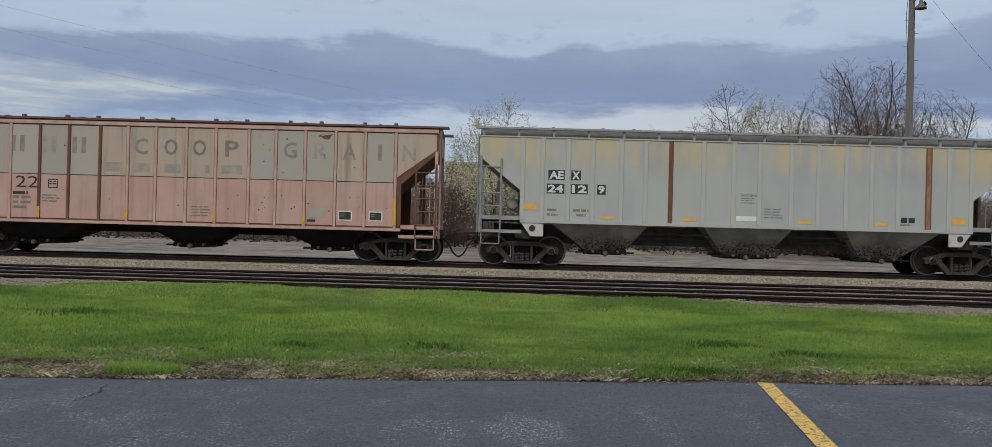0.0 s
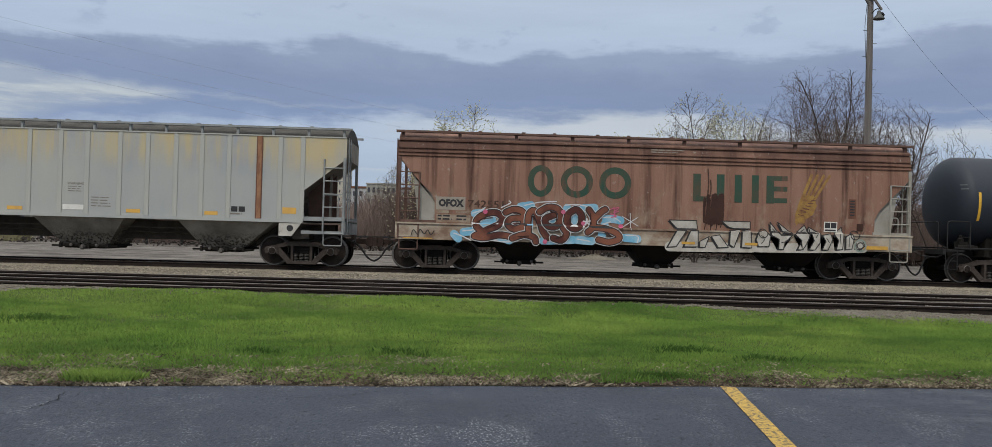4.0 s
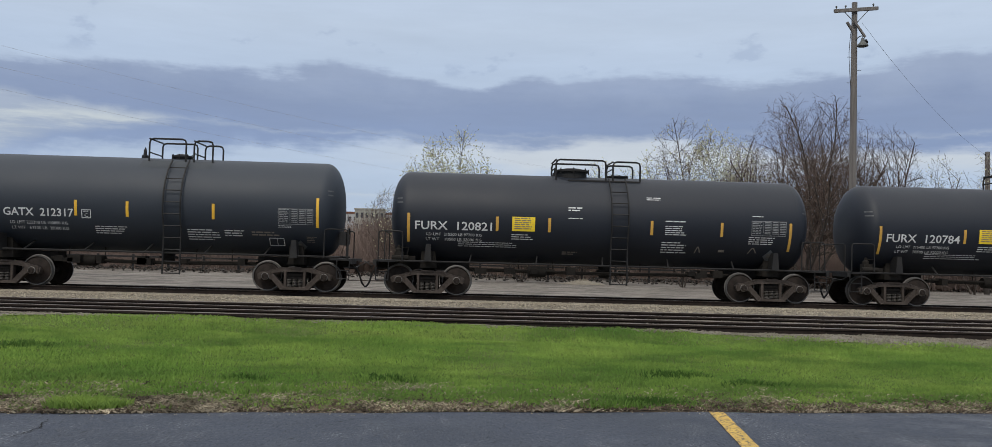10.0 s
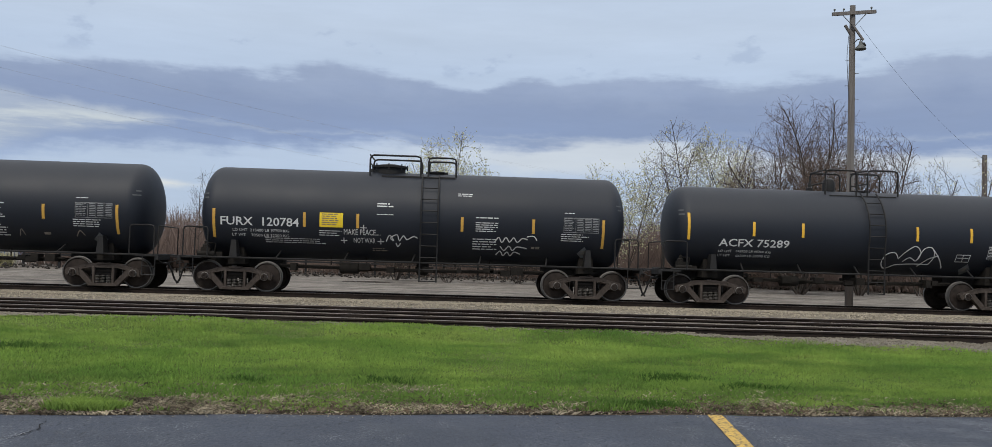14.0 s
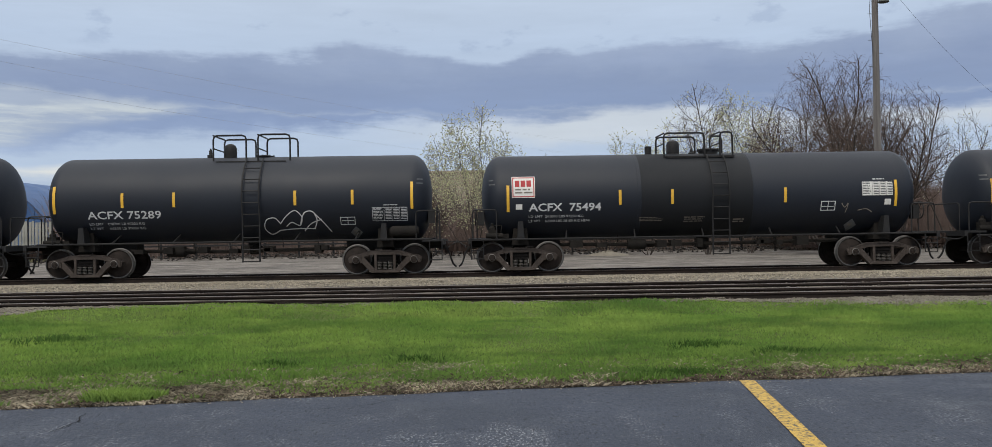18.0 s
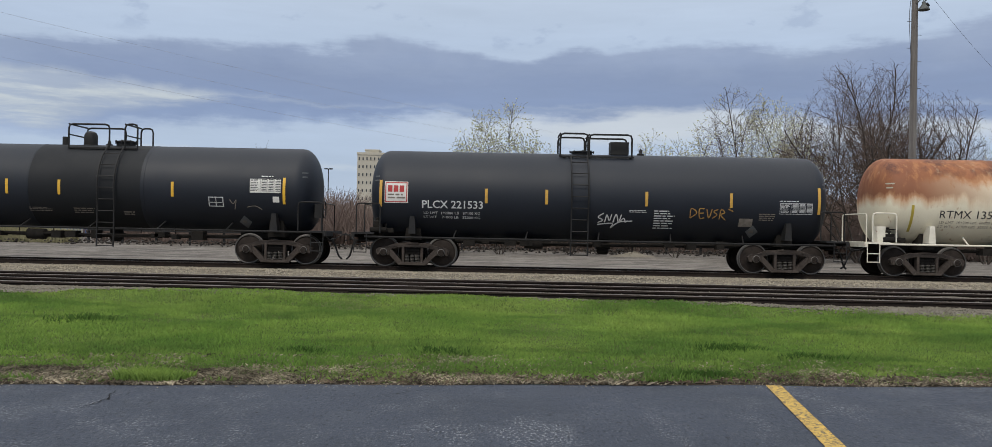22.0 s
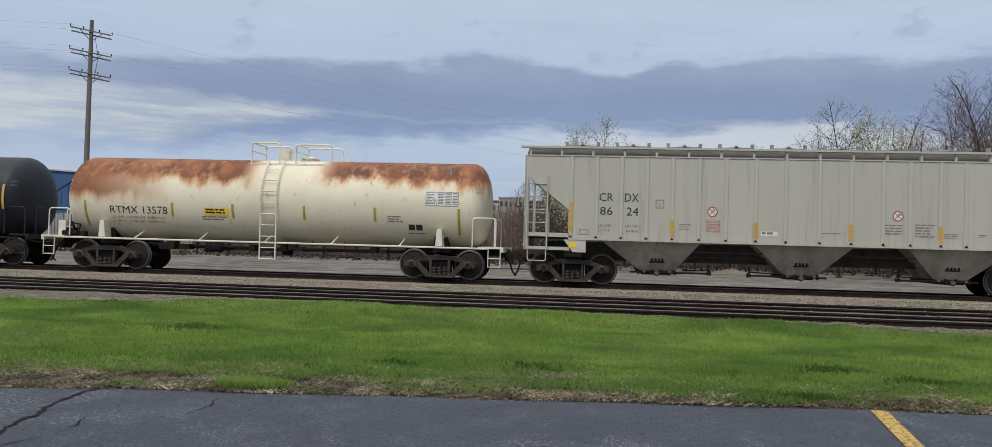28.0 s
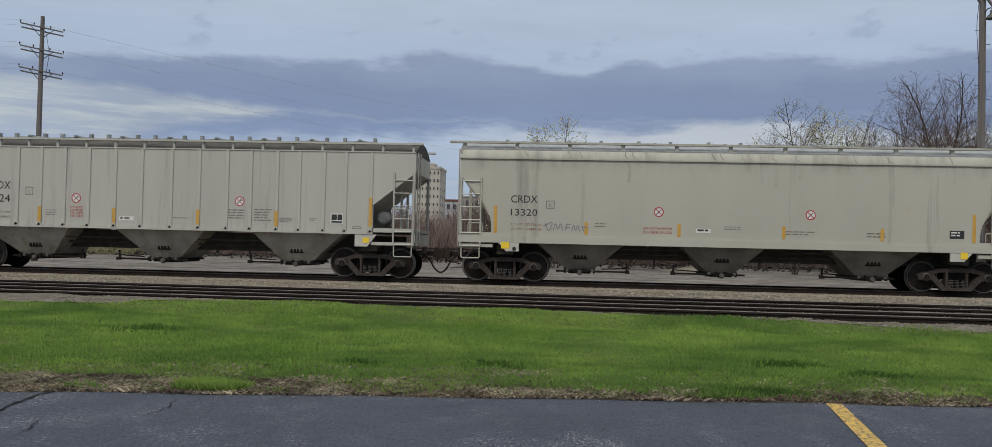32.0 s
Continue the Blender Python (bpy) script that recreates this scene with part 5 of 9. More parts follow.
def ribbed_side(car, half, cutx, cut1, cut2, low, top, paint, ribs, rib_paint=None, special=(), rib_y=.06, rib_w=.085, chord=None, rim=(.10, .05)):
    poly = [(-half, top), (-half, cut1), (-cutx, cut2), (-cutx, low), (cutx, low), (cutx, cut2), (half, cut1), (half, top)]
    for s in (-1, 1):
        bm = fresh()
        prism(bm, poly, s * 1.50, s * 1.46)
        part("side_sheet", finish(bm), paint, car)
        bm = fresh()
        box(bm, -half, half, *sorted((s * 1.46, s * (1.50 + rim[1]))), top - rim[0], top + .003)
        part("top_chord", finish(bm), rib_paint or paint, car)
        bm = fresh()
        box(bm, -cutx, cutx, *sorted((s * 1.44, s * 1.56)), low - .09, low)
        part("side_sill", finish(bm), chord or paint, car)
    shared = {}
    for s in (-1, 1):
        for x in ribs:
            m = dict(special).get(x, rib_paint or paint)
            z1 = top - rim[0] - .01
            z0 = low + .01
            if m.name not in shared:
                bm = fresh()
                prism(bm, [(-rib_w / 2, z0), (rib_w / 2, z0), (rib_w / 2, z1), (-rib_w / 2, z1)], -rib_y, 0)
                bmesh.ops.bevel(bm, geom=[e for e in bm.edges if abs(e.verts[0].co.z - e.verts[1].co.z) > .5], offset=.012, segments=1, affect="EDGES")
                ob = part("rib", finish(bm), m, car)
                shared[m.name] = ob.data
            else:
                ob = place("rib", shared[m.name], car)
            ob.matrix_basis = pose(x, s * 1.50, 0, 0, 0, 0 if s < 0 else 180)


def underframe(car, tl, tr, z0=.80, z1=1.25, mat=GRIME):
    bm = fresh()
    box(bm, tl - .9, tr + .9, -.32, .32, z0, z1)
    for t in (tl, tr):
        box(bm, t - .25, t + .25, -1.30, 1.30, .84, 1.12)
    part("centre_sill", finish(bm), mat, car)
    bm = fresh()
    rod(bm, (tl + 1.3, -.62, .92), (tr - 1.3, -.62, .92), .028, seg=6)
    rod(bm, (tl + 1.3, -1.05, 1.08), (tr - 1.3, -1.05, 1.08), .022, seg=6)
    part("brake_pipe", finish(bm), mat, car)
    add_truck(car, tl), add_truck(car, tr)


def jack_plate(car, x, z0, z1, mat, s):
    bm = fresh()
    prism(bm, [(x - .34, z1), (x + .34, z1), (x + (.34 if s < 0 else .05), z0), (x - (.05 if s < 0 else .34), z0)], -1.54, -1.49)
    p = part("jacking_plate", finish(bm), mat, car)
    return p


# 1: faded pink grain hopper
def pink_car():
    car = car_root("covered_hopper_car", "faded pink and tan grain hopper car with rusty ribs", "hopper car", -9.92)
    half, cutx, cut1, cut2, low, top = 7.97, 6.86, 3.40, 2.41, 1.05, 4.10
    ribs = [-6.80, -6.05, -5.20, -4.30, -3.40, -2.44, -1.58, -.72, .22, 1.13, 2.15, 2.98, 3.88, 4.82, 5.73, 6.67]
    brown = {x: BROWN_RIB for x in (-4.30, -3.40, -2.44)}
    # the sheet is dark brown so panel gaps read as painted shadow lines
    ribbed_side(car, half, cutx, cut1, cut2, low, top, BROWN_RIB, ribs, PINK_RIB, brown.items(), .05, .085, PINK_RIB)
    rnd = random.Random(7)
    edges = ribs
    for i, (a, b) in enumerate(zip(edges, edges[1:])):
        teal = i in (2, 3, 4, 10, 11, 12) or (i not in (5, 6, 7, 8, 9) and rnd.random() < .3)
        for z0, z1, m in ((low + .05, 2.435, PINK), (2.46, top - .14, TEAL_PATCH if teal else TAN)):
            bm = fresh()
            box(bm, a + .056, b - .056, -1.52, -1.50, z0, z1)
            part("side_panel", finish(bm), m, car)
    for a, b in ((6.73, half),):
        bm = fresh()
        prism(bm, [(6.73, top - .14), (6.73, 2.62), (half - .05, cut1 + .08), (half - .05, top - .14)], -1.52, -1.50)
        part("side_panel", finish(bm), TAN, car)
        bm = fresh()
        prism(bm, [(-6.86, top - .14), (-6.86, 2.62), (-half + .05, cut1 + .08), (-half + .05, top - .14)], -1.52, -1.50)
        part("side_panel", finish(bm), TAN, car)
    roof(car, half, top, 4.34, ROOF_BROWN)
    roof_walk(car, half, 4.12, 4.23, 1.0, ROOF_BROWN, -1.2, .3, .4)
    hatches(car, [-6, -3.6, -1.2, 1.2, 3.6, 6], 4.15, ROOF_BROWN, .28)
    hopper_ends(car, half, cutx, cut1, cut2, low, top, PINK_RIB, BROWN_RIB, 3.05, sill=.30, slope_to=.95, lad_mat=BROWN_RIB, reach=(.6, .595), end_mat=PINK_RIB)
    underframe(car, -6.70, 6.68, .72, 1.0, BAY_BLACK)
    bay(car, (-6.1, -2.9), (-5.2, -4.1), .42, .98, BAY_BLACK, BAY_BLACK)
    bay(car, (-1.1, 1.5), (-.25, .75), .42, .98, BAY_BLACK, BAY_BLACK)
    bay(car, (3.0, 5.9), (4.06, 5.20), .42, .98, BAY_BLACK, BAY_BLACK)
    s = Side(car, lambda z: 1.52)
    # the faded company name: each letter a plain worn block
    for x, m in ((-5.0, WORN), (-4.02, GHOST), (-3.10, WORN)):
        s.rect("faded_letter_block", x - .20, x - .06, 3.12, 3.62, m, .004)
        s.rect("faded_letter_block", x + .08, x + .22, 3.12, 3.62, m, .004)
    for txt, x, m in (("C", -1.17, WORN), ("O", -.26, FADED), ("O", .62, FADED), ("P", 1.62, FADED), ("G", 3.42, WORN), ("R", 4.36, GHOST), ("A", 5.24, WORN), ("I", 6.18, WORN), ("N", 7.08, GHOST)):
        w = .12 if txt == "I" else .42
        s.text(txt, x - w / 2, 3.12, w, .50, m, .004, .02, name="faded_letter")
    # rust flecks and small holes
    rnd = random.Random(15)
    for k in range(46):
        cx, cz = rnd.choice((rnd.uniform(-6.5, 6.6), rnd.uniform(2.4, 6.2))), rnd.choice((rnd.uniform(1.2, 2.3), rnd.uniform(2.6, 3.9), rnd.uniform(1.5, 2.0)))
        if min(abs(cx - r_) for r_ in ribs) > .12:
            s.disc("rust_fleck", cx, cz, rnd.uniform(.010, .030), BROWN_RIB, .004, "", 7)
    for k in range(9):
        s.strokes("rust_scratch", [[(4.25 + rnd.uniform(0, .4), 3.72 + rnd.uniform(0, .12)), (4.30 + rnd.uniform(0, .4), 3.76 + rnd.uniform(0, .12))]], .03, BROWN_RIB, .004)
    for a, b in ((-2.25, -1.72), (-1.38, -.86), (-.45, .10), (.82, .95), (1.30, 2.0)):
        s.bars(a, b, 2.56, 2.86, 1, GHOST, 3, .005, .9)
    s.text("22", -5.02, 2.02, .70, .36, BLACK, .005)
    s.bars(-5.1, -4.45, 1.80, 1.90, 1, BLACK, 2, .005, .9)
    s.bars(-5.1, -4.5, 1.30, 1.76, 3, FADED, 4, .005, .5)
    s.frame_rect("plate_mark", -4.02, -3.72, 2.02, 2.30, .03, BLACK, .005)
    s.bars(-3.98, -3.76, 2.10, 2.24, 2, BLACK, 4, .006)
    s.bars(-4.2, -3.6, 1.55, 1.82, 3, FADED, 6, .005, .4)
    s.bars(.42, 1.0, 1.22, 1.58, 4, FADED, 9, .005, .4)
    s.rect("primer_patch", 4.05, 4.52, 1.32, 1.60, TEAL_PATCH, .005, "grey-green primer patch")
    s.bars(3.98, 4.25, 1.18, 1.26, 1, BLACK, 1, .006, .9)
    for x in (4.94, 5.88):
        s.rect("inspection_mark", x, x + .42, 1.25, 1.55, SIGN_WHITE, .004)
        s.rect("inspection_mark", x + .03, x + .39, 1.28, 1.52, BLACK, .007)
        s.bars(x + .06, x + .22, 1.34, 1.46, 2, FADED, 3, .009, .4)
    for x in (-4.3, -1.58, 1.13, 3.88, 6.67):
        s.rect("reflector_strip", x - .05, x + .05, 1.12, 1.45 if x < 6 else 1.95, ORANGE_TAPE, .042)
    return car


# 2: grey hopper with yellow patches
def grey_yellow_car():
    car = car_root("covered_hopper_car", "faded grey hopper car with yellow worn patches", "hopper car", 7.54)
    half, cutx, cut1, cut2, low, top = 8.20, 6.93, 3.32, 2.32, 1.42, 3.98
    ribs = [-6.88, -6.27, -5.48, -4.73, -3.85, -3.10, -2.33, -1.33, -.40, .40, 1.37, 2.20, 3.05, 3.83, 4.65, 5.57, 6.20, 6.88]
    ribbed_side(car, half, cutx, cut1, cut2, low, top, BLUE_GREY_HOPPER, ribs, GREY_RIB, {-2.33: BROWN_RIB, 5.57: ORANGE_RIB}.items(), .022, .14, None, (.03, .024))
    roof(car, half, top, 4.36, ROOF_DARK, y=1.44)
    roof_walk(car, half, 3.98, 4.26, 1.07, ROOF_GREY, -1.42, .15, .16, .07)
    hatches(car, [-6.4, -3.8, -1.3, 1.3, 3.8, 6.4], 4.16, ROOF_GREY, .24)
    hopper_ends(car, half, cutx, cut1, cut2, low, top, ROOF_GREY, BAY_DIRT_SHADE, 3.3, reach=(.595, .745))
    underframe(car, -6.82, 6.84, .70, 1.30, UNDER)
    bay(car, (-5.95, -2.95), (-4.85, -3.62), .52, 1.34, BAY_DIRT_SHADE, GRIME)
    bay(car, (-1.25, 1.50), (-.55, .85), .50, 1.34, BAY_DIRT_SHADE, GRIME)
    bay(car, (3.10, 6.05), (3.75, 5.00), .50, 1.34, BAY_DIRT_SHADE, GRIME)
    for x in (5.495, 5.645):
        bm = fresh()
        box(bm, x - .015, x + .015, -1.526, -1.50, 1.43, 3.94)
        part("rib_edge", finish(bm), BROWN_RIB, car)
    air_drum(car, -7.15, 1.90, BARE_GREY)
    for y in (-.42, .42):
        bm = fresh()
        prism(bm, [(6.90, 1.40), (6.90, 2.30), (7.66, 2.92), (7.66, 1.40)], y - .02, y + .02)
        part("end_web", finish(bm), ROOF_BROWN, car, "dark rusty web plate under the slope")
    for sx in (-1, 1):
        jack_plate(car, sx * 6.55, .92, 1.32, PLATE_PALE, sx)
    s = Side(car, lambda z: 1.50)
    s.disc("plate_hole", -6.55, 1.16, .10, BLACK, .046), s.disc("plate_hole", 6.55, 1.16, .10, BLACK, .046)
    for txt, x, z, w in (("AE", -6.06, 2.70, .44), ("X", -5.36, 2.70, .24), ("24", -6.10, 2.28, .48), ("12", -5.36, 2.28, .46), ("9", -4.55, 2.28, .20)):
        s.rect("number_board", x - .03, x + w + .03, z - .03, z + .27, BLACK, .005)
        s.text(txt, x, z, w, .24, WHITE, .009, .04)
    s.bars(-6.1, -5.7, 1.70, 1.78, 1, FADED, 2, .005, .9), s.bars(-5.3, -4.8, 1.70, 1.78, 1, FADED, 3, .005, .9)
    s.bars(-6.1, -5.75, 1.56, 1.63, 1, FADED, 4, .005, .9), s.bars(-5.2, -4.85, 1.56, 1.63, 1, FADED, 5, .005, .9)
    s.text("WARNING", -.18, 2.30, .50, .075, FADED, .005)
    s.bars(-.15, .28, 2.05, 2.26, 3, FADED, 8, .005, .3)
    s.rect("white_patch", -.30, .32, 1.55, 1.70, SIGN_WHITE, .005)
    s.bars(.55, 1.15, 1.60, 1.95, 4, FADED, 11, .005, .3)
    s.rect("data_mark", 4.75, 4.94, 1.62, 1.78, BLACK, .006), s.rect("data_mark", 4.98, 5.17, 1.62, 1.78, BLACK, .006)
    s.bars(4.72, 5.2, 1.50, 1.58, 1, FADED, 2, .006)
    for x, z, w in ((-6.82, 1.72, .42), (-4.44, 1.50, .42), (-1.95, 1.50, .46), (1.60, 1.50, .42), (3.95, 1.50, .40), (6.30, 1.60, .42)):
        s.rect("orange_patch", x, x + w, z, z + (.19 if abs(x) > 6 else .11), YELLOW_PATCH, .006)
    return car


# 3: rust-brown hopper with sprayed pictures
def rust_car():
    car = car_root("covered_hopper_car", "rust-brown round-sided hopper car covered in spray paint", "hopper car", 25.33)
    half, low, top = 8.0, 1.42, 4.02

    def bulge(z):
        return 1.50 - .10 * max(0, (z - 3.5) / .5) ** 2 - .035 * ((z - 2.5) / 1.0) ** 2
    cuts = [(-8.0, 3.50), (-7.72, 3.12), (-7.35, 2.72), (-6.98, 2.36), (-6.86, 2.10), (-6.85, 1.40)]
    cutr = [(6.86, 1.40), (6.86, 1.92), (7.00, 2.20), (7.40, 2.62), (7.75, 2.98), (8.0, 3.24)]
    for sgn in (-1, 1):
        bm = fresh()
        poly = [(-8.0, top)] + cuts + cutr + [(8.0, top)]
        f = bm.faces.new([bm.verts.new((x, 0, z)) for x, z in poly])
        for z in [1.5 + .2 * k for k in range(13)]:
            bmesh.ops.bisect_plane(bm, geom=bm.verts[:] + bm.edges[:] + bm.faces[:], plane_co=(0, 0, z), plane_no=(0, 0, 1))
        ext = bmesh.ops.extrude_face_region(bm, geom=bm.faces[:])
        inner = {v for v in ext["geom"] if isinstance(v, bmesh.types.BMVert)}
        for v in bm.verts:
            v.co.y = sgn * (bulge(v.co.z) - (.04 if v in inner else 0))
        part("side_sheet", finish(bm), RUST_HOPPER, car)
        for z, t in ((3.50, .035), (3.61, .03), (3.73, .03)):
            bm = fresh()
            b_ = bulge(z)
            box(bm, -half, half, *sorted((sgn * (b_ - .02), sgn * (b_ + .045))), z, z + t)
            part("ledge", finish(bm), RUST_HOPPER, car)
        bm = fresh()
        box(bm, -half - .05, half + .05, *sorted((sgn * 1.44, sgn * 1.53)), .93, 1.42)
        box(bm, -half - .05, half + .05, *sorted((sgn * 1.44, sgn * 1.57)), 1.40, 1.45)
        part("side_sill", finish(bm), SILL_PALE, car, "pale worn side sill")
        # curved grey end wings behind the cut
        for pts, m in ((cuts, BARE_GREY), (cutr, BARE_GREY)):
            bm = fresh()
            sx = 1 if pts is cutr else -1
            q = [(p[0] - sx * .03, p[1]) for p in pts]
            a = [bm.verts.new((x, sgn * 1.44, z)) for x, z in q]
            b = [bm.verts.new((x - sx * .0, sgn * .75, z + .05)) for x, z in q]
            for i in range(len(q) - 1):
                bm.faces.new((a[i], a[i + 1], b[i + 1], b[i]))
            bmesh.ops.solidify(bm, geom=bm.faces[:], thickness=.02)
            part("end_wing", finish(bm), m, car, "weathered grey end plate")
            bm = fresh()
            face = pts + ([(7.60, 2.72), (7.40, 1.40)] if sx > 0 else [(-7.36, 1.42), (-7.54, 3.0)])
            prism(bm, face, sgn * 1.405, sgn * 1.385)
            part("end_wing", finish(bm), m, car, "curved grey end plate")
    roof(car, half, top, 4.38, RUST_HOPPER, y=1.40)
    roof_walk(car, half, 4.02, 4.29, 1.70, ROOF_BROWN, -1.28, .1, .20, .10)
    hatches(car, [-6, -3.6, -1.2, 1.2, 3.6, 6], 4.18, ROOF_BROWN, .26)
    hopper_ends(car, half, 6.86, 3.42, 2.10, 1.42, top, ROOF_BROWN, RUST_HOPPER, 3.0, ends=(-1,), sill=.46, slope_y=1.34, reach=(.745, .745))
    hopper_ends(car, half, 6.86, 3.42, 2.10, 1.42, top, BARE_GREY, RUST_HOPPER, 3.0, ends=(1,), sill=.46, slope_y=1.34, reach=(.74, .74))
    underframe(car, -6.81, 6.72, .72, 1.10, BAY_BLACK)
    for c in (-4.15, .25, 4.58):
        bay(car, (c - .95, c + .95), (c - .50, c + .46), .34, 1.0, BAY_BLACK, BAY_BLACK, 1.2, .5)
    s = Side(car, bulge, True)
    # company name in faded green: rings and plain bars of the letters' size
    for x in (-2.50, -1.31):
        s.ring("green_letter_ring", x, 2.83, .50, .20, GREEN, .006, .49, "faded green letter shape")
    s.ring("green_letter_ring", -3.62, 2.83, .40, .19, GREEN, .006, .49, "faded green letter shape")
    for x, w in ((1.12, .24), (1.86, .24), (2.42, .24), (2.96, .22), (3.42, .24)):
        s.rect("green_letter_bar", x, x + w, 2.34, 3.20, GREEN, .006, "faded green letter bar")
    s.rect("green_letter_bar", 1.36, 1.62, 2.34, 2.50, GREEN, .006)
    for z in (2.36, 2.72, 3.05):
        s.rect("green_letter_bar", 3.66, 4.08, z, z + .15, GREEN, .006)
    # wheat ear
    for k in range(4):
        s.strokes("wheat_ear", [[(4.40 + k * .07, 1.78), (4.50 + k * .12, 2.35), (4.68 + k * .16, 2.85), (4.84 + k * .19, 3.25)]], .095 - .006 * k, WHEAT, .006, "worn yellow wheat stalk")
    s.patch("wheat_ear", [(4.38, 1.66), (4.34, 2.02), (4.46, 2.42), (4.62, 2.62), (4.92, 2.60), (5.02, 2.30), (4.90, 2.02), (4.66, 1.86), (4.50, 1.82)], WHEAT, .0075, "worn yellow wheat stalk")
    for k in range(6):
        s.strokes("wheat_grain", [[(4.44 + k * .08, 2.02 + k * .09), (4.62 + k * .07, 1.98 + k * .10)], [(4.50 + k * .08, 2.16 + k * .07), (4.72 + k * .05, 2.10 + k * .09)]], .022, BROWN_RIB, .010)
    s.rect("number_board", -6.82, -5.92, 1.86, 2.26, GHOST, .004)
    s.text("OFOX", -6.74, 1.95, .78, .24, BLACK, .008, .06)
    s.text("742551", -5.84, 1.95, 1.10, .23, DARK_NUMBER, .008, .015)
    for x, w in ((-6.78, .36), (-6.20, .46)):
        s.rect("paint_patch", x, x + w, 1.76, 1.84, SILL_PALE, .005)
    s.rect("paint_patch", -6.80, -5.75, 1.48, 1.72, SILL_PALE, .004)
    s.bars(-6.76, -6.32, 1.50, 1.70, 2, BLACK, 4, .008, .5), s.bars(-6.18, -5.78, 1.50, 1.70, 2, BLACK, 6, .008, .5)
    rnd = random.Random(4)
    for k in range(8):
        x = 1.50 + k * .075
        s.strokes("dark_patch", [[(x, 1.75 - .14 * rnd.random()), (x + rnd.uniform(-.02, .02), 2.1), (x + rnd.uniform(-.03, .03), 2.40 + .16 * rnd.random())]], rnd.uniform(.08, .15), DARK_PAINT, .013 + k * .0006, "dark brown paint-out")
    for x, z0, z1 in ((1.52, 1.48, 1.7), (1.70, 1.40, 1.7), (1.88, 1.46, 1.7), (2.02, 1.55, 1.75)):
        s.strokes("paint_run", [[(x, z1), (x + .01, (z0 + z1) / 2), (x - .01, z0)]], .03, DARK_PAINT, .013)
    for x, z0, z1 in ((1.58, 2.4, 3.35), (1.66, 2.5, 3.0)):
        s.strokes("paint_run", [[(x, z1), (x + .02, (z0 + z1) / 2), (x - .01, z0)]], .045, DARK_NUMBER, .012)
    s.rect("dark_patch", 6.30, 6.50, 1.55, 1.78, DARK_PAINT, .010)
    s.rect("louvre_plate", 6.02, 6.26, 1.93, 2.54, BROWN_RIB, .010)
    s.bars(6.05, 6.23, 1.98, 2.50, 6, BLACK, 3, .014, .5, columns=1)
    s.rect("notice", 5.26, 5.68, 1.50, 1.82, SIGN_WHITE, .020), s.rect("notice", 5.29, 5.46, 1.62, 1.79, BLACK, .022), s.rect("notice", 5.48, 5.65, 1.62, 1.79, BLACK, .022), s.rect("notice", 5.30, 5.64, 1.53, 1.58, BLACK, .022)
    s.bars(-.2, .9, 3.78, 3.92, 2, FADED, 21, .05, .5)
    # first picture: sky blue behind white-edged brown letter shapes without meaning
    flat = Side(car, lambda z: 1.575 if z < 1.46 else bulge(z) + .004, True)
    flat.each("spray_background", [[(-5.62, 1.77), (-5.36, 1.79)],
                                            [(-5.95, 1.19), (-5.69, 1.22)],
                                            [(-5.33, 1.44), (-5.07, 1.58)],
                                            [(-4.22, 2.02), (-3.89, 2.07)],
                                            [(-3.27, 1.79), (-3.20, 1.57)],
                                            [(-2.78, 2.02), (-2.78, 1.91)],
                                            [(-2.55, 1.78), (-2.55, 1.52)],
                                            [(-2.29, 2.02), (-1.93, 2.05)],
                                            [(-1.57, 1.72), (-1.28, 1.71), (-1.11, 1.67)],
                                            [(-2.45, 1.04), (-2.00, 1.02)],
                                            [(-1.70, 1.19), (-1.60, 1.55)],
                                            [(-5.07, 1.15), (-4.54, 0.97)],
                                            [(-3.96, 1.81), (-3.94, 1.42)],
                                            [(-0.98, 1.15), (-0.59, 1.12)],
                                            [(-6.24, 1.12), (-6.11, 0.99)],
                                            [(-3.50, 0.99), (-2.58, 1.04)]], .25, CYAN, .004, "sky-blue sprayed background")
    flat.each("spray_line", [[(-5.69, 1.78), (-5.46, 1.86), (-5.31, 1.96)],
                                      [(-5.98, 1.22), (-5.69, 1.26), (-5.33, 1.32)],
                                      [(-6.24, 1.15), (-5.98, 1.06), (-5.72, 0.94)],
                                      [(-4.81, 1.97), (-4.54, 2.12), (-4.56, 2.18)],
                                      [(-4.09, 2.06), (-3.63, 2.17), (-3.11, 2.21)],
                                      [(-2.85, 2.10), (-2.45, 2.13), (-2.06, 2.06)],
                                      [(-1.67, 1.75), (-1.34, 1.77), (-1.11, 1.63)],
                                      [(-1.67, 1.55), (-1.41, 1.63)],
                                      [(-0.95, 1.22), (-0.59, 1.21), (-0.59, 1.00)],
                                      [(-5.07, 0.96), (-4.67, 0.92), (-4.28, 0.96)],
                                      [(-2.45, 1.07), (-2.06, 1.01)]], .035, SPRAY_WHITE, .007, "white spray line")
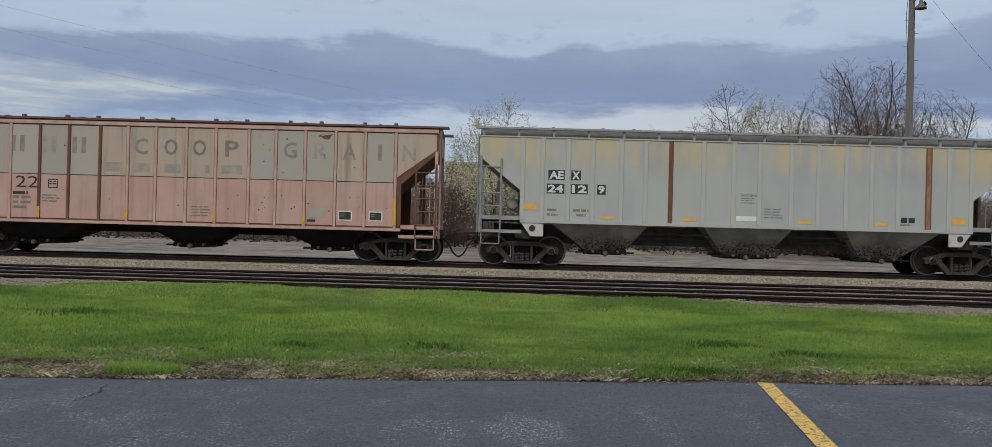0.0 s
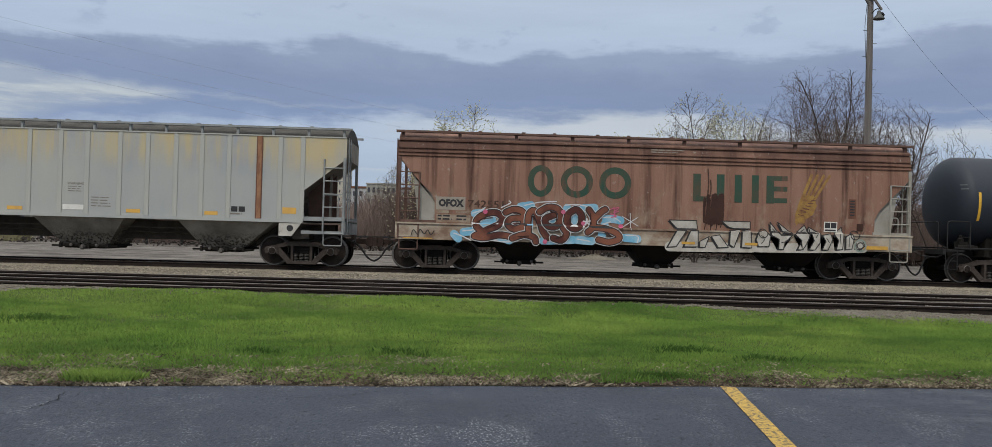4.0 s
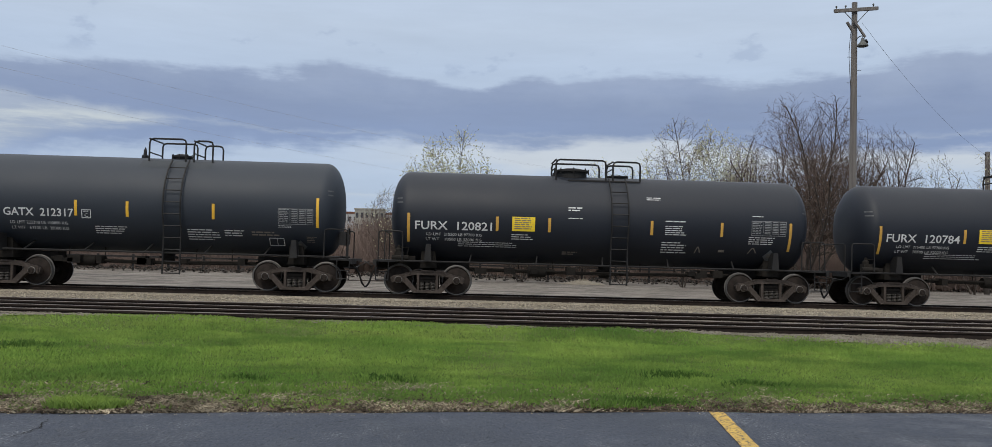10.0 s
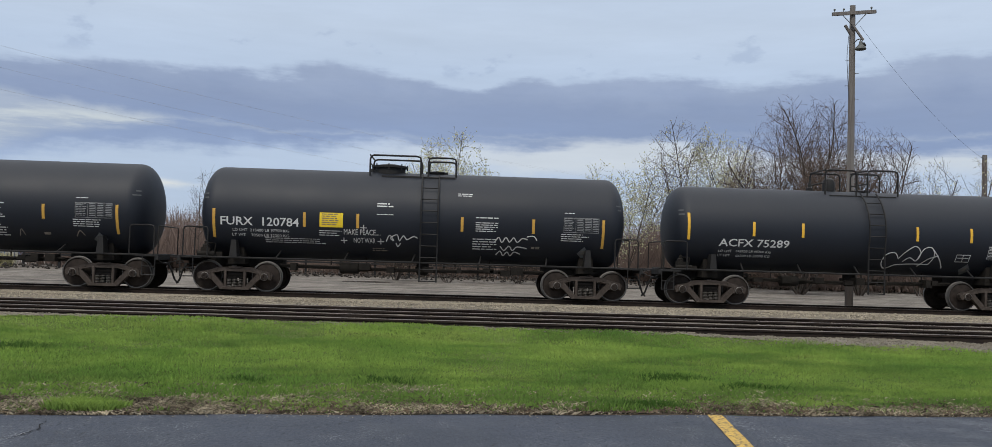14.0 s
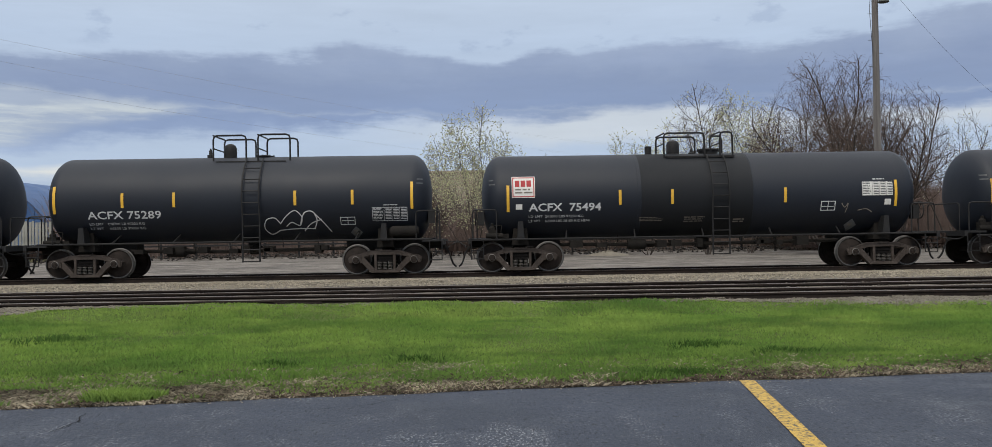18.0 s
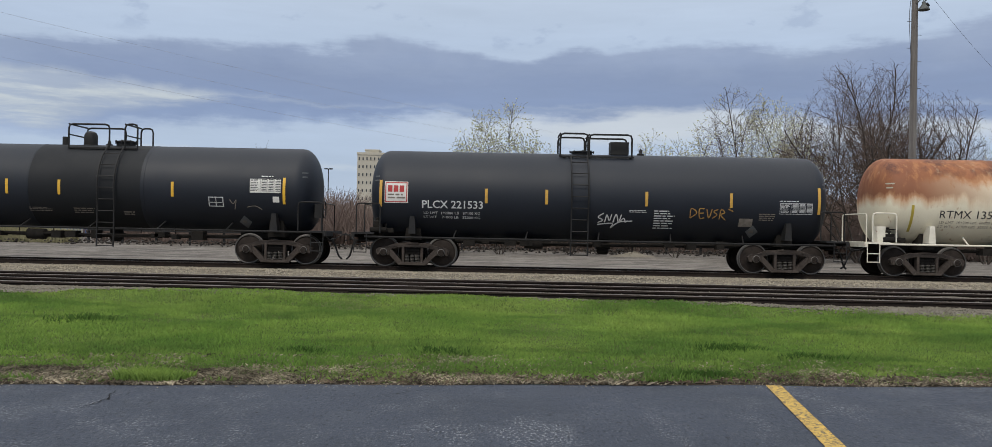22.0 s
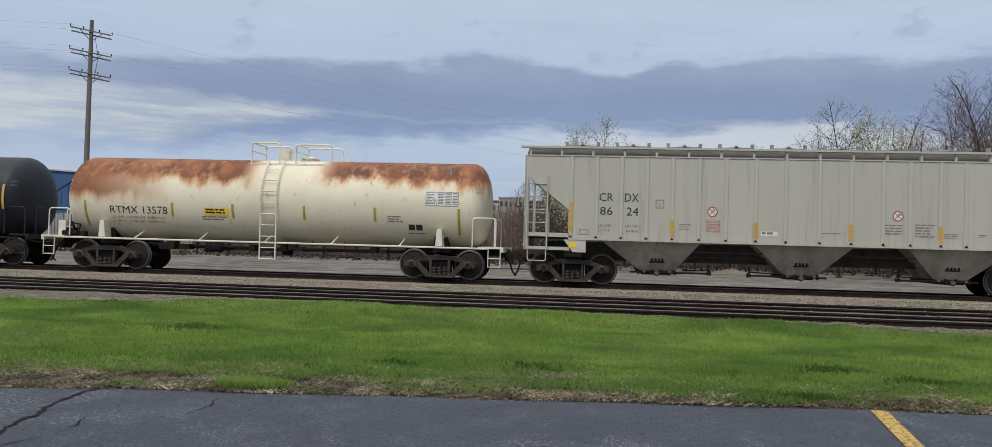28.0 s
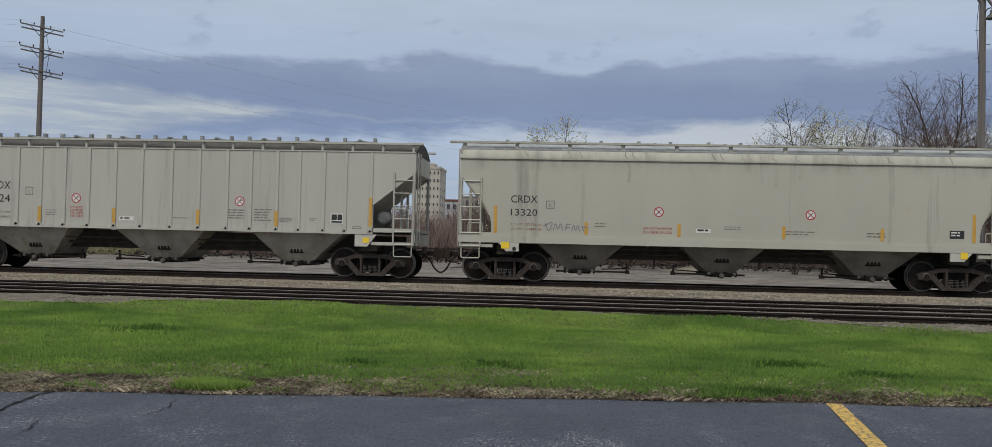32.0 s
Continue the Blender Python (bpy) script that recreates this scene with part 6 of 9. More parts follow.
    letters = [[[(-5.31, 1.18), (-5.56, 1.37), (-5.54, 1.59), (-5.30, 1.76), (-4.97, 1.81), (-4.77, 1.65), (-4.90, 1.42), (-5.26, 1.26), (-5.62, 1.07)], [(-5.62, 1.07), (-5.31, 1.03), (-4.87, 1.13), (-4.51, 1.09)]],
               [[(-4.67, 1.83), (-4.41, 1.93), (-4.15, 1.86), (-4.11, 1.61), (-4.15, 1.33)], [(-4.18, 1.67), (-4.51, 1.63), (-4.60, 1.46), (-4.41, 1.32), (-4.15, 1.41)]],
               [[(-4.45, 1.04), (-4.09, 1.16), (-3.79, 1.08), (-3.73, 0.95)], [(-3.96, 1.22), (-3.97, 1.74), (-3.79, 1.91), (-3.63, 1.62), (-3.53, 1.30), (-3.37, 1.08)]],
               [[(-3.63, 1.87), (-3.37, 2.02), (-3.07, 1.98), (-2.96, 1.71), (-3.11, 1.44), (-3.37, 1.45), (-3.45, 1.66), (-3.20, 1.78)], [(-3.20, 1.08), (-2.94, 1.02), (-2.79, 1.22), (-2.90, 1.40)]],
               [[(-2.55, 1.97), (-2.75, 1.81), (-2.77, 1.55), (-2.58, 1.38), (-2.37, 1.47), (-2.31, 1.76), (-2.45, 1.95), (-2.55, 1.97)]],
               [[(-2.11, 1.98), (-1.96, 1.74), (-1.98, 1.45), (-2.14, 1.29)], [(-1.96, 1.67), (-1.72, 1.93), (-1.60, 2.00)], [(-2.00, 1.44), (-1.60, 1.41), (-1.24, 1.27), (-1.18, 1.10), (-1.47, 1.00), (-1.80, 1.06)]]]
    for k, shape in enumerate(letters):
        o = .010 + k * .008
        flat.strokes("spray_outline", shape, .265, SPRAY_WHITE, o, "white spray outline")
        flat.strokes("spray_shadow", shape, .228, SPRAY_BLACK, o + .0025)
        flat.strokes("spray_letter_shape", shape, .168, SPRAY_BROWN, o + .005, "brown sprayed letter shape")
    flat.each("spray_highlight", [[(-5.62, 1.43), (-5.39, 1.60), (-5.07, 1.65)],
                                        [(-5.26, 1.37), (-4.94, 1.51)],
                                        [(-4.48, 1.82), (-4.25, 1.80)],
                                        [(-4.41, 1.47), (-4.25, 1.50)],
                                        [(-3.89, 1.55), (-3.83, 1.74), (-3.66, 1.42)],
                                        [(-3.30, 1.89), (-3.12, 1.86), (-3.11, 1.64)],
                                        [(-2.66, 1.78), (-2.68, 1.55)],
                                        [(-2.42, 1.79), (-2.42, 1.56)],
                                        [(-2.06, 1.87), (-2.03, 1.54)],
                                        [(-1.60, 1.29), (-1.36, 1.17)],
                                        [(-3.11, 1.08), (-2.90, 1.16)],
                                        [(-4.28, 1.09), (-3.96, 1.12)]], .035, SPRAY_DARK, .062)
    for x, z in ((-5.30, 1.83), (-2.90, 1.89), (-2.27, 1.56), (-3.45, 0.96), (-1.11, 1.50)):
        flat.disc("spray_dot", x, z, .07, SPRAY_PINK, .066)
    flat.strokes("spray_tag", [[(-1.47, 2.01), (-1.18, 2.07), (-1.34, 1.92), (-1.18, 1.96)],[(-1.44, 1.88), (-1.24, 1.81), (-1.41, 1.77)],[(-1.33, 2.08), (-1.29, 1.79)]], .028, SPRAY_PINK, .020)
    flat.strokes("spray_star", [[(-1.05, 1.80), (-0.56, 1.52)],[(-0.82, 1.90), (-0.79, 1.39)],[(-0.59, 1.78), (-1.05, 1.47)]], .024, SPRAY_WHITE, .010)
    star = (-2.16, 1.60)
    flat.strokes("spray_star", [[star, (star[0] + .10 * math.cos(k * 1.257 + .4), star[1] + .10 * math.sin(k * 1.257 + .4))] for k in range(5)], .05, SPRAY_WHITE, .068)
    # second picture: worn silver blocks with black edges
    flat.each("spray_background", [[(0.41, 0.92), (1.64, 0.93), (2.99, 0.95)],[(3.12, 0.96), (4.54, 0.98), (6.48, 1.03)]], .30, SPRAY_SILVER, .003, "worn pale overspray")
    for shape in [[(0.40, 1.74), (1.26, 1.74), (1.29, 1.48), (0.67, 1.48), (0.59, 1.54)],
                 [(0.64, 1.43), (0.93, 1.43), (0.62, 0.92), (0.35, 0.90)],
                 [(1.06, 1.42), (1.29, 1.43), (1.30, 0.93), (0.85, 0.92)],
                 [(1.35, 1.10), (1.64, 1.26), (1.52, 0.92), (1.35, 0.92)],
                 [(1.71, 1.27), (1.96, 1.32), (2.25, 0.94), (1.93, 0.92)],
                 [(2.04, 1.75), (2.94, 1.75), (2.94, 1.53), (2.42, 1.53), (2.25, 1.58)],
                 [(2.30, 1.46), (2.61, 1.48), (2.42, 0.94), (2.28, 1.03)],
                 [(2.68, 1.47), (2.94, 1.48), (2.98, 0.94), (2.66, 0.95)],
                 [(3.11, 1.21), (3.19, 1.44), (3.41, 1.48), (3.56, 1.32), (3.51, 1.00), (3.19, 0.99)],
                 [(3.56, 1.75), (3.90, 1.36), (4.25, 1.37), (4.01, 1.14), (3.97, 0.92), (3.82, 0.92), (3.83, 1.23), (3.59, 1.35)],
                 [(3.80, 1.76), (4.25, 1.42), (3.99, 1.43)],
                 [(4.33, 1.40), (4.64, 1.69), (4.81, 1.38), (4.68, 1.09), (4.58, 0.93), (4.41, 0.92), (4.54, 1.21)],
                 [(4.77, 1.64), (5.13, 1.45), (5.12, 1.16), (4.96, 0.93), (4.77, 0.93), (4.93, 1.22)],
                 [(5.19, 1.39), (5.44, 1.45), (5.51, 1.27), (5.37, 0.94), (5.19, 0.94), (5.30, 1.20)],
                 [(5.56, 1.43), (5.81, 1.66), (5.86, 1.41), (5.83, 0.97), (5.63, 0.95), (5.70, 1.24)],
                 [(5.93, 1.37), (6.12, 1.48), (6.19, 1.32), (6.12, 0.99), (5.93, 0.97)],
                 [(6.25, 1.25), (6.44, 1.26), (6.53, 1.10), (6.41, 0.97), (6.25, 1.00)]]:
        flat.patch("spray_shadow", [(x - .05, z - .03) for x, z in shape], SPRAY_BLACK, .007)
        flat.patch("spray_letter_shape", shape, SPRAY_SILVER, .011, "silver sprayed letter shape")
        flat.strokes("spray_outline", [[p, q] for p, q in zip(shape, shape[1:] + shape[:1])], .028, SPRAY_BLACK, .014, "black spray outline")
    flat.each("spray_line", [[(3.25, 1.34), (3.38, 1.25), (3.28, 1.09)],[(3.64, 1.55), (3.83, 1.41)],[(4.48, 1.44), (4.64, 1.57)],[(3.90, 1.13), (4.15, 1.20)],[(4.99, 1.32), (5.06, 1.45)],[(5.32, 1.30), (5.41, 1.17)],[(6.03, 1.34), (6.03, 1.06)],[(5.74, 1.47), (5.77, 1.15)]], .022, SPRAY_BLACK, .016)
    for x, z, r in ((3.33, 1.40, .15), (6.22, 1.42, .15)):
        flat.ring("spray_curl", x, z, r, .025, SPRAY_BLACK, .018)
    flat.ring("spray_curl", 6.38, 1.10, .20, .05, CURL_GREEN, .018), flat.ring("spray_curl", 6.38, 1.10, .11, .03, SPRAY_BLACK, .018)
    flat.rect("reflector_strip", .78, 1.20, 1.00, 1.08, ORANGE_TAPE, .017), flat.rect("reflector_strip", 2.75, 3.15, 1.02, 1.10, ORANGE_TAPE, .017)
    flat.strokes("spray_tag", [[(-7.55, 1.05), (-7.48, 1.22), (-7.35, 1.08), (-7.28, 1.24), (-7.15, 1.10), (-7.05, 1.22), (-6.95, 1.08), (-6.85, 1.20)]], .03, SPRAY_BLACK, .010)
    flat.rect("reflector_strip", 6.35, 7.25, .99, 1.10, ORANGE_TAPE, .010), flat.rect("reflector_strip", -7.80, -6.9, .955, .985, ORANGE_TAPE, .010)
    return car


# 11: light grey ribbed hopper
def grey_car():
    car = car_root("covered_hopper_car", "light grey ribbed hopper car with orange reflector strips", "hopper car", 146.27)
    half, cutx, cut1, cut2, low, top = 8.27, 6.96, 3.30, 2.28, 1.45, 3.95
    ribs = [-6.88, -6.11, -5.36, -4.60, -3.83, -3.04, -2.24, -1.37, -.50, .47, 1.37, 2.28, 3.04, 3.89, 4.60, 5.38, 6.07, 6.88]
    ribbed_side(car, half, cutx, cut1, cut2, low, top, GREY_HOPPER, ribs, None, (), .030, .115, None, (.03, .024))
    for x in ribs:
        bm = fresh()
        prism(bm, [(x - .05, low - .02), (x + .05, low - .02), (x, low + .05)], -1.575, -1.50)
        part("rib_foot", finish(bm), GRIME, car)
    roof(car, half, top, 4.32, ROOF_DARK, y=1.44)
    roof_walk(car, half, 3.95, 4.23, .97, GREY_HOPPER, -1.42, .2, .16, .07)
    hatches(car, [-6.6, -5.0, -3.4, -1.8, -.2, 1.4, 3.0, 4.6, 6.2], 4.23, ROOF_GREY, .26)
    hopper_ends(car, half, cutx, cut1, cut2, low, top, GREY_HOPPER, GREY_HOPPER, 3.3, reach=(.36, .645))
    underframe(car, -6.80, 6.82, .74, 1.32, UNDER)
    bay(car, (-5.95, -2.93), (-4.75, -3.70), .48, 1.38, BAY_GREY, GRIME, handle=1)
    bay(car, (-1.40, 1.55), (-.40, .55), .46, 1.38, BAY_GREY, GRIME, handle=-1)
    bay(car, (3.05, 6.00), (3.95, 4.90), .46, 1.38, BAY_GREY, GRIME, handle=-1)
    for c in (-4.22, .08, 4.43):
        bm = fresh()
        prism(bm, [(c - .22, .72), (c - .25, .81), (c - .22, .90), (c + .22, .90), (c + .25, .81), (c + .22, .72)], -1.02, -.92)
        for x in (c - .16, c - .05, c + .05, c + .16):
            box(bm, x - .03, x + .03, -1.07, -1.00, .74, .88)
        part("vibrator_bracket", finish(bm), GRIME, car)
    air_drum(car, 7.15, 1.90, PLATE_PALE)
    for sx in (-1, 1):
        jack_plate(car, sx * 6.75, .98, 1.36, PLATE_PALE, sx)
    s = Side(car, lambda z: 1.50)
    s.rect("yellow_mark", -6.92, -6.70, 1.12, 1.28, YELLOW_SIGN, .046), s.rect("yellow_mark", 6.66, 6.86, 1.10, 1.26, YELLOW_SIGN, .046)
    s.text("CR", -6.03, 2.56, .42, .25, BLACK, .006), s.text("DX", -5.26, 2.56, .42, .25, BLACK, .006)
    s.text("86", -6.00, 2.14, .38, .25, BLACK, .006), s.text("24", -5.20, 2.14, .36, .25, BLACK, .006)
    s.text("LD LMT", -6.05, 1.78, .40, .075, FADED, .006), s.text("203100", -5.25, 1.78, .42, .075, FADED, .006)
    s.text("LT WT", -6.05, 1.63, .36, .075, FADED, .006), s.text("69900", -5.20, 1.63, .36, .075, FADED, .006)
    s.frame_rect("plate_mark", -4.33, -4.08, 2.38, 2.64, .02, FADED, .006)
    s.text("C", -4.25, 2.43, .09, .11, FADED, .007)
    for x, z in ((-2.64, 2.31), (2.70, 2.31)):
        s.disc("warning_sign", x, z, .125, SIGN_WHITE, .005)
        s.ring("warning_ring", x, z, .155, .03, RED, .007)
        s.strokes("warning_bar", [[(x - .10, z + .10), (x + .10, z - .10)]], .022, RED, .008), s.strokes("warning_hammer", [[(x - .07, z - .07), (x + .06, z + .06)], [(x + .02, z + .085), (x + .085, z + .02)]], .022, BLACK, .009)
    for k, w in enumerate(("DO NOT", "HAMMER", "ON SIDE", "OF CAR")):
        s.text(w, -2.82, 1.98 - k * .095, .42, .07, RED, .006)
    s.bars(2.32, 2.85, 1.72, 2.05, 4, FADED, 31, .006, .4), s.bars(3.18, 3.75, 1.66, 2.08, 5, FADED, 32, .006, .4), s.bars(4.0, 4.45, 1.65, 1.82, 3, FADED, 33, .006, .4)
    s.bars(-3.62, -3.2, 1.70, 1.92, 3, FADED, 34, .006, .25), s.bars(.55, 1.2, 1.72, 1.76, 1, FADED, 35, .006), s.bars(4.95, 5.2, 1.72, 1.82, 2, FADED, 36, .006, .4)
    s.rect("notice", -1.22, -.72, 1.63, 1.76, SIGN_WHITE, .005), s.bars(-1.18, -.78, 1.65, 1.74, 1, FADED, 37, .007, .7)
    s.rect("notice", 5.62, 6.02, 1.68, 1.99, SIGN_WHITE, .005), s.rect("notice", 5.65, 5.82, 1.78, 1.96, BLACK, .007), s.rect("notice", 5.84, 5.99, 1.78, 1.96, BLACK, .007), s.rect("notice", 5.65, 5.99, 1.70, 1.75, BLACK, .007)
    s.frame_rect("notice", 6.32, 6.6, 1.52, 1.60, .02, FADED, .006), s.frame_rect("notice", -6.62, -6.35, 1.52, 1.68, .02, FADED, .006)
    for x in (-6.88, 6.88):
        s.rect("reflector_strip", x - .05, x + .05, 1.60, 2.50, ORANGE_TAPE, .036)
    for x in (-3.83, -1.37, 1.37, 3.89):
        s.rect("reflector_strip", x - .055, x + .055, 1.55, 2.02, ORANGE_TAPE, .036)
    return car


# 12: pale smooth-sided hopper
def smooth_car():
    car = car_root("covered_hopper_car", "pale grey smooth-sided hopper car with dark drip streaks", "hopper car", 164.2)
    half, low, top = 8.27, 1.40, 4.10

    def bulge(z):
        return 1.50 - .09 * max(0, (z - 3.80) / .3) ** 2 - .02 * ((z - 2.6) / 1.2) ** 2
    left = [(-8.27, 3.27), (-7.83, 2.76), (-7.52, 2.38), (-7.33, 2.02), (-7.27, 1.75), (-7.27, 1.40)]
    poly = [(-8.27, top)] + left + [(-x, z) for x, z in left[::-1]] + [(8.27, top)]
    for sgn in (-1, 1):
        bm = fresh()
        bm.faces.new([bm.verts.new((x, 0, z)) for x, z in poly])
        for z in [1.5 + .2 * k for k in range(12)] + [3.85, 3.95, 4.03]:
            bmesh.ops.bisect_plane(bm, geom=bm.verts[:] + bm.edges[:] + bm.faces[:], plane_co=(0, 0, z), plane_no=(0, 0, 1))
        ext = bmesh.ops.extrude_face_region(bm, geom=bm.faces[:])
        inner = {v for v in ext["geom"] if isinstance(v, bmesh.types.BMVert)}
        for v in bm.verts:
            v.co.y = sgn * (bulge(v.co.z) - (.04 if v in inner else 0))
        part("side_sheet", finish(bm), GREY_HOPPER_B, car)
        bm = fresh()
        box(bm, -half, half, *sorted((sgn * 1.47, sgn * 1.53)), 3.78, 3.83)
        part("ledge", finish(bm), GREY_HOPPER_B, car)
        bm = fresh()
        box(bm, -half - .02, half + .02, *sorted((sgn * 1.42, sgn * 1.55)), 1.20, 1.41)
        part("side_sill", finish(bm), GREY_HOPPER_B, car)
        for sx in (-1, 1):
            bm = fresh()
            a = [bm.verts.new((-sx * (x + .02), sgn * 1.44, z)) for x, z in left]
            b = [bm.verts.new((-sx * (x + .02), sgn * .55, z + .03)) for x, z in left]
            for i in range(len(left) - 1):
                bm.faces.new((a[i], a[i + 1], b[i + 1], b[i]))
            bmesh.ops.solidify(bm, geom=bm.faces[:], thickness=.02)
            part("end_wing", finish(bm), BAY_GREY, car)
    roof(car, half, top, 4.42, ROOF_GREY, y=1.40)
    roof_walk(car, half, 4.08, 4.34, 1.60, GREY_HOPPER_B, -1.30, .35, .18, .11)
    hatches(car, [-6.4, -4.4, -2.2, 0, 2.2, 4.4, 6.4], 4.26, ROOF_GREY, .24)
    hopper_ends(car, half, 7.27, 3.2, 1.90, 1.40, top, GREY_HOPPER_B, BAY_GREY, 3.2, sill=.35, reach=(.645, .645))
    underframe(car, -6.85, 6.80, .76, 1.18, UNDER)
    bay(car, (-5.85, -3.20), (-4.95, -4.10), .42, 1.20, BAY_SOILED, GRIME, handle=1)
    bay(car, (-1.45, 1.05), (-.60, .25), .42, 1.20, BAY_SOILED, GRIME, handle=-1)
    bay(car, (3.00, 5.60), (3.90, 4.75), .42, 1.20, BAY_SOILED, GRIME, handle=-1)
    for c in (-4.52, -.18, 4.33):
        bm = fresh()
        prism(bm, [(c - .22, .74), (c - .25, .82), (c - .22, .90), (c + .22, .90), (c + .25, .82), (c + .22, .74)], -1.10, -1.0)
        for x in (c - .16, c - .05, c + .05, c + .16):
            box(bm, x - .03, x + .03, -1.15, -1.08, .76, .88)
        part("vibrator_bracket", finish(bm), GRIME, car)
    s = Side(car, bulge, True)
    f = Side(car, lambda z: 1.55)
    for sx in (-1, 1):
        jack_plate(car, sx * 6.75, .94, 1.24, PLATE_PALE, sx)
    f.rect("yellow_mark", -6.95, -6.70, 1.02, 1.22, YELLOW_SIGN, .006), f.disc("plate_hole", -6.55, 1.02, .06, BLACK, .006), f.rect("yellow_mark", 6.70, 6.9, 1.02, 1.22, YELLOW_SIGN, .006)
    # dark runs below the roof's brackets
    rnd = random.Random(12)
    for x, l_ in ((-4.95, .35), (-4.6, 2.0), (-3.2, .6), (-3.0, .4), (-.6, .35), (-.35, .3), (.3, .35), (.5, .28), (1.2, .7), (1.9, .45), (3.6, .4), (4.55, 2.3), (4.62, 1.2), (6.4, .5), (-6.3, .4)):
        s.strokes("grime_run", [[(x, 4.04), (x + rnd.uniform(0, .10), 3.92), (x + rnd.uniform(.05, .14), 3.84)]], .028, GRIME_RUN, .004)
        if l_ > .42:
            s.strokes("grime_run", [[(x + .10, 3.77), (x + .13, 3.77 - l_ * .5), (x + .11, 3.77 - l_)]], .10, GRIME_SOFT, .004)
    s.text("CRDX", -6.68, 2.44, .82, .23, BLACK, .006), s.text("13320", -6.68, 2.04, .82, .21, BLACK, .006)
    s.text("LD LMT  271700 LB", -6.66, 1.74, .92, .07, ORANGE_RIB, .006), s.text("LT WT    64300 LB", -6.66, 1.60, .92, .07, ORANGE_RIB, .006)
    s.frame_rect("plate_mark", -5.60, -5.34, 2.28, 2.52, .02, FADED, .006), s.text("C", -5.51, 2.33, .08, .10, FADED, .007)
    for x in (-2.17, 2.35):
        s.disc("warning_sign", x, 2.24, .12, SIGN_WHITE, .005), s.ring("warning_ring", x, 2.24, .15, .03, RED, .007)
        s.strokes("warning_bar", [[(x - .10, 2.34), (x + .10, 2.14)]], .025, RED, .008), s.strokes("warning_hammer", [[(x - .07, 2.17), (x + .07, 2.31)]], .022, BLACK, .009)
    s.text("DO NOT HAMMER", -2.62, 1.70, .86, .075, RED, .006), s.text("ON SIDE OF CAR", -2.62, 1.58, .86, .075, RED, .006)
    s.strokes("spray_tag", [[(-5.62, 1.82), (-5.50, 1.60), (-5.40, 1.86), (-5.66, 1.74)], [(-5.36, 1.62), (-5.30, 1.82), (-5.22, 1.66), (-5.14, 1.82), (-5.08, 1.62)], [(-4.98, 1.62), (-4.96, 1.80), (-4.84, 1.80)], [(-4.96, 1.70), (-4.86, 1.70)],
                            [(-4.80, 1.60), (-4.74, 1.78), (-4.68, 1.62), (-4.62, 1.78), (-4.56, 1.60)], [(-4.42, 1.60), (-4.48, 1.74), (-4.32, 1.72)]], .024, SPRAY_PURPLE, .007, "dark sprayed tag")
    s.bars(-4.1, -3.7, 1.70, 1.86, 2, FADED, 41, .006, .3), s.bars(-.2, .4, 1.70, 1.84, 2, FADED, 42, .006, .3), s.bars(1.6, 2.5, 1.58, 1.74, 2, FADED, 43, .006, .35), s.bars(4.0, 4.6, 1.56, 1.74, 2, FADED, 44, .006, .4)
    s.rect("notice", -1.05, -.60, 1.63, 1.76, SIGN_WHITE, .005), s.bars(-1.0, -.65, 1.66, 1.74, 1, BLACK, 45, .007, .7)
    s.rect("notice", 6.40, 6.82, 1.62, 1.86, BLACK, .006), s.bars(6.44, 6.78, 1.66, 1.82, 2, SIGN_WHITE, 46, .008, .5)
    for x, z1 in ((-7.15, 2.34), (-4.36, 1.88), (-1.55, 1.88), (1.57, 1.88), (4.45, 1.88), (7.10, 2.34)):
        s.rect("reflector_strip", x - .05, x + .05, 1.50, z1, ORANGE_TAPE, .007)
    return car


pink_car(), grey_yellow_car(), rust_car()


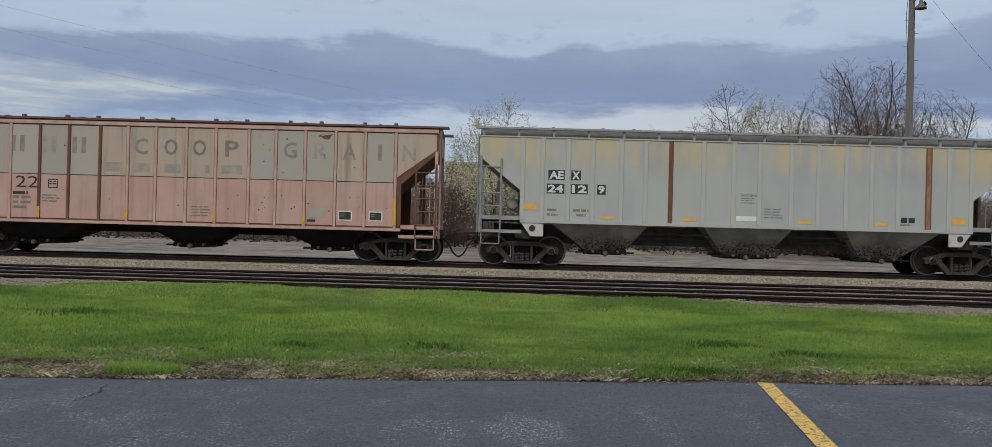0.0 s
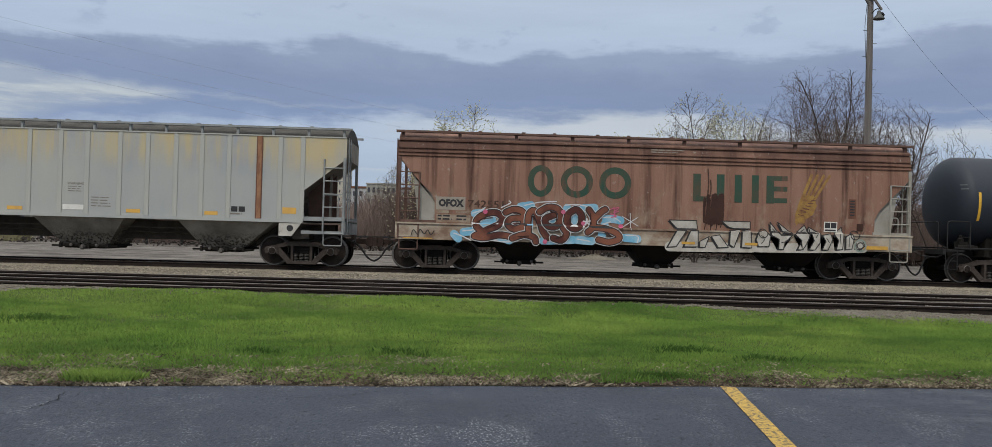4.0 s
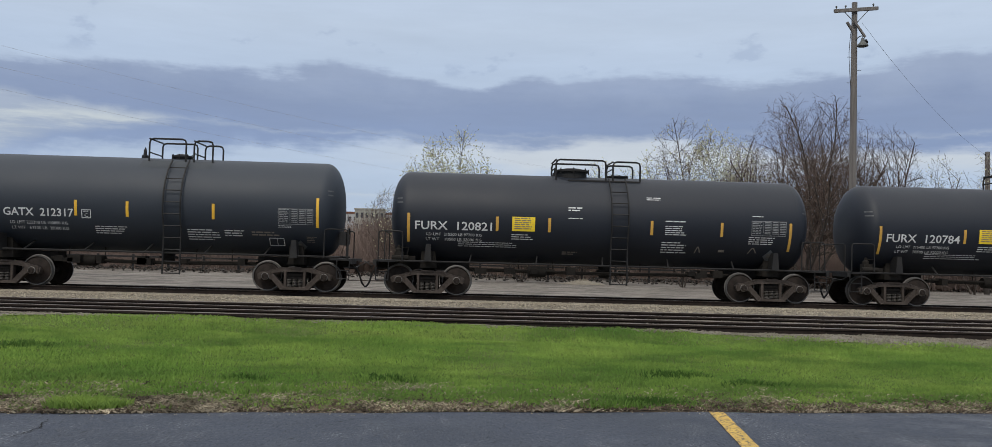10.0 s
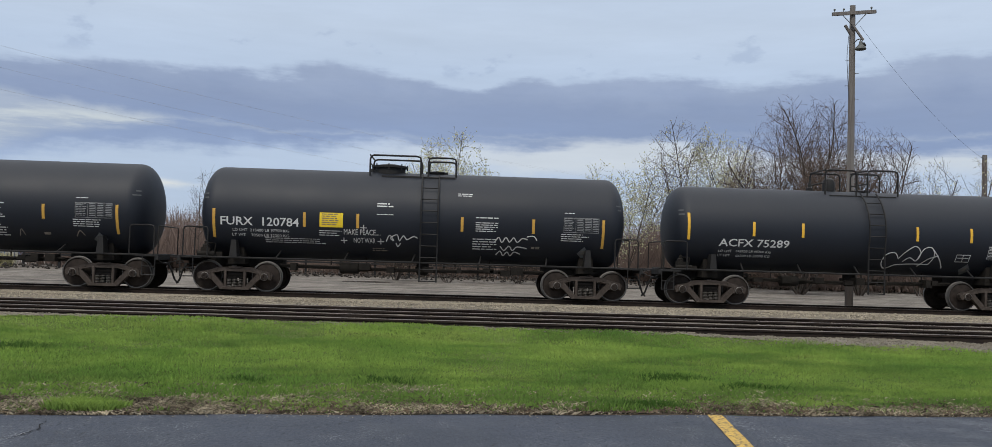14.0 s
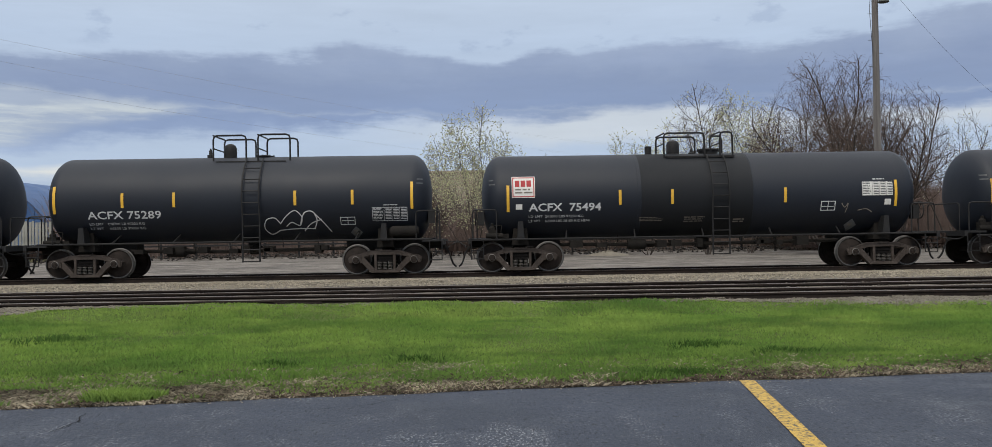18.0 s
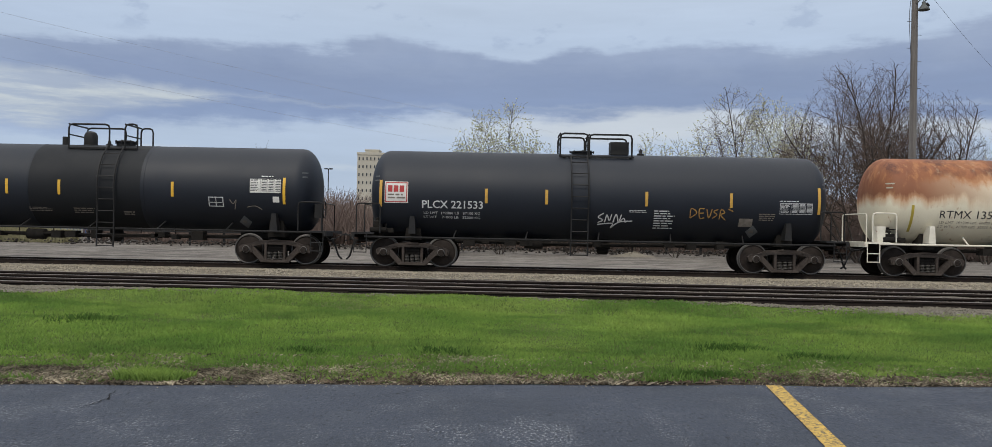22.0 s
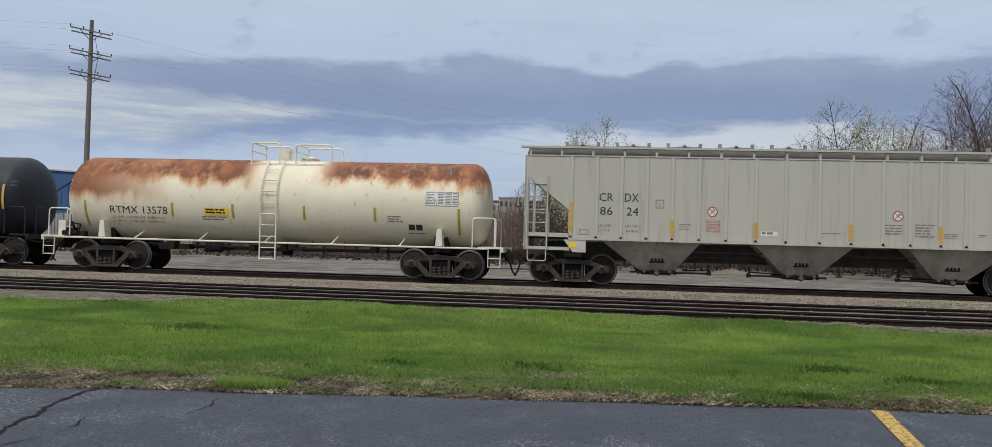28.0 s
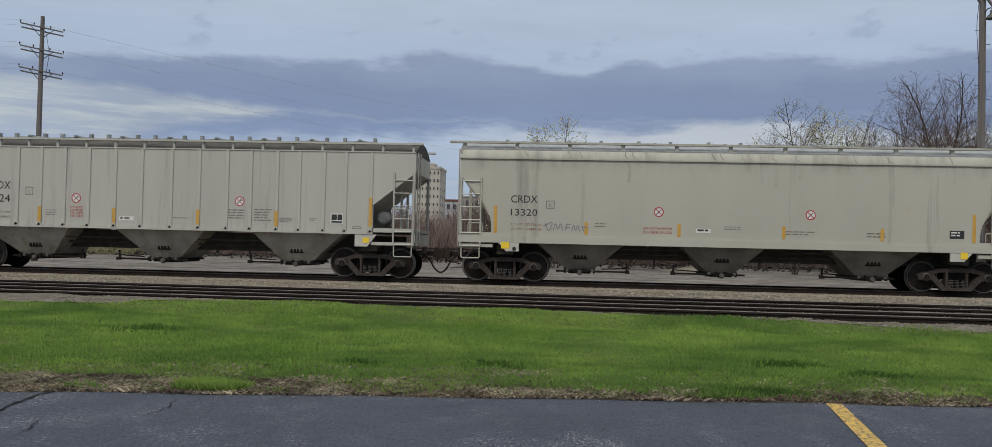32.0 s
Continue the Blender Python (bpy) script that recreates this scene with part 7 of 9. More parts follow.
# 4 to 9: black tank cars; 10: the rusty cream one
def make_tank_cars():
    # 4
    def top4(car):
        deck(car, -.32, 1.72, 3.80, .70, BLACK_STEEL)
        cage(car, -.28, .85, 3.78, 4.66, .62, BLACK_STEEL, None), cage(car, 1.10, 1.68, 3.78, 4.62, .62, BLACK_STEEL, None)
        manway(car, .55, 3.95, .28, .30, BLACK_STEEL), vent(car, -.62, 3.96, .48, BLACK_STEEL)
    car, s = tank_car("charcoal tank car with white lettering and yellow strips", 40.66, 5.78, 1.49, 2.60, -4.38, 4.44, TANK_GREY, BLACK_STEEL, top4, .77, 1.10)
    s.rect("worn_patch", -.46, 1.74, 3.72, 3.98, GREY_PATCH, .004, "dull grey patch round the manway")
    tapes(s, (-5.12, 5.13), (-2.11, -.58, 1.99), REFLECT, (1.98, 2.88), (2.15, 2.62))
    s.text("GATX  212317", -4.25, 2.11, 2.07, .24, WHITE, .006, .015)
    s.text("LD LMT 222300 LB 100800 KG", -4.08, 1.87, 1.70, .09, WHITE), s.text("LT WT   63700 LB  28900 KG", -4.06, 1.71, 1.68, .09, WHITE)
    s.frame_rect("plate_mark", -1.94, -1.66, 2.08, 2.34, .022, WHITE), s.text("C", -1.85, 2.12, .10, .10, WHITE), s.bars(-1.88, -1.72, 2.26, 2.30, 1, WHITE, 3)
    s.bars(-1.58, -.55, 1.60, 1.86, 4, WHITE, 51, fill=.4)
    s.bars(1.18, 2.24, 1.48, 1.84, 5, WHITE, 52, fill=.4), s.bars(2.30, 3.02, 1.62, 1.84, 3, WHITE, 53, fill=.4), s.bars(3.12, 4.06, 1.66, 1.82, 2, FADED, 54, fill=.5)
    s.frame_rect("notice", 3.63, 4.09, 1.40, 1.64, .02, WHITE), s.rect("notice", 3.87, 3.885, 1.42, 1.62, WHITE, .008)
    data_table(s, 3.94, 5.0, 2.06, 2.54, PRINT_SOFT, 55), s.bars(3.94, 4.5, 1.94, 2.02, 2, WHITE, 56, fill=.4), s.bars(4.78, 5.10, 1.50, 1.70, 4, FADED, 57, fill=.4)
    diamond(s, 4.58, 1.40, .19)
    brake_wheel(car, 5.98, -.55, 1.75, BLACK_STEEL, 1)
    # 5 and 6
    for x, number, seed in ((54.65, "FURX  120821", 60), (69.48, "FURX  120784", 80)):
        def top5(car):
            deck(car, -1.10, 1.22, 3.76, .72, BLACK_STEEL)
            cage(car, -1.48, .12, 3.70, 4.40, .66, BLACK_STEEL, None), cage(car, .36, 1.24, 3.70, 4.38, .60, BLACK_STEEL, None)
            manway(car, -.90, 3.84, .50, .34, BLACK_STEEL), manway(car, .62, 3.84, .30, .16, BLACK_STEEL)
            valve(car, -1.36, 3.84, .16, .18, BLACK_STEEL, 0, False)
        car, s = tank_car("black tank car with white lettering and a yellow placard", x, 6.68, 1.45, 2.46, -5.46, 5.40, TANK_BLACK, BLACK_STEEL, top5, .46, 1.04)
        tapes(s, (-6.08, 5.86), (-3.35, -1.73, 1.47, 3.68), ORANGE_TAPE, (1.64, 2.52), (2.04, 2.48))
        s.text(number, -5.88, 2.03, 2.37, .26, WHITE, .006, .012)
        s.text("LD LMT  215500 LB 97700 KG" if seed == 60 else "LD LMT  215400 LB 97700 KG", -5.52, 1.85, 1.70, .085, WHITE), s.text("LT WT    70500 LB 32000 KG", -5.54, 1.70, 1.72, .085, WHITE)
        s.rect("yellow_placard", -2.89, -2.18, 2.05, 2.49, YELLOW_SIGN, .007), s.bars(-2.82, -2.25, 2.08, 2.46, 6, FADED, seed + 1, .012, .45)
        s.bars(-2.90, -2.2, 1.75, 1.95, 3, WHITE, seed + 2, fill=.35), s.bars(-4.55, -2.60, 1.50, 1.68, 3, WHITE, seed + 3, fill=.3)
        s.bars(-1.15, -.65, 2.68, 2.84, 2, WHITE, seed + 4, fill=.5), s.bars(-1.15, -.62, 2.46, 2.50, 1, WHITE, seed + 5), s.bars(-1.28, -.80, 1.34, 1.46, 2, FADED, seed + 6, fill=.5)
        s.bars(1.32, 1.80, 3.10, 3.22, 2, WHITE, seed + 7, fill=.4)
        s.bars(1.89, 2.70, 2.44, 2.50, 1, WHITE, seed + 8), s.bars(1.89, 2.60, 2.02, 2.34, 5, WHITE, seed + 9, fill=.4), s.bars(1.81, 2.62, 1.46, 1.84, 5, WHITE, seed + 10, fill=.4)
        data_table(s, 4.62, 5.72, 2.11, 2.57, PRINT_SOFT, seed + 11), s.bars(4.64, 5.0, 2.68, 2.72, 1, WHITE, seed + 12), s.bars(4.55, 5.45, 1.80, 2.06, 4, WHITE, seed + 13, fill=.35)
        s.bars(3.64, 3.95, 1.56, 1.64, 1, FADED, seed + 14, fill=.9)
        diamond(s, 5.30, 1.47, .21)
        if seed == 80:
            s.text("MAKE PEACE....", -2.15, 1.84, 1.12, .17, SPRAY_WHITE), s.text("NOT WAR", -1.85, 1.60, .66, .15, SPRAY_WHITE)
            for cx, cz in ((-2.15, 1.66), (-1.02, 1.66), (-1.55, 2.06)):
                s.strokes("spray_star", [[(cx - .09, cz), (cx + .09, cz)], [(cx, cz - .08), (cx, cz + .08)]], .025, SPRAY_WHITE)
            s.strokes("spray_tag", [[(-.85, 1.68), (-.75, 1.86), (-.62, 1.70), (-.72, 1.78), (-.52, 1.88), (-.45, 1.70), (-.32, 1.86), (-.22, 1.74), (-.02, 1.84), (.10, 1.80)], [(-.55, 1.62), (-.50, 1.52), (-.42, 1.62)]], .03, SPRAY_WHITE)
            s.strokes("spray_scrawl", [[(2.50, 1.76), (2.62, 1.90), (2.72, 1.74), (2.84, 1.90), (2.96, 1.76), (3.08, 1.90), (3.2, 1.76), (3.34, 1.88), (3.5, 1.86)], [(2.68, 1.62), (2.80, 1.50), (2.95, 1.64), (3.06, 1.50), (3.2, 1.62), (3.5, 1.58)],
                                       [(2.56, 1.36), (2.68, 1.48), (2.78, 1.34), (2.90, 1.46), (3.0, 1.34), (3.12, 1.46), (3.3, 1.40)], [(3.5, 1.94), (3.7, 1.96), (3.8, 1.84)]], .032, SPRAY_WHITE, .008, "white scrawled spray writing")
        else:
            s.strokes("spray_scrawl", [[(2.9, 1.52), (2.98, 1.72), (3.06, 1.54)], [(4.6, 1.55), (4.72, 1.72), (4.84, 1.58)]], .03, FADED)
    # 7
    def top7(car):
        deck(car, -.75, 1.45, 3.62, .70, BLACK_STEEL)
        cage(car, -.85, .18, 3.58, 4.44, .62, BLACK_STEEL, None), cage(car, .55, 1.56, 3.58, 4.46, .62, BLACK_STEEL, None)
        valve(car, -.48, 3.72, .20, .52, BLACK_STEEL), manway(car, .62, 3.70, .26, .16, BLACK_STEEL), vent(car, -1.12, 3.70, .40, BLACK_STEEL)
    car, s = tank_car("black tank car with spray-painted white outline letters", 83.55, 5.98, 1.37, 2.42, -4.70, 4.55, TANK_BLACK, BLACK_STEEL, top7, .50, 1.08)
    tapes(s, (-5.50, 5.43), (-3.43, -1.86, 1.84, 3.60), REFLECT, (2.02, 2.86), (2.18, 2.63))
    s.text("ACFX 75289", -4.52, 1.84, 2.25, .24, WHITE, .006, .012), s.text("LD LMT   198700 LB 90200 KG", -4.50, 1.66, 1.68, .075, WHITE), s.text("LT WT     66300 LB 30000 KG", -4.50, 1.52, 1.68, .075, WHITE)
    data_table(s, 4.20, 5.28, 1.66, 2.08, WHITE, 101), s.bars(4.55, 5.0, 2.12, 2.16, 1, WHITE, 102)
    s.frame_rect("notice", 3.20, 3.66, 1.56, 1.80, .02, WHITE), s.rect("notice", 3.42, 3.44, 1.56, 1.80, WHITE, .008), s.rect("notice", 3.24, 3.62, 1.68, 1.70, WHITE, .008)
    diamond(s, 3.66, 1.32, .19)
    s.each("spray_letter_shape", [[(1.30, 1.42), (1.02, 1.30), (.84, 1.48), (.92, 1.74), (1.18, 1.80), (1.34, 1.62)], [(1.34, 1.62), (1.55, 1.86), (1.82, 2.02), (2.02, 1.82), (1.94, 1.56), (1.70, 1.66), (1.52, 1.54)],
                                  [(1.94, 1.56), (2.10, 1.94), (2.36, 1.98), (2.48, 1.72), (2.38, 1.46)], [(2.06, 1.40), (2.30, 1.62), (2.62, 1.74)], [(2.36, 1.98), (2.66, 1.66), (2.88, 1.36)], [(1.30, 1.42), (1.80, 1.46), (2.38, 1.46)]], .03, SPRAY_WHITE, .008, "thin white outline letter")
    brake_wheel(car, 6.15, -.60, 1.85, BLACK_STEEL, 1)
    bm = fresh()
    revolve(bm, [(4.75, .02), (4.75, .12), (4.82, .17), (5.55, .17), (5.62, .12), (5.62, .02)], "x", (0, -1.25, 1.33), seg=14)
    part("air_reservoir", finish(bm), GRIME, car)
    # 8
    def top8(car):
        deck(car, -1.05, 1.15, 3.58, .70, BLACK_STEEL)
        cage(car, -1.08, .22, 3.54, 4.32, .62, BLACK_STEEL, None), cage(car, .72, 1.12, 3.54, 4.34, .62, BLACK_STEEL, None)
        valve(car, -.66, 3.66, .21, .50, BLACK_STEEL), valve(car, -1.47, 3.62, .11, .34, BLACK_STEEL, 0, False), vent(car, -.05, 3.62, .26, BLACK_STEEL), manway(car, .50, 3.66, .30, .22, BLACK_STEEL)
    car, s = tank_car("black tank car with a white and red logo board", 98.05, 6.90, 1.36, 2.34, -5.72, 5.70, TANK_BLACK, BLACK_STEEL, top8, .50, 1.02, seams=(-2.02, 1.60), course=(-1.96, 1.54, TANK_MID))
    tapes(s, (-6.10, 6.01), (-2.62, -.99, 2.54), REFLECT, (1.87, 2.69), (2.04, 2.50))

    def logo(side, x, z):
        side.rect("logo_board", x, x + .72, z, z + .66, SIGN_WHITE, .006, "white board with a red border")
        side.frame_rect("logo_border", x + .02, x + .70, z + .02, z + .64, .03, RED, .009)
        for k in range(3):
            side.rect("logo_block", x + .10 + k * .18, x + .24 + k * .18, z + .34, z + .54, RED, .010, "red logo block")
        side.bars(x + .10, x + .64, z + .09, z + .28, 2, FADED, 9, .010, .5)
    logo(s, -5.98, 2.30)
    s.text("ACFX  75494", -5.46, 1.87, 2.25, .25, WHITE, .006, .02), s.text("LD LMT  201000 LBS 91200 KG", -5.46, 1.68, 1.70, .075, WHITE), s.text("LT WT    62000 LBS 28100 KG NEW", -5.46, 1.54, 1.92, .075, WHITE)
    s.rect("patch", -5.86, -5.66, 1.94, 2.10, SIGN_WHITE, .006), s.rect("patch", 5.66, 5.86, 1.92, 2.10, SIGN_WHITE, .006)
    s.bars(-2.0, -1.25, 1.50, 1.64, 3, FADED, 111, fill=.4), s.bars(-.6, .15, 1.45, 1.64, 3, FADED, 112, fill=.4), s.bars(.95, 1.3, 1.42, 1.56, 2, FADED, 113)
    data_table(s, 4.94, 5.92, 2.20, 2.66, BLACK, 114, SIGN_WHITE), s.bars(5.3, 5.8, 2.68, 2.74, 1, WHITE, 115)
    s.frame_rect("notice", 3.66, 4.12, 1.76, 2.06, .025, WHITE), s.rect("notice", 3.88, 3.90, 1.78, 2.04, WHITE, .008), s.rect("notice", 3.70, 4.08, 1.88, 1.90, WHITE, .008)
    s.strokes("spray_tag", [[(4.32, 1.98), (4.42, 1.86), (4.52, 1.98), (4.46, 1.70)], [(4.85, 1.76), (5.1, 1.80), (5.3, 1.70)]], .025, FADED)
    diamond(s, 4.72, 1.30, .20)
    brake_wheel(car, 7.10, -.60, 1.75, BLACK_STEEL, 1), brake_wheel(car, -7.10, -.60, 1.75, BLACK_STEEL, -1)
    # 9
    def top9(car):
        deck(car, -1.20, 1.10, 3.60, .70, BLACK_STEEL)
        cage(car, -1.22, -.34, 3.56, 4.31, .62, BLACK_STEEL, None), cage(car, -.30, 1.05, 3.56, 4.29, .62, BLACK_STEEL, None)
        manway(car, -.48, 3.66, .34, .16, BLACK_STEEL), vent(car, 1.42, 3.62, .30, BLACK_STEEL)
        bm = fresh()
        box(bm, .42, 1.0, -.28, .28, 3.70, 4.10), box(bm, .50, .92, -.22, .22, 3.5, 3.72)
        part("valve_box", finish(bm), BLACK_STEEL, car)
    car, s = tank_car("black tank car with a logo board and sprayed tags", 113.85, 7.22, 1.42, 2.28, -5.80, 5.80, TANK_BLACK, BLACK_STEEL, top9, -.63, .92)
    tapes(s, (-6.78, 6.72), (-3.52, -1.66, 1.42, 4.02), ORANGE_TAPE, (1.86, 2.68), (2.02, 2.47))
    logo(s, -6.66, 1.98)
    s.text("PLCX 221533", -5.50, 1.84, 1.88, .24, WHITE, .006, .012), s.text("LD LMT  192000 LB   87100 KG", -5.45, 1.66, 1.75, .075, WHITE), s.text("LT WT    71000 LB   32200 KG", -5.45, 1.53, 1.75, .075, WHITE)
    data_table(s, 5.52, 6.52, 1.86, 2.20, WHITE, 121), s.bars(5.5, 6.2, 2.23, 2.27, 1, WHITE, 122), s.bars(4.9, 5.4, 1.62, 1.86, 4, FADED, 123, fill=.4)
    s.bars(.9, 1.6, 1.80, 1.90, 2, WHITE, 124, fill=.4), s.bars(1.67, 2.30, 1.30, 1.90, 8, WHITE, 125, fill=.45), s.rect("notice", 4.30, 4.72, 1.45, 1.70, FADED, .006)
    s.strokes("spray_tag", [[(.10, 1.78), (-.05, 1.66), (.10, 1.58), (-.04, 1.50)], [(.16, 1.52), (.22, 1.74), (.30, 1.56), (.36, 1.74)], [(.42, 1.52), (.50, 1.76), (.58, 1.52)], [(.66, 1.74), (.62, 1.54), (.74, 1.64), (.80, 1.52)], [(-.05, 1.44), (.4, 1.48), (.35, 1.34), (.60, 1.52), (1.0, 1.56)]], .035, SPRAY_WHITE, .008, "white sprayed tag")
    s.strokes("spray_tag", [[(2.78, 1.70), (2.80, 1.98), (2.98, 1.86), (2.80, 1.70)], [(3.20, 1.98), (3.05, 1.96), (3.08, 1.70), (3.20, 1.70)], [(3.07, 1.84), (3.18, 1.85)], [(3.28, 1.96), (3.36, 1.70), (3.44, 1.96)], [(3.62, 1.96), (3.50, 1.90), (3.60, 1.80), (3.48, 1.70)], [(3.68, 1.68), (3.72, 1.96), (3.84, 1.88), (3.72, 1.80), (3.86, 1.66)], [(3.95, 1.98), (4.08, 1.92)]], .035, WHEAT, .008, "yellow sprayed tag")
    diamond(s, 4.75, 1.30, .20)
    # 10
    def top10(car):
        deck(car, -.85, 1.85, 3.60, .70, CREAM_STEEL)
        cage(car, -.85, .10, 3.56, 4.28, .62, CREAM_STEEL, None), cage(car, .66, 1.88, 3.56, 4.24, .62, CREAM_STEEL, None)
        valve(car, .10, 3.70, .20, .42, CREAM_STEEL, 0, False), manway(car, .95, 3.66, .28, .22, CREAM_STEEL), vent(car, 2.25, 3.66, .24, CREAM_STEEL)
    car, s = tank_car("cream tank car with heavy rust over its top", 129.65, 7.12, 1.39, 2.36, -5.58, 5.63, WHITE_TANK, CREAM_STEEL, top10, .08, 1.00, seams=(-3.55, 1.7, 3.75), sillx=.85)
    tapes(s, (-6.19, 6.24), (-3.19, -1.14, 1.24, 3.55), OLIVE_TAPE, (1.40, 2.22), (1.76, 2.20))
    s.text("RTMX 13578", -5.34, 1.83, 1.98, .24, BLACK, .006, 0.0), s.text("LD LMT  191300 LBS  86800 KGS", -5.32, 1.67, 1.85, .075, FADED), s.text("LT WT    71700 LBS  32500 KGS", -5.32, 1.54, 1.85, .075, FADED)
    s.rect("yellow_placard", -2.10, -1.28, 1.84, 2.06, YELLOW_SIGN, .006), s.bars(-2.06, -1.32, 1.86, 2.04, 2, BLACK, 131, .009, .6), s.bars(-2.2, -1.2, 1.64, 1.80, 2, FADED, 132, fill=.4)
    data_table(s, 5.18, 6.22, 2.30, 2.74, PLACARD, 133, SIGN_WHITE), s.bars(3.95, 4.45, 1.72, 1.95, 3, FADED, 134, fill=.4)
    s.rect("notice", 4.62, 4.82, 1.52, 1.70, BLACK, .006), s.rect("notice", 4.86, 5.06, 1.52, 1.70, BLACK, .006), s.bars(4.6, 5.3, 1.38, 1.44, 1, FADED, 135)
    diamond(s, 5.66, 1.30, .19, SIGN_WHITE, BLACK)
    bm = fresh()
    box(bm, -7.2, -6.95, -1.2, -.8, 1.06, 1.55), box(bm, -6.95, -6.75, -1.15, -.9, 1.06, 1.35)
    part("brake_gear", finish(bm), CREAM_STEEL, car)


make_tank_cars()
grey_car(), smooth_car()


# ---- ground ----
def edge_line(x):
    return 9.19 + .098 * x - .006 * np.clip(x, -7, 0) ** 2 + .025 * np.sin(x * .9) + .025 * np.sin(x * 2.7 + 1)


def edge_y(x):
    """Where the asphalt ends and the grass begins."""
    return float(edge_line(x))


def ground_z(y):
    """Height of lawn and yard by distance from the lot's edge line."""
    pts = [(-1e4, -.05), (12.0, -.08), (15.6, .22), (16, .28), (22, .26), (26.2, .16), (31, .12), (45, .10), (1e4, .1)]
    for (a, p), (b, q) in zip(pts, pts[1:]):
        if y <= b:
            return p + (q - p) * (y - a) / (b - a)
    return .1


def lawn_z(x, y):
    """Height of the lawn: it rises from the lot's edge towards the tracks."""
    return float(np.interp(y - edge_y(x), (-1, 0, .5, 2.8, 5.8, 6.8, 8), (-.02, .0, .03, .14, .27, .30, .30))) + .11 * min(1, max(0, (y - 14.5) / .8))


def near_rail(x):
    return 15.74 - .033 * x


def grass_end(x):
    """Where the lawn stops before the rails: gravel shows beyond it at both ends."""
    return np.minimum(np.interp(x, (-14, -9, -7.5, -6.2, -4.5, 2.0, 3.3, 4.6, 6.5, 8.6, 13), (14.6, 14.95, 15.25, 15.6, 15.85, 15.70, 15.52, 15.25, 15.05, 14.90, 14.7)), near_rail(x) - .07)


def lawn_top(x, y):
    return lawn_z(x, y) + (.03 * noise.noise((x * .8, y * .8, 3)) + .025 * noise.noise((x * 2.6, y * 2.6, 6))) * min(1, max(0, y - edge_y(x)))


def sheet(name, xs, ys, zf, mat, label, category):
    verts = [(x, y(x) if callable(y) else y, 0) for y in ys for x in xs]
    verts = [(x, y, zf(x, y)) for x, y, _ in verts]
    n = len(xs)
    faces = [(j * n + i, j * n + i + 1, (j + 1) * n + i + 1, (j + 1) * n + i) for j in range(len(ys) - 1) for i in range(n - 1)]
    ob = raw(name, verts, faces, mat)
    ob.data.shade_smooth()
    return tagged(ob, label, category, kind="structure")


def frange(a, b, s):
    return [a + s * k for k in range(int(round((b - a) / s)) + 1)]


far = [-2500, -800, -300, -120, -60, -40]
sheet("ground", far + frange(-30, 30, 3) + [-v for v in far[::-1]], [-600, -100, 0, 7, 14, 15.5, 18, 22, 26, 31, 36, 45, 60, 90, 150, 300, 900, 2500],
      lambda x, y: ground_z(y) - .03, GRAVEL, "pale compacted gravel ground of a rail yard", "ground")
sheet("asphalt_lot", frange(-40, 40, .5), [-60, -20, 0, 4, 6, 7.5, edge_y], lambda x, y: .004 * noise.noise((x * .7, y * .7, 0)), ASPHALT, "dark worn asphalt of a parking lot", "pavement")
sheet("lawn", frange(-40, 40, .2), [lambda x: edge_y(x) - .04, lambda x: edge_y(x) + .3, lambda x: edge_y(x) + .8] + [lambda x, k=k: edge_y(x) + .8 + (near_rail(x) - .1 - edge_y(x) - .8) * k / 26 for k in range(1, 27)],
      lawn_top, SOIL, "soil under a strip of green lawn", "lawn")

sheet("gravel_shoulder", frange(-40, 40, .15), [lambda x, k=k: float(grass_end(x)) - .06 + .10 * noise.noise((x * 1.7, 8, 0)) + (near_rail(x) - .04 - float(grass_end(x)) + .06 - .10 * noise.noise((x * 1.7, 8, 0))) * k / 8 for k in range(9)],
      lambda x, y: lawn_top(x, y) + .014 + .010 * noise.noise((x * 7, y * 7, 4)), SHOULDER, "pale gravel shoulder between lawn and rails", "gravel")


def parking_line():
    bm = fresh()
    pts = [(2.470, 6.3), (2.874, 9.42)]
    n = 24
    for k in range(n):
        for_a, for_b = k / n, (k + 1) / n
        q = []
        for f in (for_a, for_b):
            x, y = pts[0][0] + (pts[1][0] - pts[0][0]) * f, pts[0][1] + (pts[1][1] - pts[0][1]) * f
            w = .079 + .006 * noise.noise((y * 4, 1, 0))
            q.append(((x - w, y + .01, .008), (x + w, y - .012, .008)))
        bm.faces.new([bm.verts.new(p) for p in (q[0][0], q[0][1], q[1][1], q[1][0])])
    bmesh.ops.remove_doubles(bm, verts=bm.verts, dist=.001)
    tagged(part("parking_line", finish(bm), YELLOW_LINE, smooth=False), "worn yellow painted line on asphalt", "road marking", kind="structure")


parking_line()


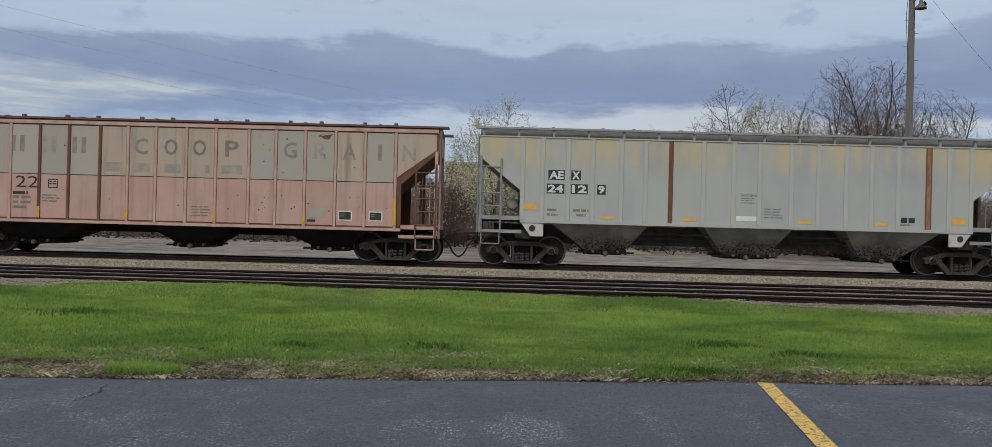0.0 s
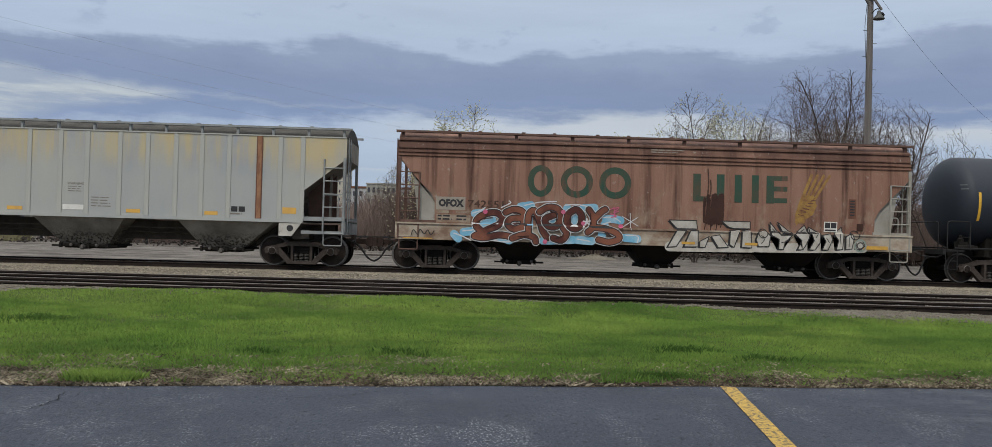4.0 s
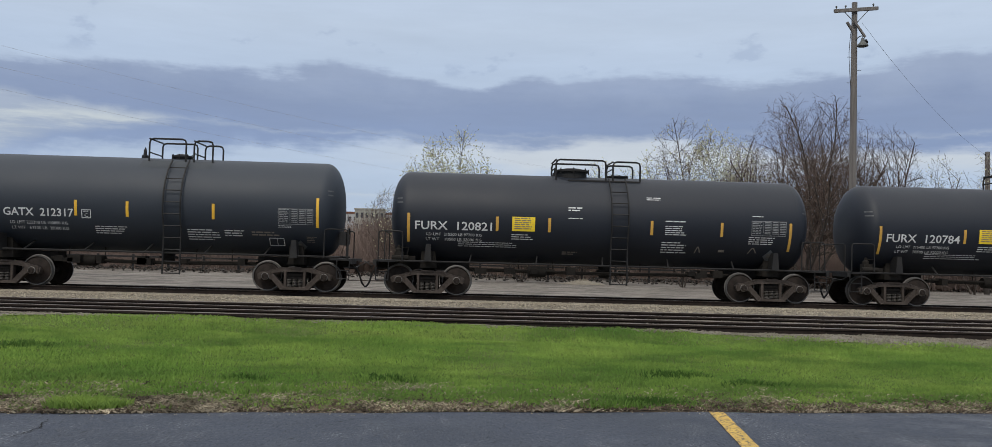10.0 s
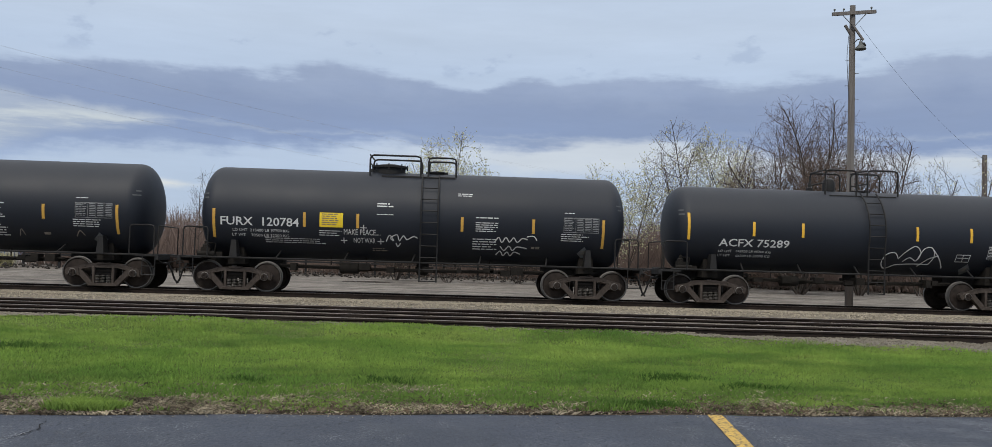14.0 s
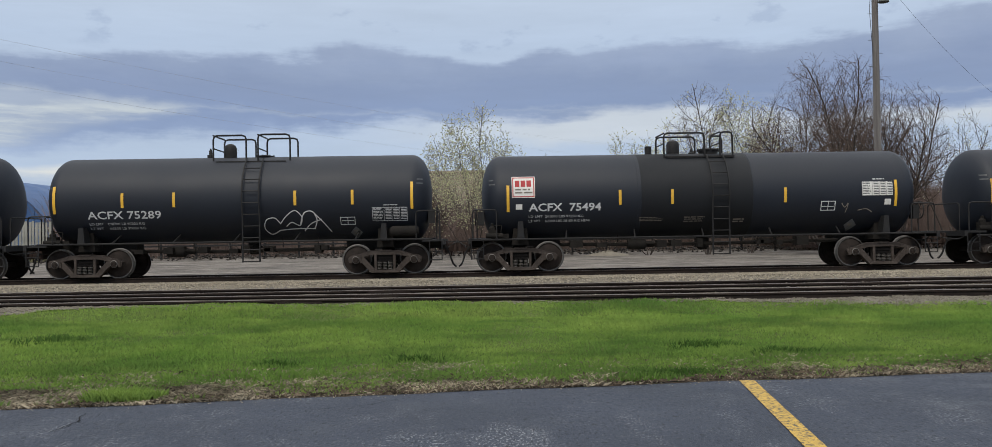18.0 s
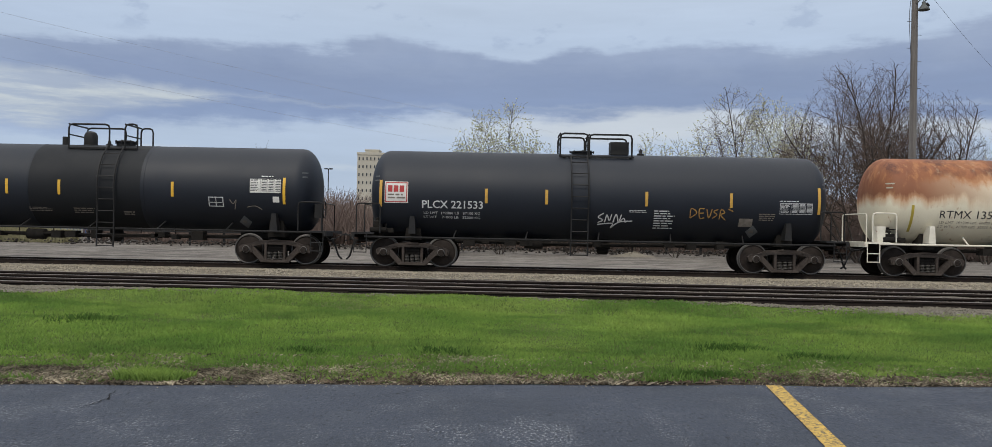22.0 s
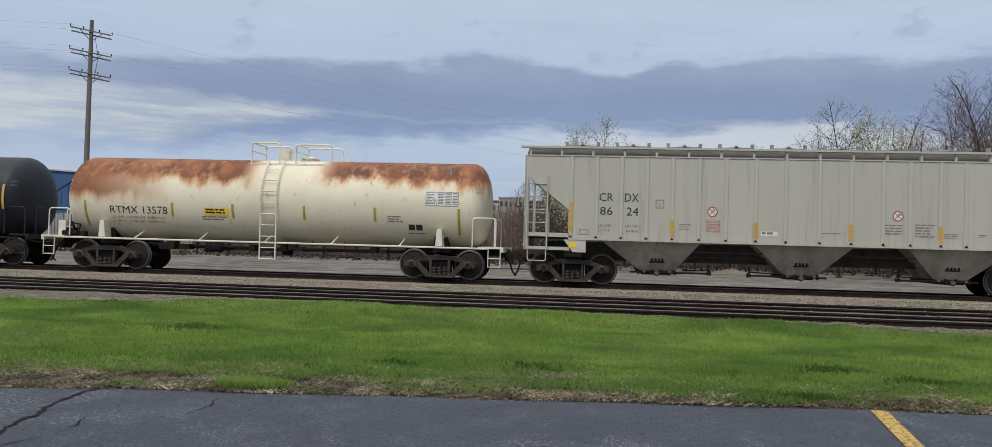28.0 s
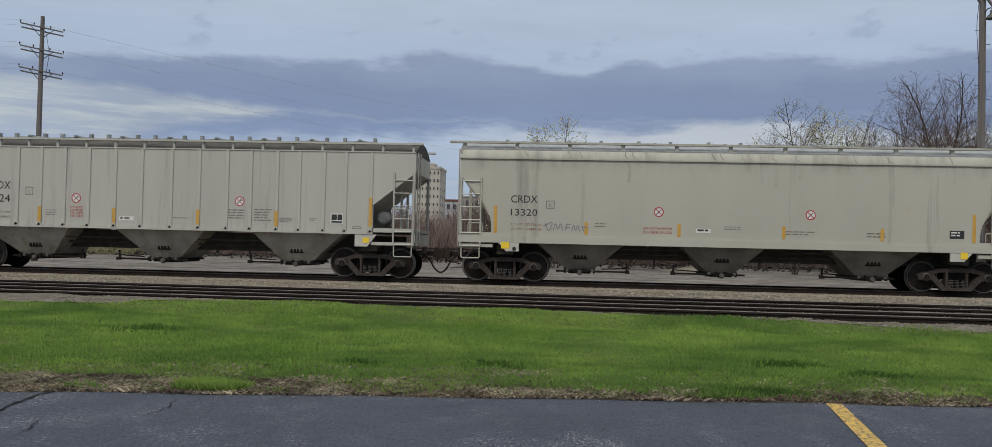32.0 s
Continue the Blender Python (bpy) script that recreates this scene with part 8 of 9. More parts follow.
def cracks():
    rnd = random.Random(5)
    bm = fresh()
    for path, w in (([(-4.62, 6.40), (-4.78, 6.94), (-4.79, 7.22), (-4.92, 7.48), (-4.99, 7.89), (-5.06, 8.30), (-4.97, 8.62)], .05), ([(-4.21, 6.75), (-4.30, 7.06), (-4.39, 7.23)], .016),
                    ([(-4.38, 6.10), (-4.21, 6.46)], .016), ([(-3.61, 7.60), (-3.58, 7.94), (-3.70, 8.43)], .014), ([(.2, 7.0), (.9, 7.15), (1.6, 7.05)], .008), ([(-1.6, 8.3), (-1.1, 8.45), (-.6, 8.9)], .010)):
        prev = None
        fine = []
        for (a, b), (c, d) in zip(path, path[1:]):
            for k in range(6):
                fine.append((a + (c - a) * k / 6 + rnd.uniform(-.02, .02), b + (d - b) * k / 6 + rnd.uniform(-.02, .02)))
        for x, y in fine:
            ww = w * rnd.uniform(.4, 1.2)
            cur = (bm.verts.new((x - ww / 2, y, .007)), bm.verts.new((x + ww / 2, y - ww * .2, .007)))
            if prev:
                bm.faces.new((prev[0], prev[1], cur[1], cur[0]))
            prev = cur
    tagged(part("asphalt_crack", finish(bm), CRACK, smooth=False), "dark open cracks in the asphalt", "crack", kind="structure")


cracks()


def blades(name, count, area, height, width, mat, label, seed, keep=None, lean=.5, z=None):
    """Grass: thin bent blades, one mesh."""
    r = np.random.RandomState(seed)
    x = r.uniform(area[0], area[1], count)
    v = r.uniform(0, 1, count) ** 1.15
    ey = edge_line(x)
    y = ey + area[2] + v * (area[3] - ey - area[2])
    if keep is not None:
        k = keep(x, y, ey, r)
        x, y, ey = x[k], y[k], ey[k]
    n = len(x)
    zb = np.interp(y - ey, (-1, 0, .5, 2.8, 5.8, 6.8, 8), (-.02, .0, .03, .14, .27, .30, .30))
    zb = zb + .11 * np.clip((y - 14.5) / .8, 0, 1) + np.array([.03 * noise.noise((a * .8, b * .8, 3)) + .025 * noise.noise((a * 2.6, b * 2.6, 6)) for a, b in zip(x, y)]) * np.clip(y - ey, 0, 1)
    patch = .75 + .5 * np.array([noise.noise((a * .6, b * .9, 5)) for a, b in zip(x, y)])
    h = height * r.uniform(.45, 1.25, n) * np.clip(patch, .4, 1.3)
    a, w = r.uniform(0, math.tau, n), width * r.uniform(.7, 1.3, n)
    dx, dy = np.cos(a) * w, np.sin(a) * w * .5
    la = r.uniform(0, math.tau, n)
    lx, ly = np.cos(la) * lean * h * r.uniform(.1, 1, n), np.sin(la) * lean * h * r.uniform(.1, 1, n)
    V = np.empty((n, 4, 3))
    V[:, 0] = np.stack([x - dx, y - dy, zb - .02], 1)
    V[:, 1] = np.stack([x + dx, y + dy, zb - .02], 1)
    V[:, 2] = np.stack([x + dx * .8 + lx * .35, y + dy * .8 + ly * .35, zb + h * .6], 1)
    V[:, 3] = np.stack([x + lx, y + ly, zb + h], 1)
    base = np.arange(n) * 4
    me = bpy.data.meshes.new(name)
    me.vertices.add(n * 4)
    me.vertices.foreach_set("co", V.ravel())
    me.loops.add(n * 4)
    me.loops.foreach_set("vertex_index", np.stack([base, base + 1, base + 2, base + 3], 1).ravel().astype(np.int32))
    me.polygons.add(n)
    me.polygons.foreach_set("loop_start", base.astype(np.int32))
    me.update(calc_edges=True)
    me.materials.append(mat)
    ob = new(name, me)
    return tagged(ob, label, "grass", kind="stuff")


def bare(x, y):
    """Where the strip beside the asphalt is worn bare: about 1 in the middle of a patch."""
    ey = edge_line(x)
    worn = np.array([.75 * noise.noise((a * .60, b * .9, 11)) + .45 * noise.noise((a * 1.9, b * 2.4, 4)) for a, b in zip(x, y)]) - .06 - .30 * np.clip(y - ey - .35, 0, 2)
    for cx, d, rx, ry in ((-4.75, .42, 1.0, .40), (-2.9, .40, .65, .42), (-.75, .22, .50, .26), (.5, .12, .7, .16), (3.5, .30, .65, .32), (4.9, .15, .8, .22), (-7.2, .3, .8, .3)):
        worn = worn + .72 * np.exp(-((x - cx) / rx) ** 2 - ((y - ey - d) / ry) ** 2)
    return worn


def clumps(x, y):
    """Mulch lies in clumps a hand or two wide."""
    return np.clip(np.array([noise.noise((a * 3.1, b * 4.5, 21)) + .6 * noise.noise((a * 8, b * 11, 2)) for a, b in zip(x, y)]) * 3.2 + .70, 0, 1)


def thin(x, y, ey, r):
    d = y - ey
    worn = np.clip((bare(x, y) - .03) * 3.0, 0, 1) * np.interp(x, (-.8, .4), (1, .62)) * np.clip((1.15 - d) / .4, 0, 1)
    return (r.uniform(0, 1, len(x)) < np.clip(d / .6 + .28, 0, 1) * (1 - .96 * worn) * (.35 + .65 * np.clip(d / .9 + clumps(x, y) - .3, 0, 1))) & (y < grass_end(x) + .05 * np.sin(x * 2.3) + r.normal(0, .05, len(x)))


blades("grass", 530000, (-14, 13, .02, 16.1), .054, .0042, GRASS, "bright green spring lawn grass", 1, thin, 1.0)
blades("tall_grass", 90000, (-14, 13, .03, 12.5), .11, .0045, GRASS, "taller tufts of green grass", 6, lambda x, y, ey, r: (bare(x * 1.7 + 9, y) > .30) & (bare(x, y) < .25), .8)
TUFTS = ((2.93, 11.45, .36, .20), (-.75, 10.66, .30, .15), (-5.95, 12.5, .45, .25), (-2.4, 10.6, .30, .12), (3.81, 10.85, .35, .14), (2.2, 9.75, .40, .14))
blades("grass_tuft", 90000, (-6.6, 4.6, .2, 13.0), .10, .0045, TUFT, "dark thick tufts of grass in the lawn", 9,
       lambda x, y, ey, r: np.min([((x - a) / p) ** 2 + ((y - b) / q) ** 2 for a, b, p, q in TUFTS], axis=0) < r.uniform(.0, 1.5, len(x)) ** 2, .9)
blades("edge_tuft", 26000, (-4.2, -2.9, .02, 9.9), .12, .005, GRASS, "bright spiky tuft of grass at the asphalt's edge", 12,
       lambda x, y, ey, r: ((x + 3.55) / .34) ** 2 + ((y - ey - .22) / .20) ** 2 < r.uniform(.0, 1.3, len(x)) ** 2, .9)
blades("dead_grass", 250000, (-9, 8, -.04, 10.7), .042, .0040, STRAW, "dry straw-coloured dead grass", 2,
       lambda x, y, ey, r: (y - ey < 1.45) & (r.uniform(0, 1, len(x)) < np.interp(x, (-.8, .4), (1, .20)) * (.16 + .95 * np.clip((bare(x, y) + .02) * 3.0, 0, 1)) * (.35 + .65 * clumps(x, y))), 3.2)


def stones(name, count, spots, size, mat, label, seed, category="gravel"):
    """Scattered broken stones, one mesh. spots: list of (x0, x1, y0, y1, z)."""
    r = np.random.RandomState(seed)
    base = np.array([(1, 0, 0), (-1, 0, 0), (0, 1, 0), (0, -1, 0), (0, 0, 1), (0, 0, -.6)], float)
    tri = np.array([(0, 2, 4), (2, 1, 4), (1, 3, 4), (3, 0, 4), (2, 0, 5), (1, 2, 5), (3, 1, 5), (0, 3, 5)])
    verts, faces, k = [], [], 0
    for i in range(count):
        x0, x1, y0, y1, z = spots[i % len(spots)]
        s = size * r.uniform(.5, 1.4)
        p = base * r.uniform(.6, 1.2, (6, 3)) * s
        a = r.uniform(0, math.tau)
        p = p @ np.array([(math.cos(a), -math.sin(a), 0), (math.sin(a), math.cos(a), 0), (0, 0, .7)])
        y = r.uniform(y0, y1)
        x = r.uniform(x0, x1)
        verts += (p + (x, y + (edge_y(x) - 9.18 if y1 < 11 else 0), lawn_top(x, y) + .022 if z is None else z if y1 > 11 else lawn_z(x, y + edge_y(x) - 9.18) + .018)).tolist()
        faces += (tri + k).tolist()
        k += 6
    ob = raw(name, verts, faces, mat)
    return tagged(ob, label, category, kind="stuff")


stones("loose_clods", 7000, [(-13, 14, 9.14, 9.40, .01), (-13, 14, 9.16, 10.0, .05), (-13, 14, 9.14, 9.26, .0), (-13, 14, 9.2, 9.7, .03)], .017, CLOD, "crumbs of soil and stones along the asphalt edge", 3, "soil")
stones("ballast_stones", 26000, [(-20, 18, 22.5, 26.6, .26), (-19, 17, 20.2, 22.5, .30), (-20, 18, 26.4, 27.7, .25)], .028, STONE, "pale broken ballast stones between the tracks", 4)
stones("loose_gravel", 8000, [(-14, 14, 15.2, 15.6, None), (3.2, 14, 15.2, 15.6, None), (4.6, 14, 14.85, 15.55, None), (7, 14, 14.7, 15.4, None), (-14, -6.0, 15.4, 15.9, None), (-14, -7.6, 15.0, 15.9, None)], .020, BALLAST, "loose gravel between lawn and rails", 5)
stones("edge_pebbles", 1300, [(-9, 9, 8.90, 9.22, .01), (-9, 9, 9.05, 9.35, .01), (-9, 9, 9.12, 9.6, .01)], .008, STONE, "pale crumbs of stone along the asphalt's edge", 23)
stones("track_pebbles", 7000, [(-15, 14, 15.9, 16.7, .430), (-15, 14, 17.0, 17.9, .430), (-15, 14, 18.2, 19.2, .430), (-15, 14, 19.4, 20.3, .345)], .022, TRACK_STONE, "small dark stones lying between the rails", 24)
stones("yard_rubble", 1700, [(-48, 48, 60, 64.5, .12), (-48, 48, 61, 65, .22), (-48, 48, 62, 65.5, .34), (-48, 48, 61.5, 65, .28)], .13, RUBBLE, "broken rubble and litter along the yard's far edge", 8, "rubble")
stones("soil_lumps", 1300, [(-13, 14, 9.16, 9.45, .01), (-13, 14, 9.2, 9.6, .05), (-13, 14, 9.15, 9.35, .0)], .024, CLOD, "lumps of dark soil beside the asphalt", 13, "soil")
sheet("dirt_strip", frange(-40, 40, .12), [lambda x: edge_y(x) - .05 + .05 * noise.noise((x * 4, 2, 0))] + [lambda x, k=k: edge_y(x) + .05 + k * .12 for k in range(9)],
      lambda x, y: lawn_z(x, y) + .003 + (.022 * noise.noise((x * 2.2, y * 2.2, 1)) + .014 * noise.noise((x * 9, y * 9, 0))) * min(1, max(0, (y - edge_y(x)) * 5)) - .05 * max(0, y - edge_y(x) - .45), DIRT, "strip of bare brown dirt beside the asphalt", "soil")


# ---- tracks ----
def rail_mesh(length):
    bm = fresh()
    yz = [(-.07, 0), (.07, 0), (.07, .014), (.012, .035), (.010, .125), (.036, .138), (.036, .168), (.028, .174), (-.028, .174), (-.036, .168), (-.036, .138), (-.010, .125), (-.012, .035), (-.07, .014)]
    along(bm, yz, -length / 2, length / 2)
    for f in bm.faces:
        c = f.calc_center_median()
        if c.z > .165 and abs(f.normal.z) >= 0 and len(f.verts) == 4:
            f.material_index = 1
    ob = part("rail", finish(bm), RAIL, mats=(RAIL_HEAD,))
    me = ob.data
    bpy.data.objects.remove(ob)
    return me


RAIL_MESH = rail_mesh(400)


def track(y_rails, z_head, label, bed, bed_mat=BALLAST, skew=()):
    root = new("railway_track")
    root.matrix_basis = pose(0, sum(y_rails) / len(y_rails), z_head)
    tagged(root, label, "railway track", kind="structure")
    c = sum(y_rails) / len(y_rails)
    skew = skew or (0,) * len(y_rails)
    for y, k in zip(y_rails, skew):
        place("rail", RAIL_MESH, root, "", pose(0, y - c, -.174, 0, 0, math.degrees(math.atan(k))))
    bm = fresh()
    w = (max(y_rails) - min(y_rails)) / 2 + (.55 if len(y_rails) < 3 else .30)
    box(bm, -.11, .11, -w, w, -.33, -.178)
    bmesh.ops.bevel(bm, geom=bm.edges[:], offset=.012, segments=1, affect="EDGES")
    ob = part("tie", finish(bm), TIE, root)
    rnd = random.Random(11)
    first = True
    for k in range(130):
        m = pose(-34 + k * .525 + rnd.uniform(-.03, .03), rnd.uniform(-.05, .05), rnd.uniform(-.012, .006), 0, 0, rnd.uniform(-1.5, 1.5))
        if first:
            ob.matrix_basis = m
            first = False
        else:
            place("tie", ob.data, root, "", m)
    # joint bars where rail lengths meet
    bm = fresh()
    box(bm, -.42, .42, -.055, -.03, .03, .13), box(bm, -.42, .42, .03, .055, .03, .13)
    for xx in (-.32, -.11, .11, .32):
        rod(bm, (xx, -.075, .08), (xx, .075, .08), .016, seg=6)
    jb = part("joint_bar", finish(bm), RAIL, root)
    first = True
    for y, lean in zip(y_rails, skew):
        for k in range(5):
            xj = -26 + k * 11.9 + rnd.uniform(-2, 2)
            m = pose(xj, y - c + lean * xj, -.174, 0, 0, math.degrees(math.atan(lean)))
            if first:
                jb.matrix_basis = m
                first = False
            else:
                place("joint_bar", jb.data, root, "", m)
    b = sheet("ballast_bed", far + frange(-30, 30, .5) + [-v for v in far[::-1]], bed[0], bed[1], bed_mat, "pale crushed-stone bed under the rails", "ballast")
    return root


def bed_a(x, y):
    return .345 + .025 * noise.noise((x * 1.3, y * 1.3, 2)) + (.085 if 15.7 < y < 19.2 else 0) - (.14 if y < 15.3 or y > 20.9 else 0)


def bed_b(x, y):
    return .252 + .02 * noise.noise((x * 1.3, y * 1.3, 7)) - (.14 if y < 26.6 or y > 31.0 else 0)


track((15.74, 16.86, 18.08, 19.32), .50, "two worn converging tracks of four rails on old ties", ([15.1, 15.28, 15.4, 15.6, 15.8, 16.4, 17, 17.8, 18.5, 19.1, 19.3, 20.0, 20.5, 21.3], bed_a), OLD_BED, (-.033, -.032, -.015, 0))
track((TRACK_Y - .7525, TRACK_Y + .7525), RAIL_Z, "railway track carrying the freight train", ([26.1, 26.9, 27.6, 28.2, 28.9, 29.6, 30.3, 31.4], bed_b))


# ---- trees and brush ----
def grow(r, height, breadth, stems, fan, low, gap, droop, thick):
    """Limbs that rise and fan out inside a dome-shaped crown, each set with shorter side limbs, down to fine twigs.
    Gives chains of (place, radius), coarse limbs and twigs apart."""
    def inside(p):
        h = (p.z / height - low * .5) / (1 - low * .5)
        if h < 0:
            return True
        k = 1.0 + .16 * noise.noise((p.x * .7, p.y * .7, p.z * .7 + height))
        return (p.x / breadth) ** 2 + (p.y / breadth) ** 2 + (max(0, p.z - height * .45) / (height * .55)) ** 2 < k and math.hypot(p.x, p.y) < breadth * (.35 + 1.6 * h)
    limbs, twigs, todo = [], [], []
    for k in range(stems):
        az, th = (k + r.uniform(-.3, .3)) * 2.4, fan * math.sqrt((k + .3) / stems)
        d = Vector((math.cos(az) * math.sin(th), math.sin(az) * math.sin(th), math.cos(th)))
        todo.append((Vector((.12 * math.cos(az), .12 * math.sin(az), -.1)) * (stems > 1), d, height * r.uniform(1.05, 1.3), 0, thick * r.uniform(.8, 1.1), low * height))
    while todo:
        p, d, length, level, rad, clear = todo.pop()
        step = (.30, .24, .22, .26)[level]
        n = max(2, int(length / step))
        line, since, turn = [(p.copy(), rad)], r.uniform(0, .6), r.uniform(0, 6)
        for i in range(1, n + 1):
            d = (d + Vector(r.normal(0, (.04, .065, .10, .12)[level], 3)) + Vector((0, 0, (.018, .03, .03, .015)[level] - droop * (level > 1)))).normalized()
            p = p + d * step
            if not inside(p) and i > 1:
                break
            f = 1 - i / n
            rr = max(rad * (.22 + .78 * f), .0048)
            line.append((p.copy(), rr))
            since += step
            every = (.34, .24, .19)[level] * gap if level < 3 else 99
            if level < 3 and p.z > clear and since > every and i < n:
                since = r.uniform(0, every * .4)
                turn += 2.4 + r.normal(0, .5)
                u = d.orthogonal().normalized()
                side = u * math.cos(turn) + d.cross(u) * math.sin(turn)
                lean = r.uniform(.50, 1.15)
                out = (d * math.cos(lean) + side * math.sin(lean)).normalized()
                todo.append((p.copy(), out, ((n - i) * step * (.50, .48, .42)[level] + (1.0, .55, .34)[level]) * r.uniform(.6, 1.15), level + 1, max(rr * .60, .0055), 0))
        (limbs if level < 2 else twigs).append(line)
    return limbs, twigs


def tubes(lines, sides, least=.004):
    verts, faces = [], []
    ring = [(math.cos(k * math.tau / sides), math.sin(k * math.tau / sides)) for k in range(sides)]
    for pts in lines:
        b0 = len(verts)
        for i, (p, r) in enumerate(pts):
            d = (pts[min(i + 1, len(pts) - 1)][0] - pts[max(i - 1, 0)][0]).normalized()
            u = d.orthogonal().normalized()
            v = d.cross(u)
            r = max(r, least)
            verts += [tuple(p + u * (c * r) + v * (s * r)) for c, s in ring]
        for i in range(len(pts) - 1):
            for k in range(sides):
                a, b = b0 + i * sides + k, b0 + i * sides + (k + 1) % sides
                faces.append((a, b, b + sides, a + sides))
    return verts, faces


def bare_tree(x, y, height, seed, label, breadth=3.0, buds=0, stems=5, fan=.45, low=.2, gap=1.0, droop=0.0, twig=None, thick=.07, name="bare_tree"):
    rnd = random.Random(seed)
    root = new(name)
    root.matrix_basis = pose(x, y, ground_z(y))
    tagged(root, label, "tree", "bare trees behind the yard")
    limbs, twigs = grow(np.random.RandomState(seed), height, breadth, stems, fan, low, gap, droop, thick)
    v, f = tubes(limbs, 4, .008)
    raw("trunk", v, f, BARK, root).data.shade_smooth()
    v, f = tubes(twigs, 3, .004)
    raw("crown", v, f, twig or TWIG, root)
    if buds:
        bv, bf = [], []
        for pts in twigs:
            for p, r in pts[1:]:
                if rnd.random() < buds:
                    s = rnd.uniform(.032, .062)
                    q = p + Vector((rnd.uniform(-.05, .05), rnd.uniform(-.05, .05), rnd.uniform(-.05, .05)))
                    k = len(bv)
                    bv += [tuple(q + Vector(o) * s) for o in ((-1, 0, 0), (1, .3, 0), (0, -.6, 1), (.2, .8, -.5))]
                    bf += [(k, k + 1, k + 2), (k, k + 3, k + 1), (k + 1, k + 3, k + 2)]
        tagged(raw("foliage", bv, bf, BUD, root, "pale opening buds"), kind="stuff")
    return root


bare_tree(20.9, 52, 12.2, 21, "large bare tree with many rising stems", 4.9, 0, 9, .92, .16, .95, thick=.085)
bare_tree(25.0, 53, 10.8, 22, "bare tree with spreading branches", 3.9, 0, 6, .85, .2, .92, thick=.075)
bare_tree(14.4, 55, 10.8, 23, "bare tree with hanging twigs beginning to bud", 3.1, .08, 4, .70, .2, 1.0, .05, thick=.06)
bare_tree(17.7, 57, 10.8, 24, "tree with pale green opening buds", 3.1, .62, 4, .70, .2, 1.0, 0, PALE_TWIG, .055)
bare_tree(10.9, 56, 9.6, 25, "bare thin-branched tree with pale buds", 3.2, .50, 5, .85, .15, 1.1, 0, PALE_TWIG, .045)
bare_tree(-.2, 56, 9.7, 26, "bare thin-branched tree with pale buds beyond the yard", 3.5, .55, 6, .85, .15, 1.1, 0, PALE_TWIG, .045)
bare_tree(29.9, 55, 10.1, 27, "bare thin-branched tree behind the yard", 2.5, .10, 4, .70, .22, 1.2, 0, thick=.05)
bare_tree(33.2, 55, 9.7, 28, "bare thin-branched tree beside a pole", 2.6, .10, 4, .70, .22, 1.2, 0, thick=.05)
bare_tree(-16.5, 60, 7.2, 29, "small bare tree at the yard's edge", 1.5, 0, 2, .3, .2, 1.1, 0, thick=.045)
bare_tree(-3.6, 58, 6.2, 30, "dense bare bush with reddish twigs", 2.6, .04, 9, .85, .05, .95, 0, thick=.04)
bare_tree(4.4, 58, 6.6, 31, "dense bare bush with reddish brown twigs", 2.6, .04, 9, .85, .05, .95, 0, thick=.04)
bare_tree(8.8, 60, 6.0, 32, "dense bare bush among the brush", 2.4, .04, 8, .85, .05, .95, 0, thick=.04)


def thicket(name, x0, x1, y0, y1, height, count, seed, mat=BRUSH, label="thicket of dry brown brush along the yard"):
    """A tangle of dry stems: crossed thin blades, one mesh."""
    r = np.random.RandomState(seed)
    verts, faces = [], []
    for i in range(count):
        x, y = r.uniform(x0, x1), r.uniform(y0, y1)
        top = height * (.55 + .45 * (noise.noise((x * .25, y * .1, seed)) + .6)) * r.uniform(.35, 1.1)
        zb = ground_z(y) - .05
        a, l = r.uniform(0, math.tau), r.uniform(.05, .75) * top
        w = r.uniform(.007, .024)
        z0 = zb + r.uniform(0, .4) * top
        k = len(verts)
        tx, ty = x + math.cos(a) * l, y + math.sin(a) * l
        verts += [(x - w, y, z0), (x + w, y + w, z0), (tx + w * .4, ty, zb + top), (tx - w * .4, ty, zb + top)]
        faces.append((k, k + 1, k + 2, k + 3))
    return tagged(raw(name, verts, faces, mat), label, "brush", kind="stuff")


thicket("brush_thicket", -32, 80, 66, 78, 5.0, 76000, 41)
thicket("dry_grass", -60, -31, 62.6, 64.3, 1.5, 16000, 47, DRY_STRAW, "pale dry grass along the slat fence")
thicket("brush_thicket", 22, 62, 60, 68, 4.6, 40000, 43)


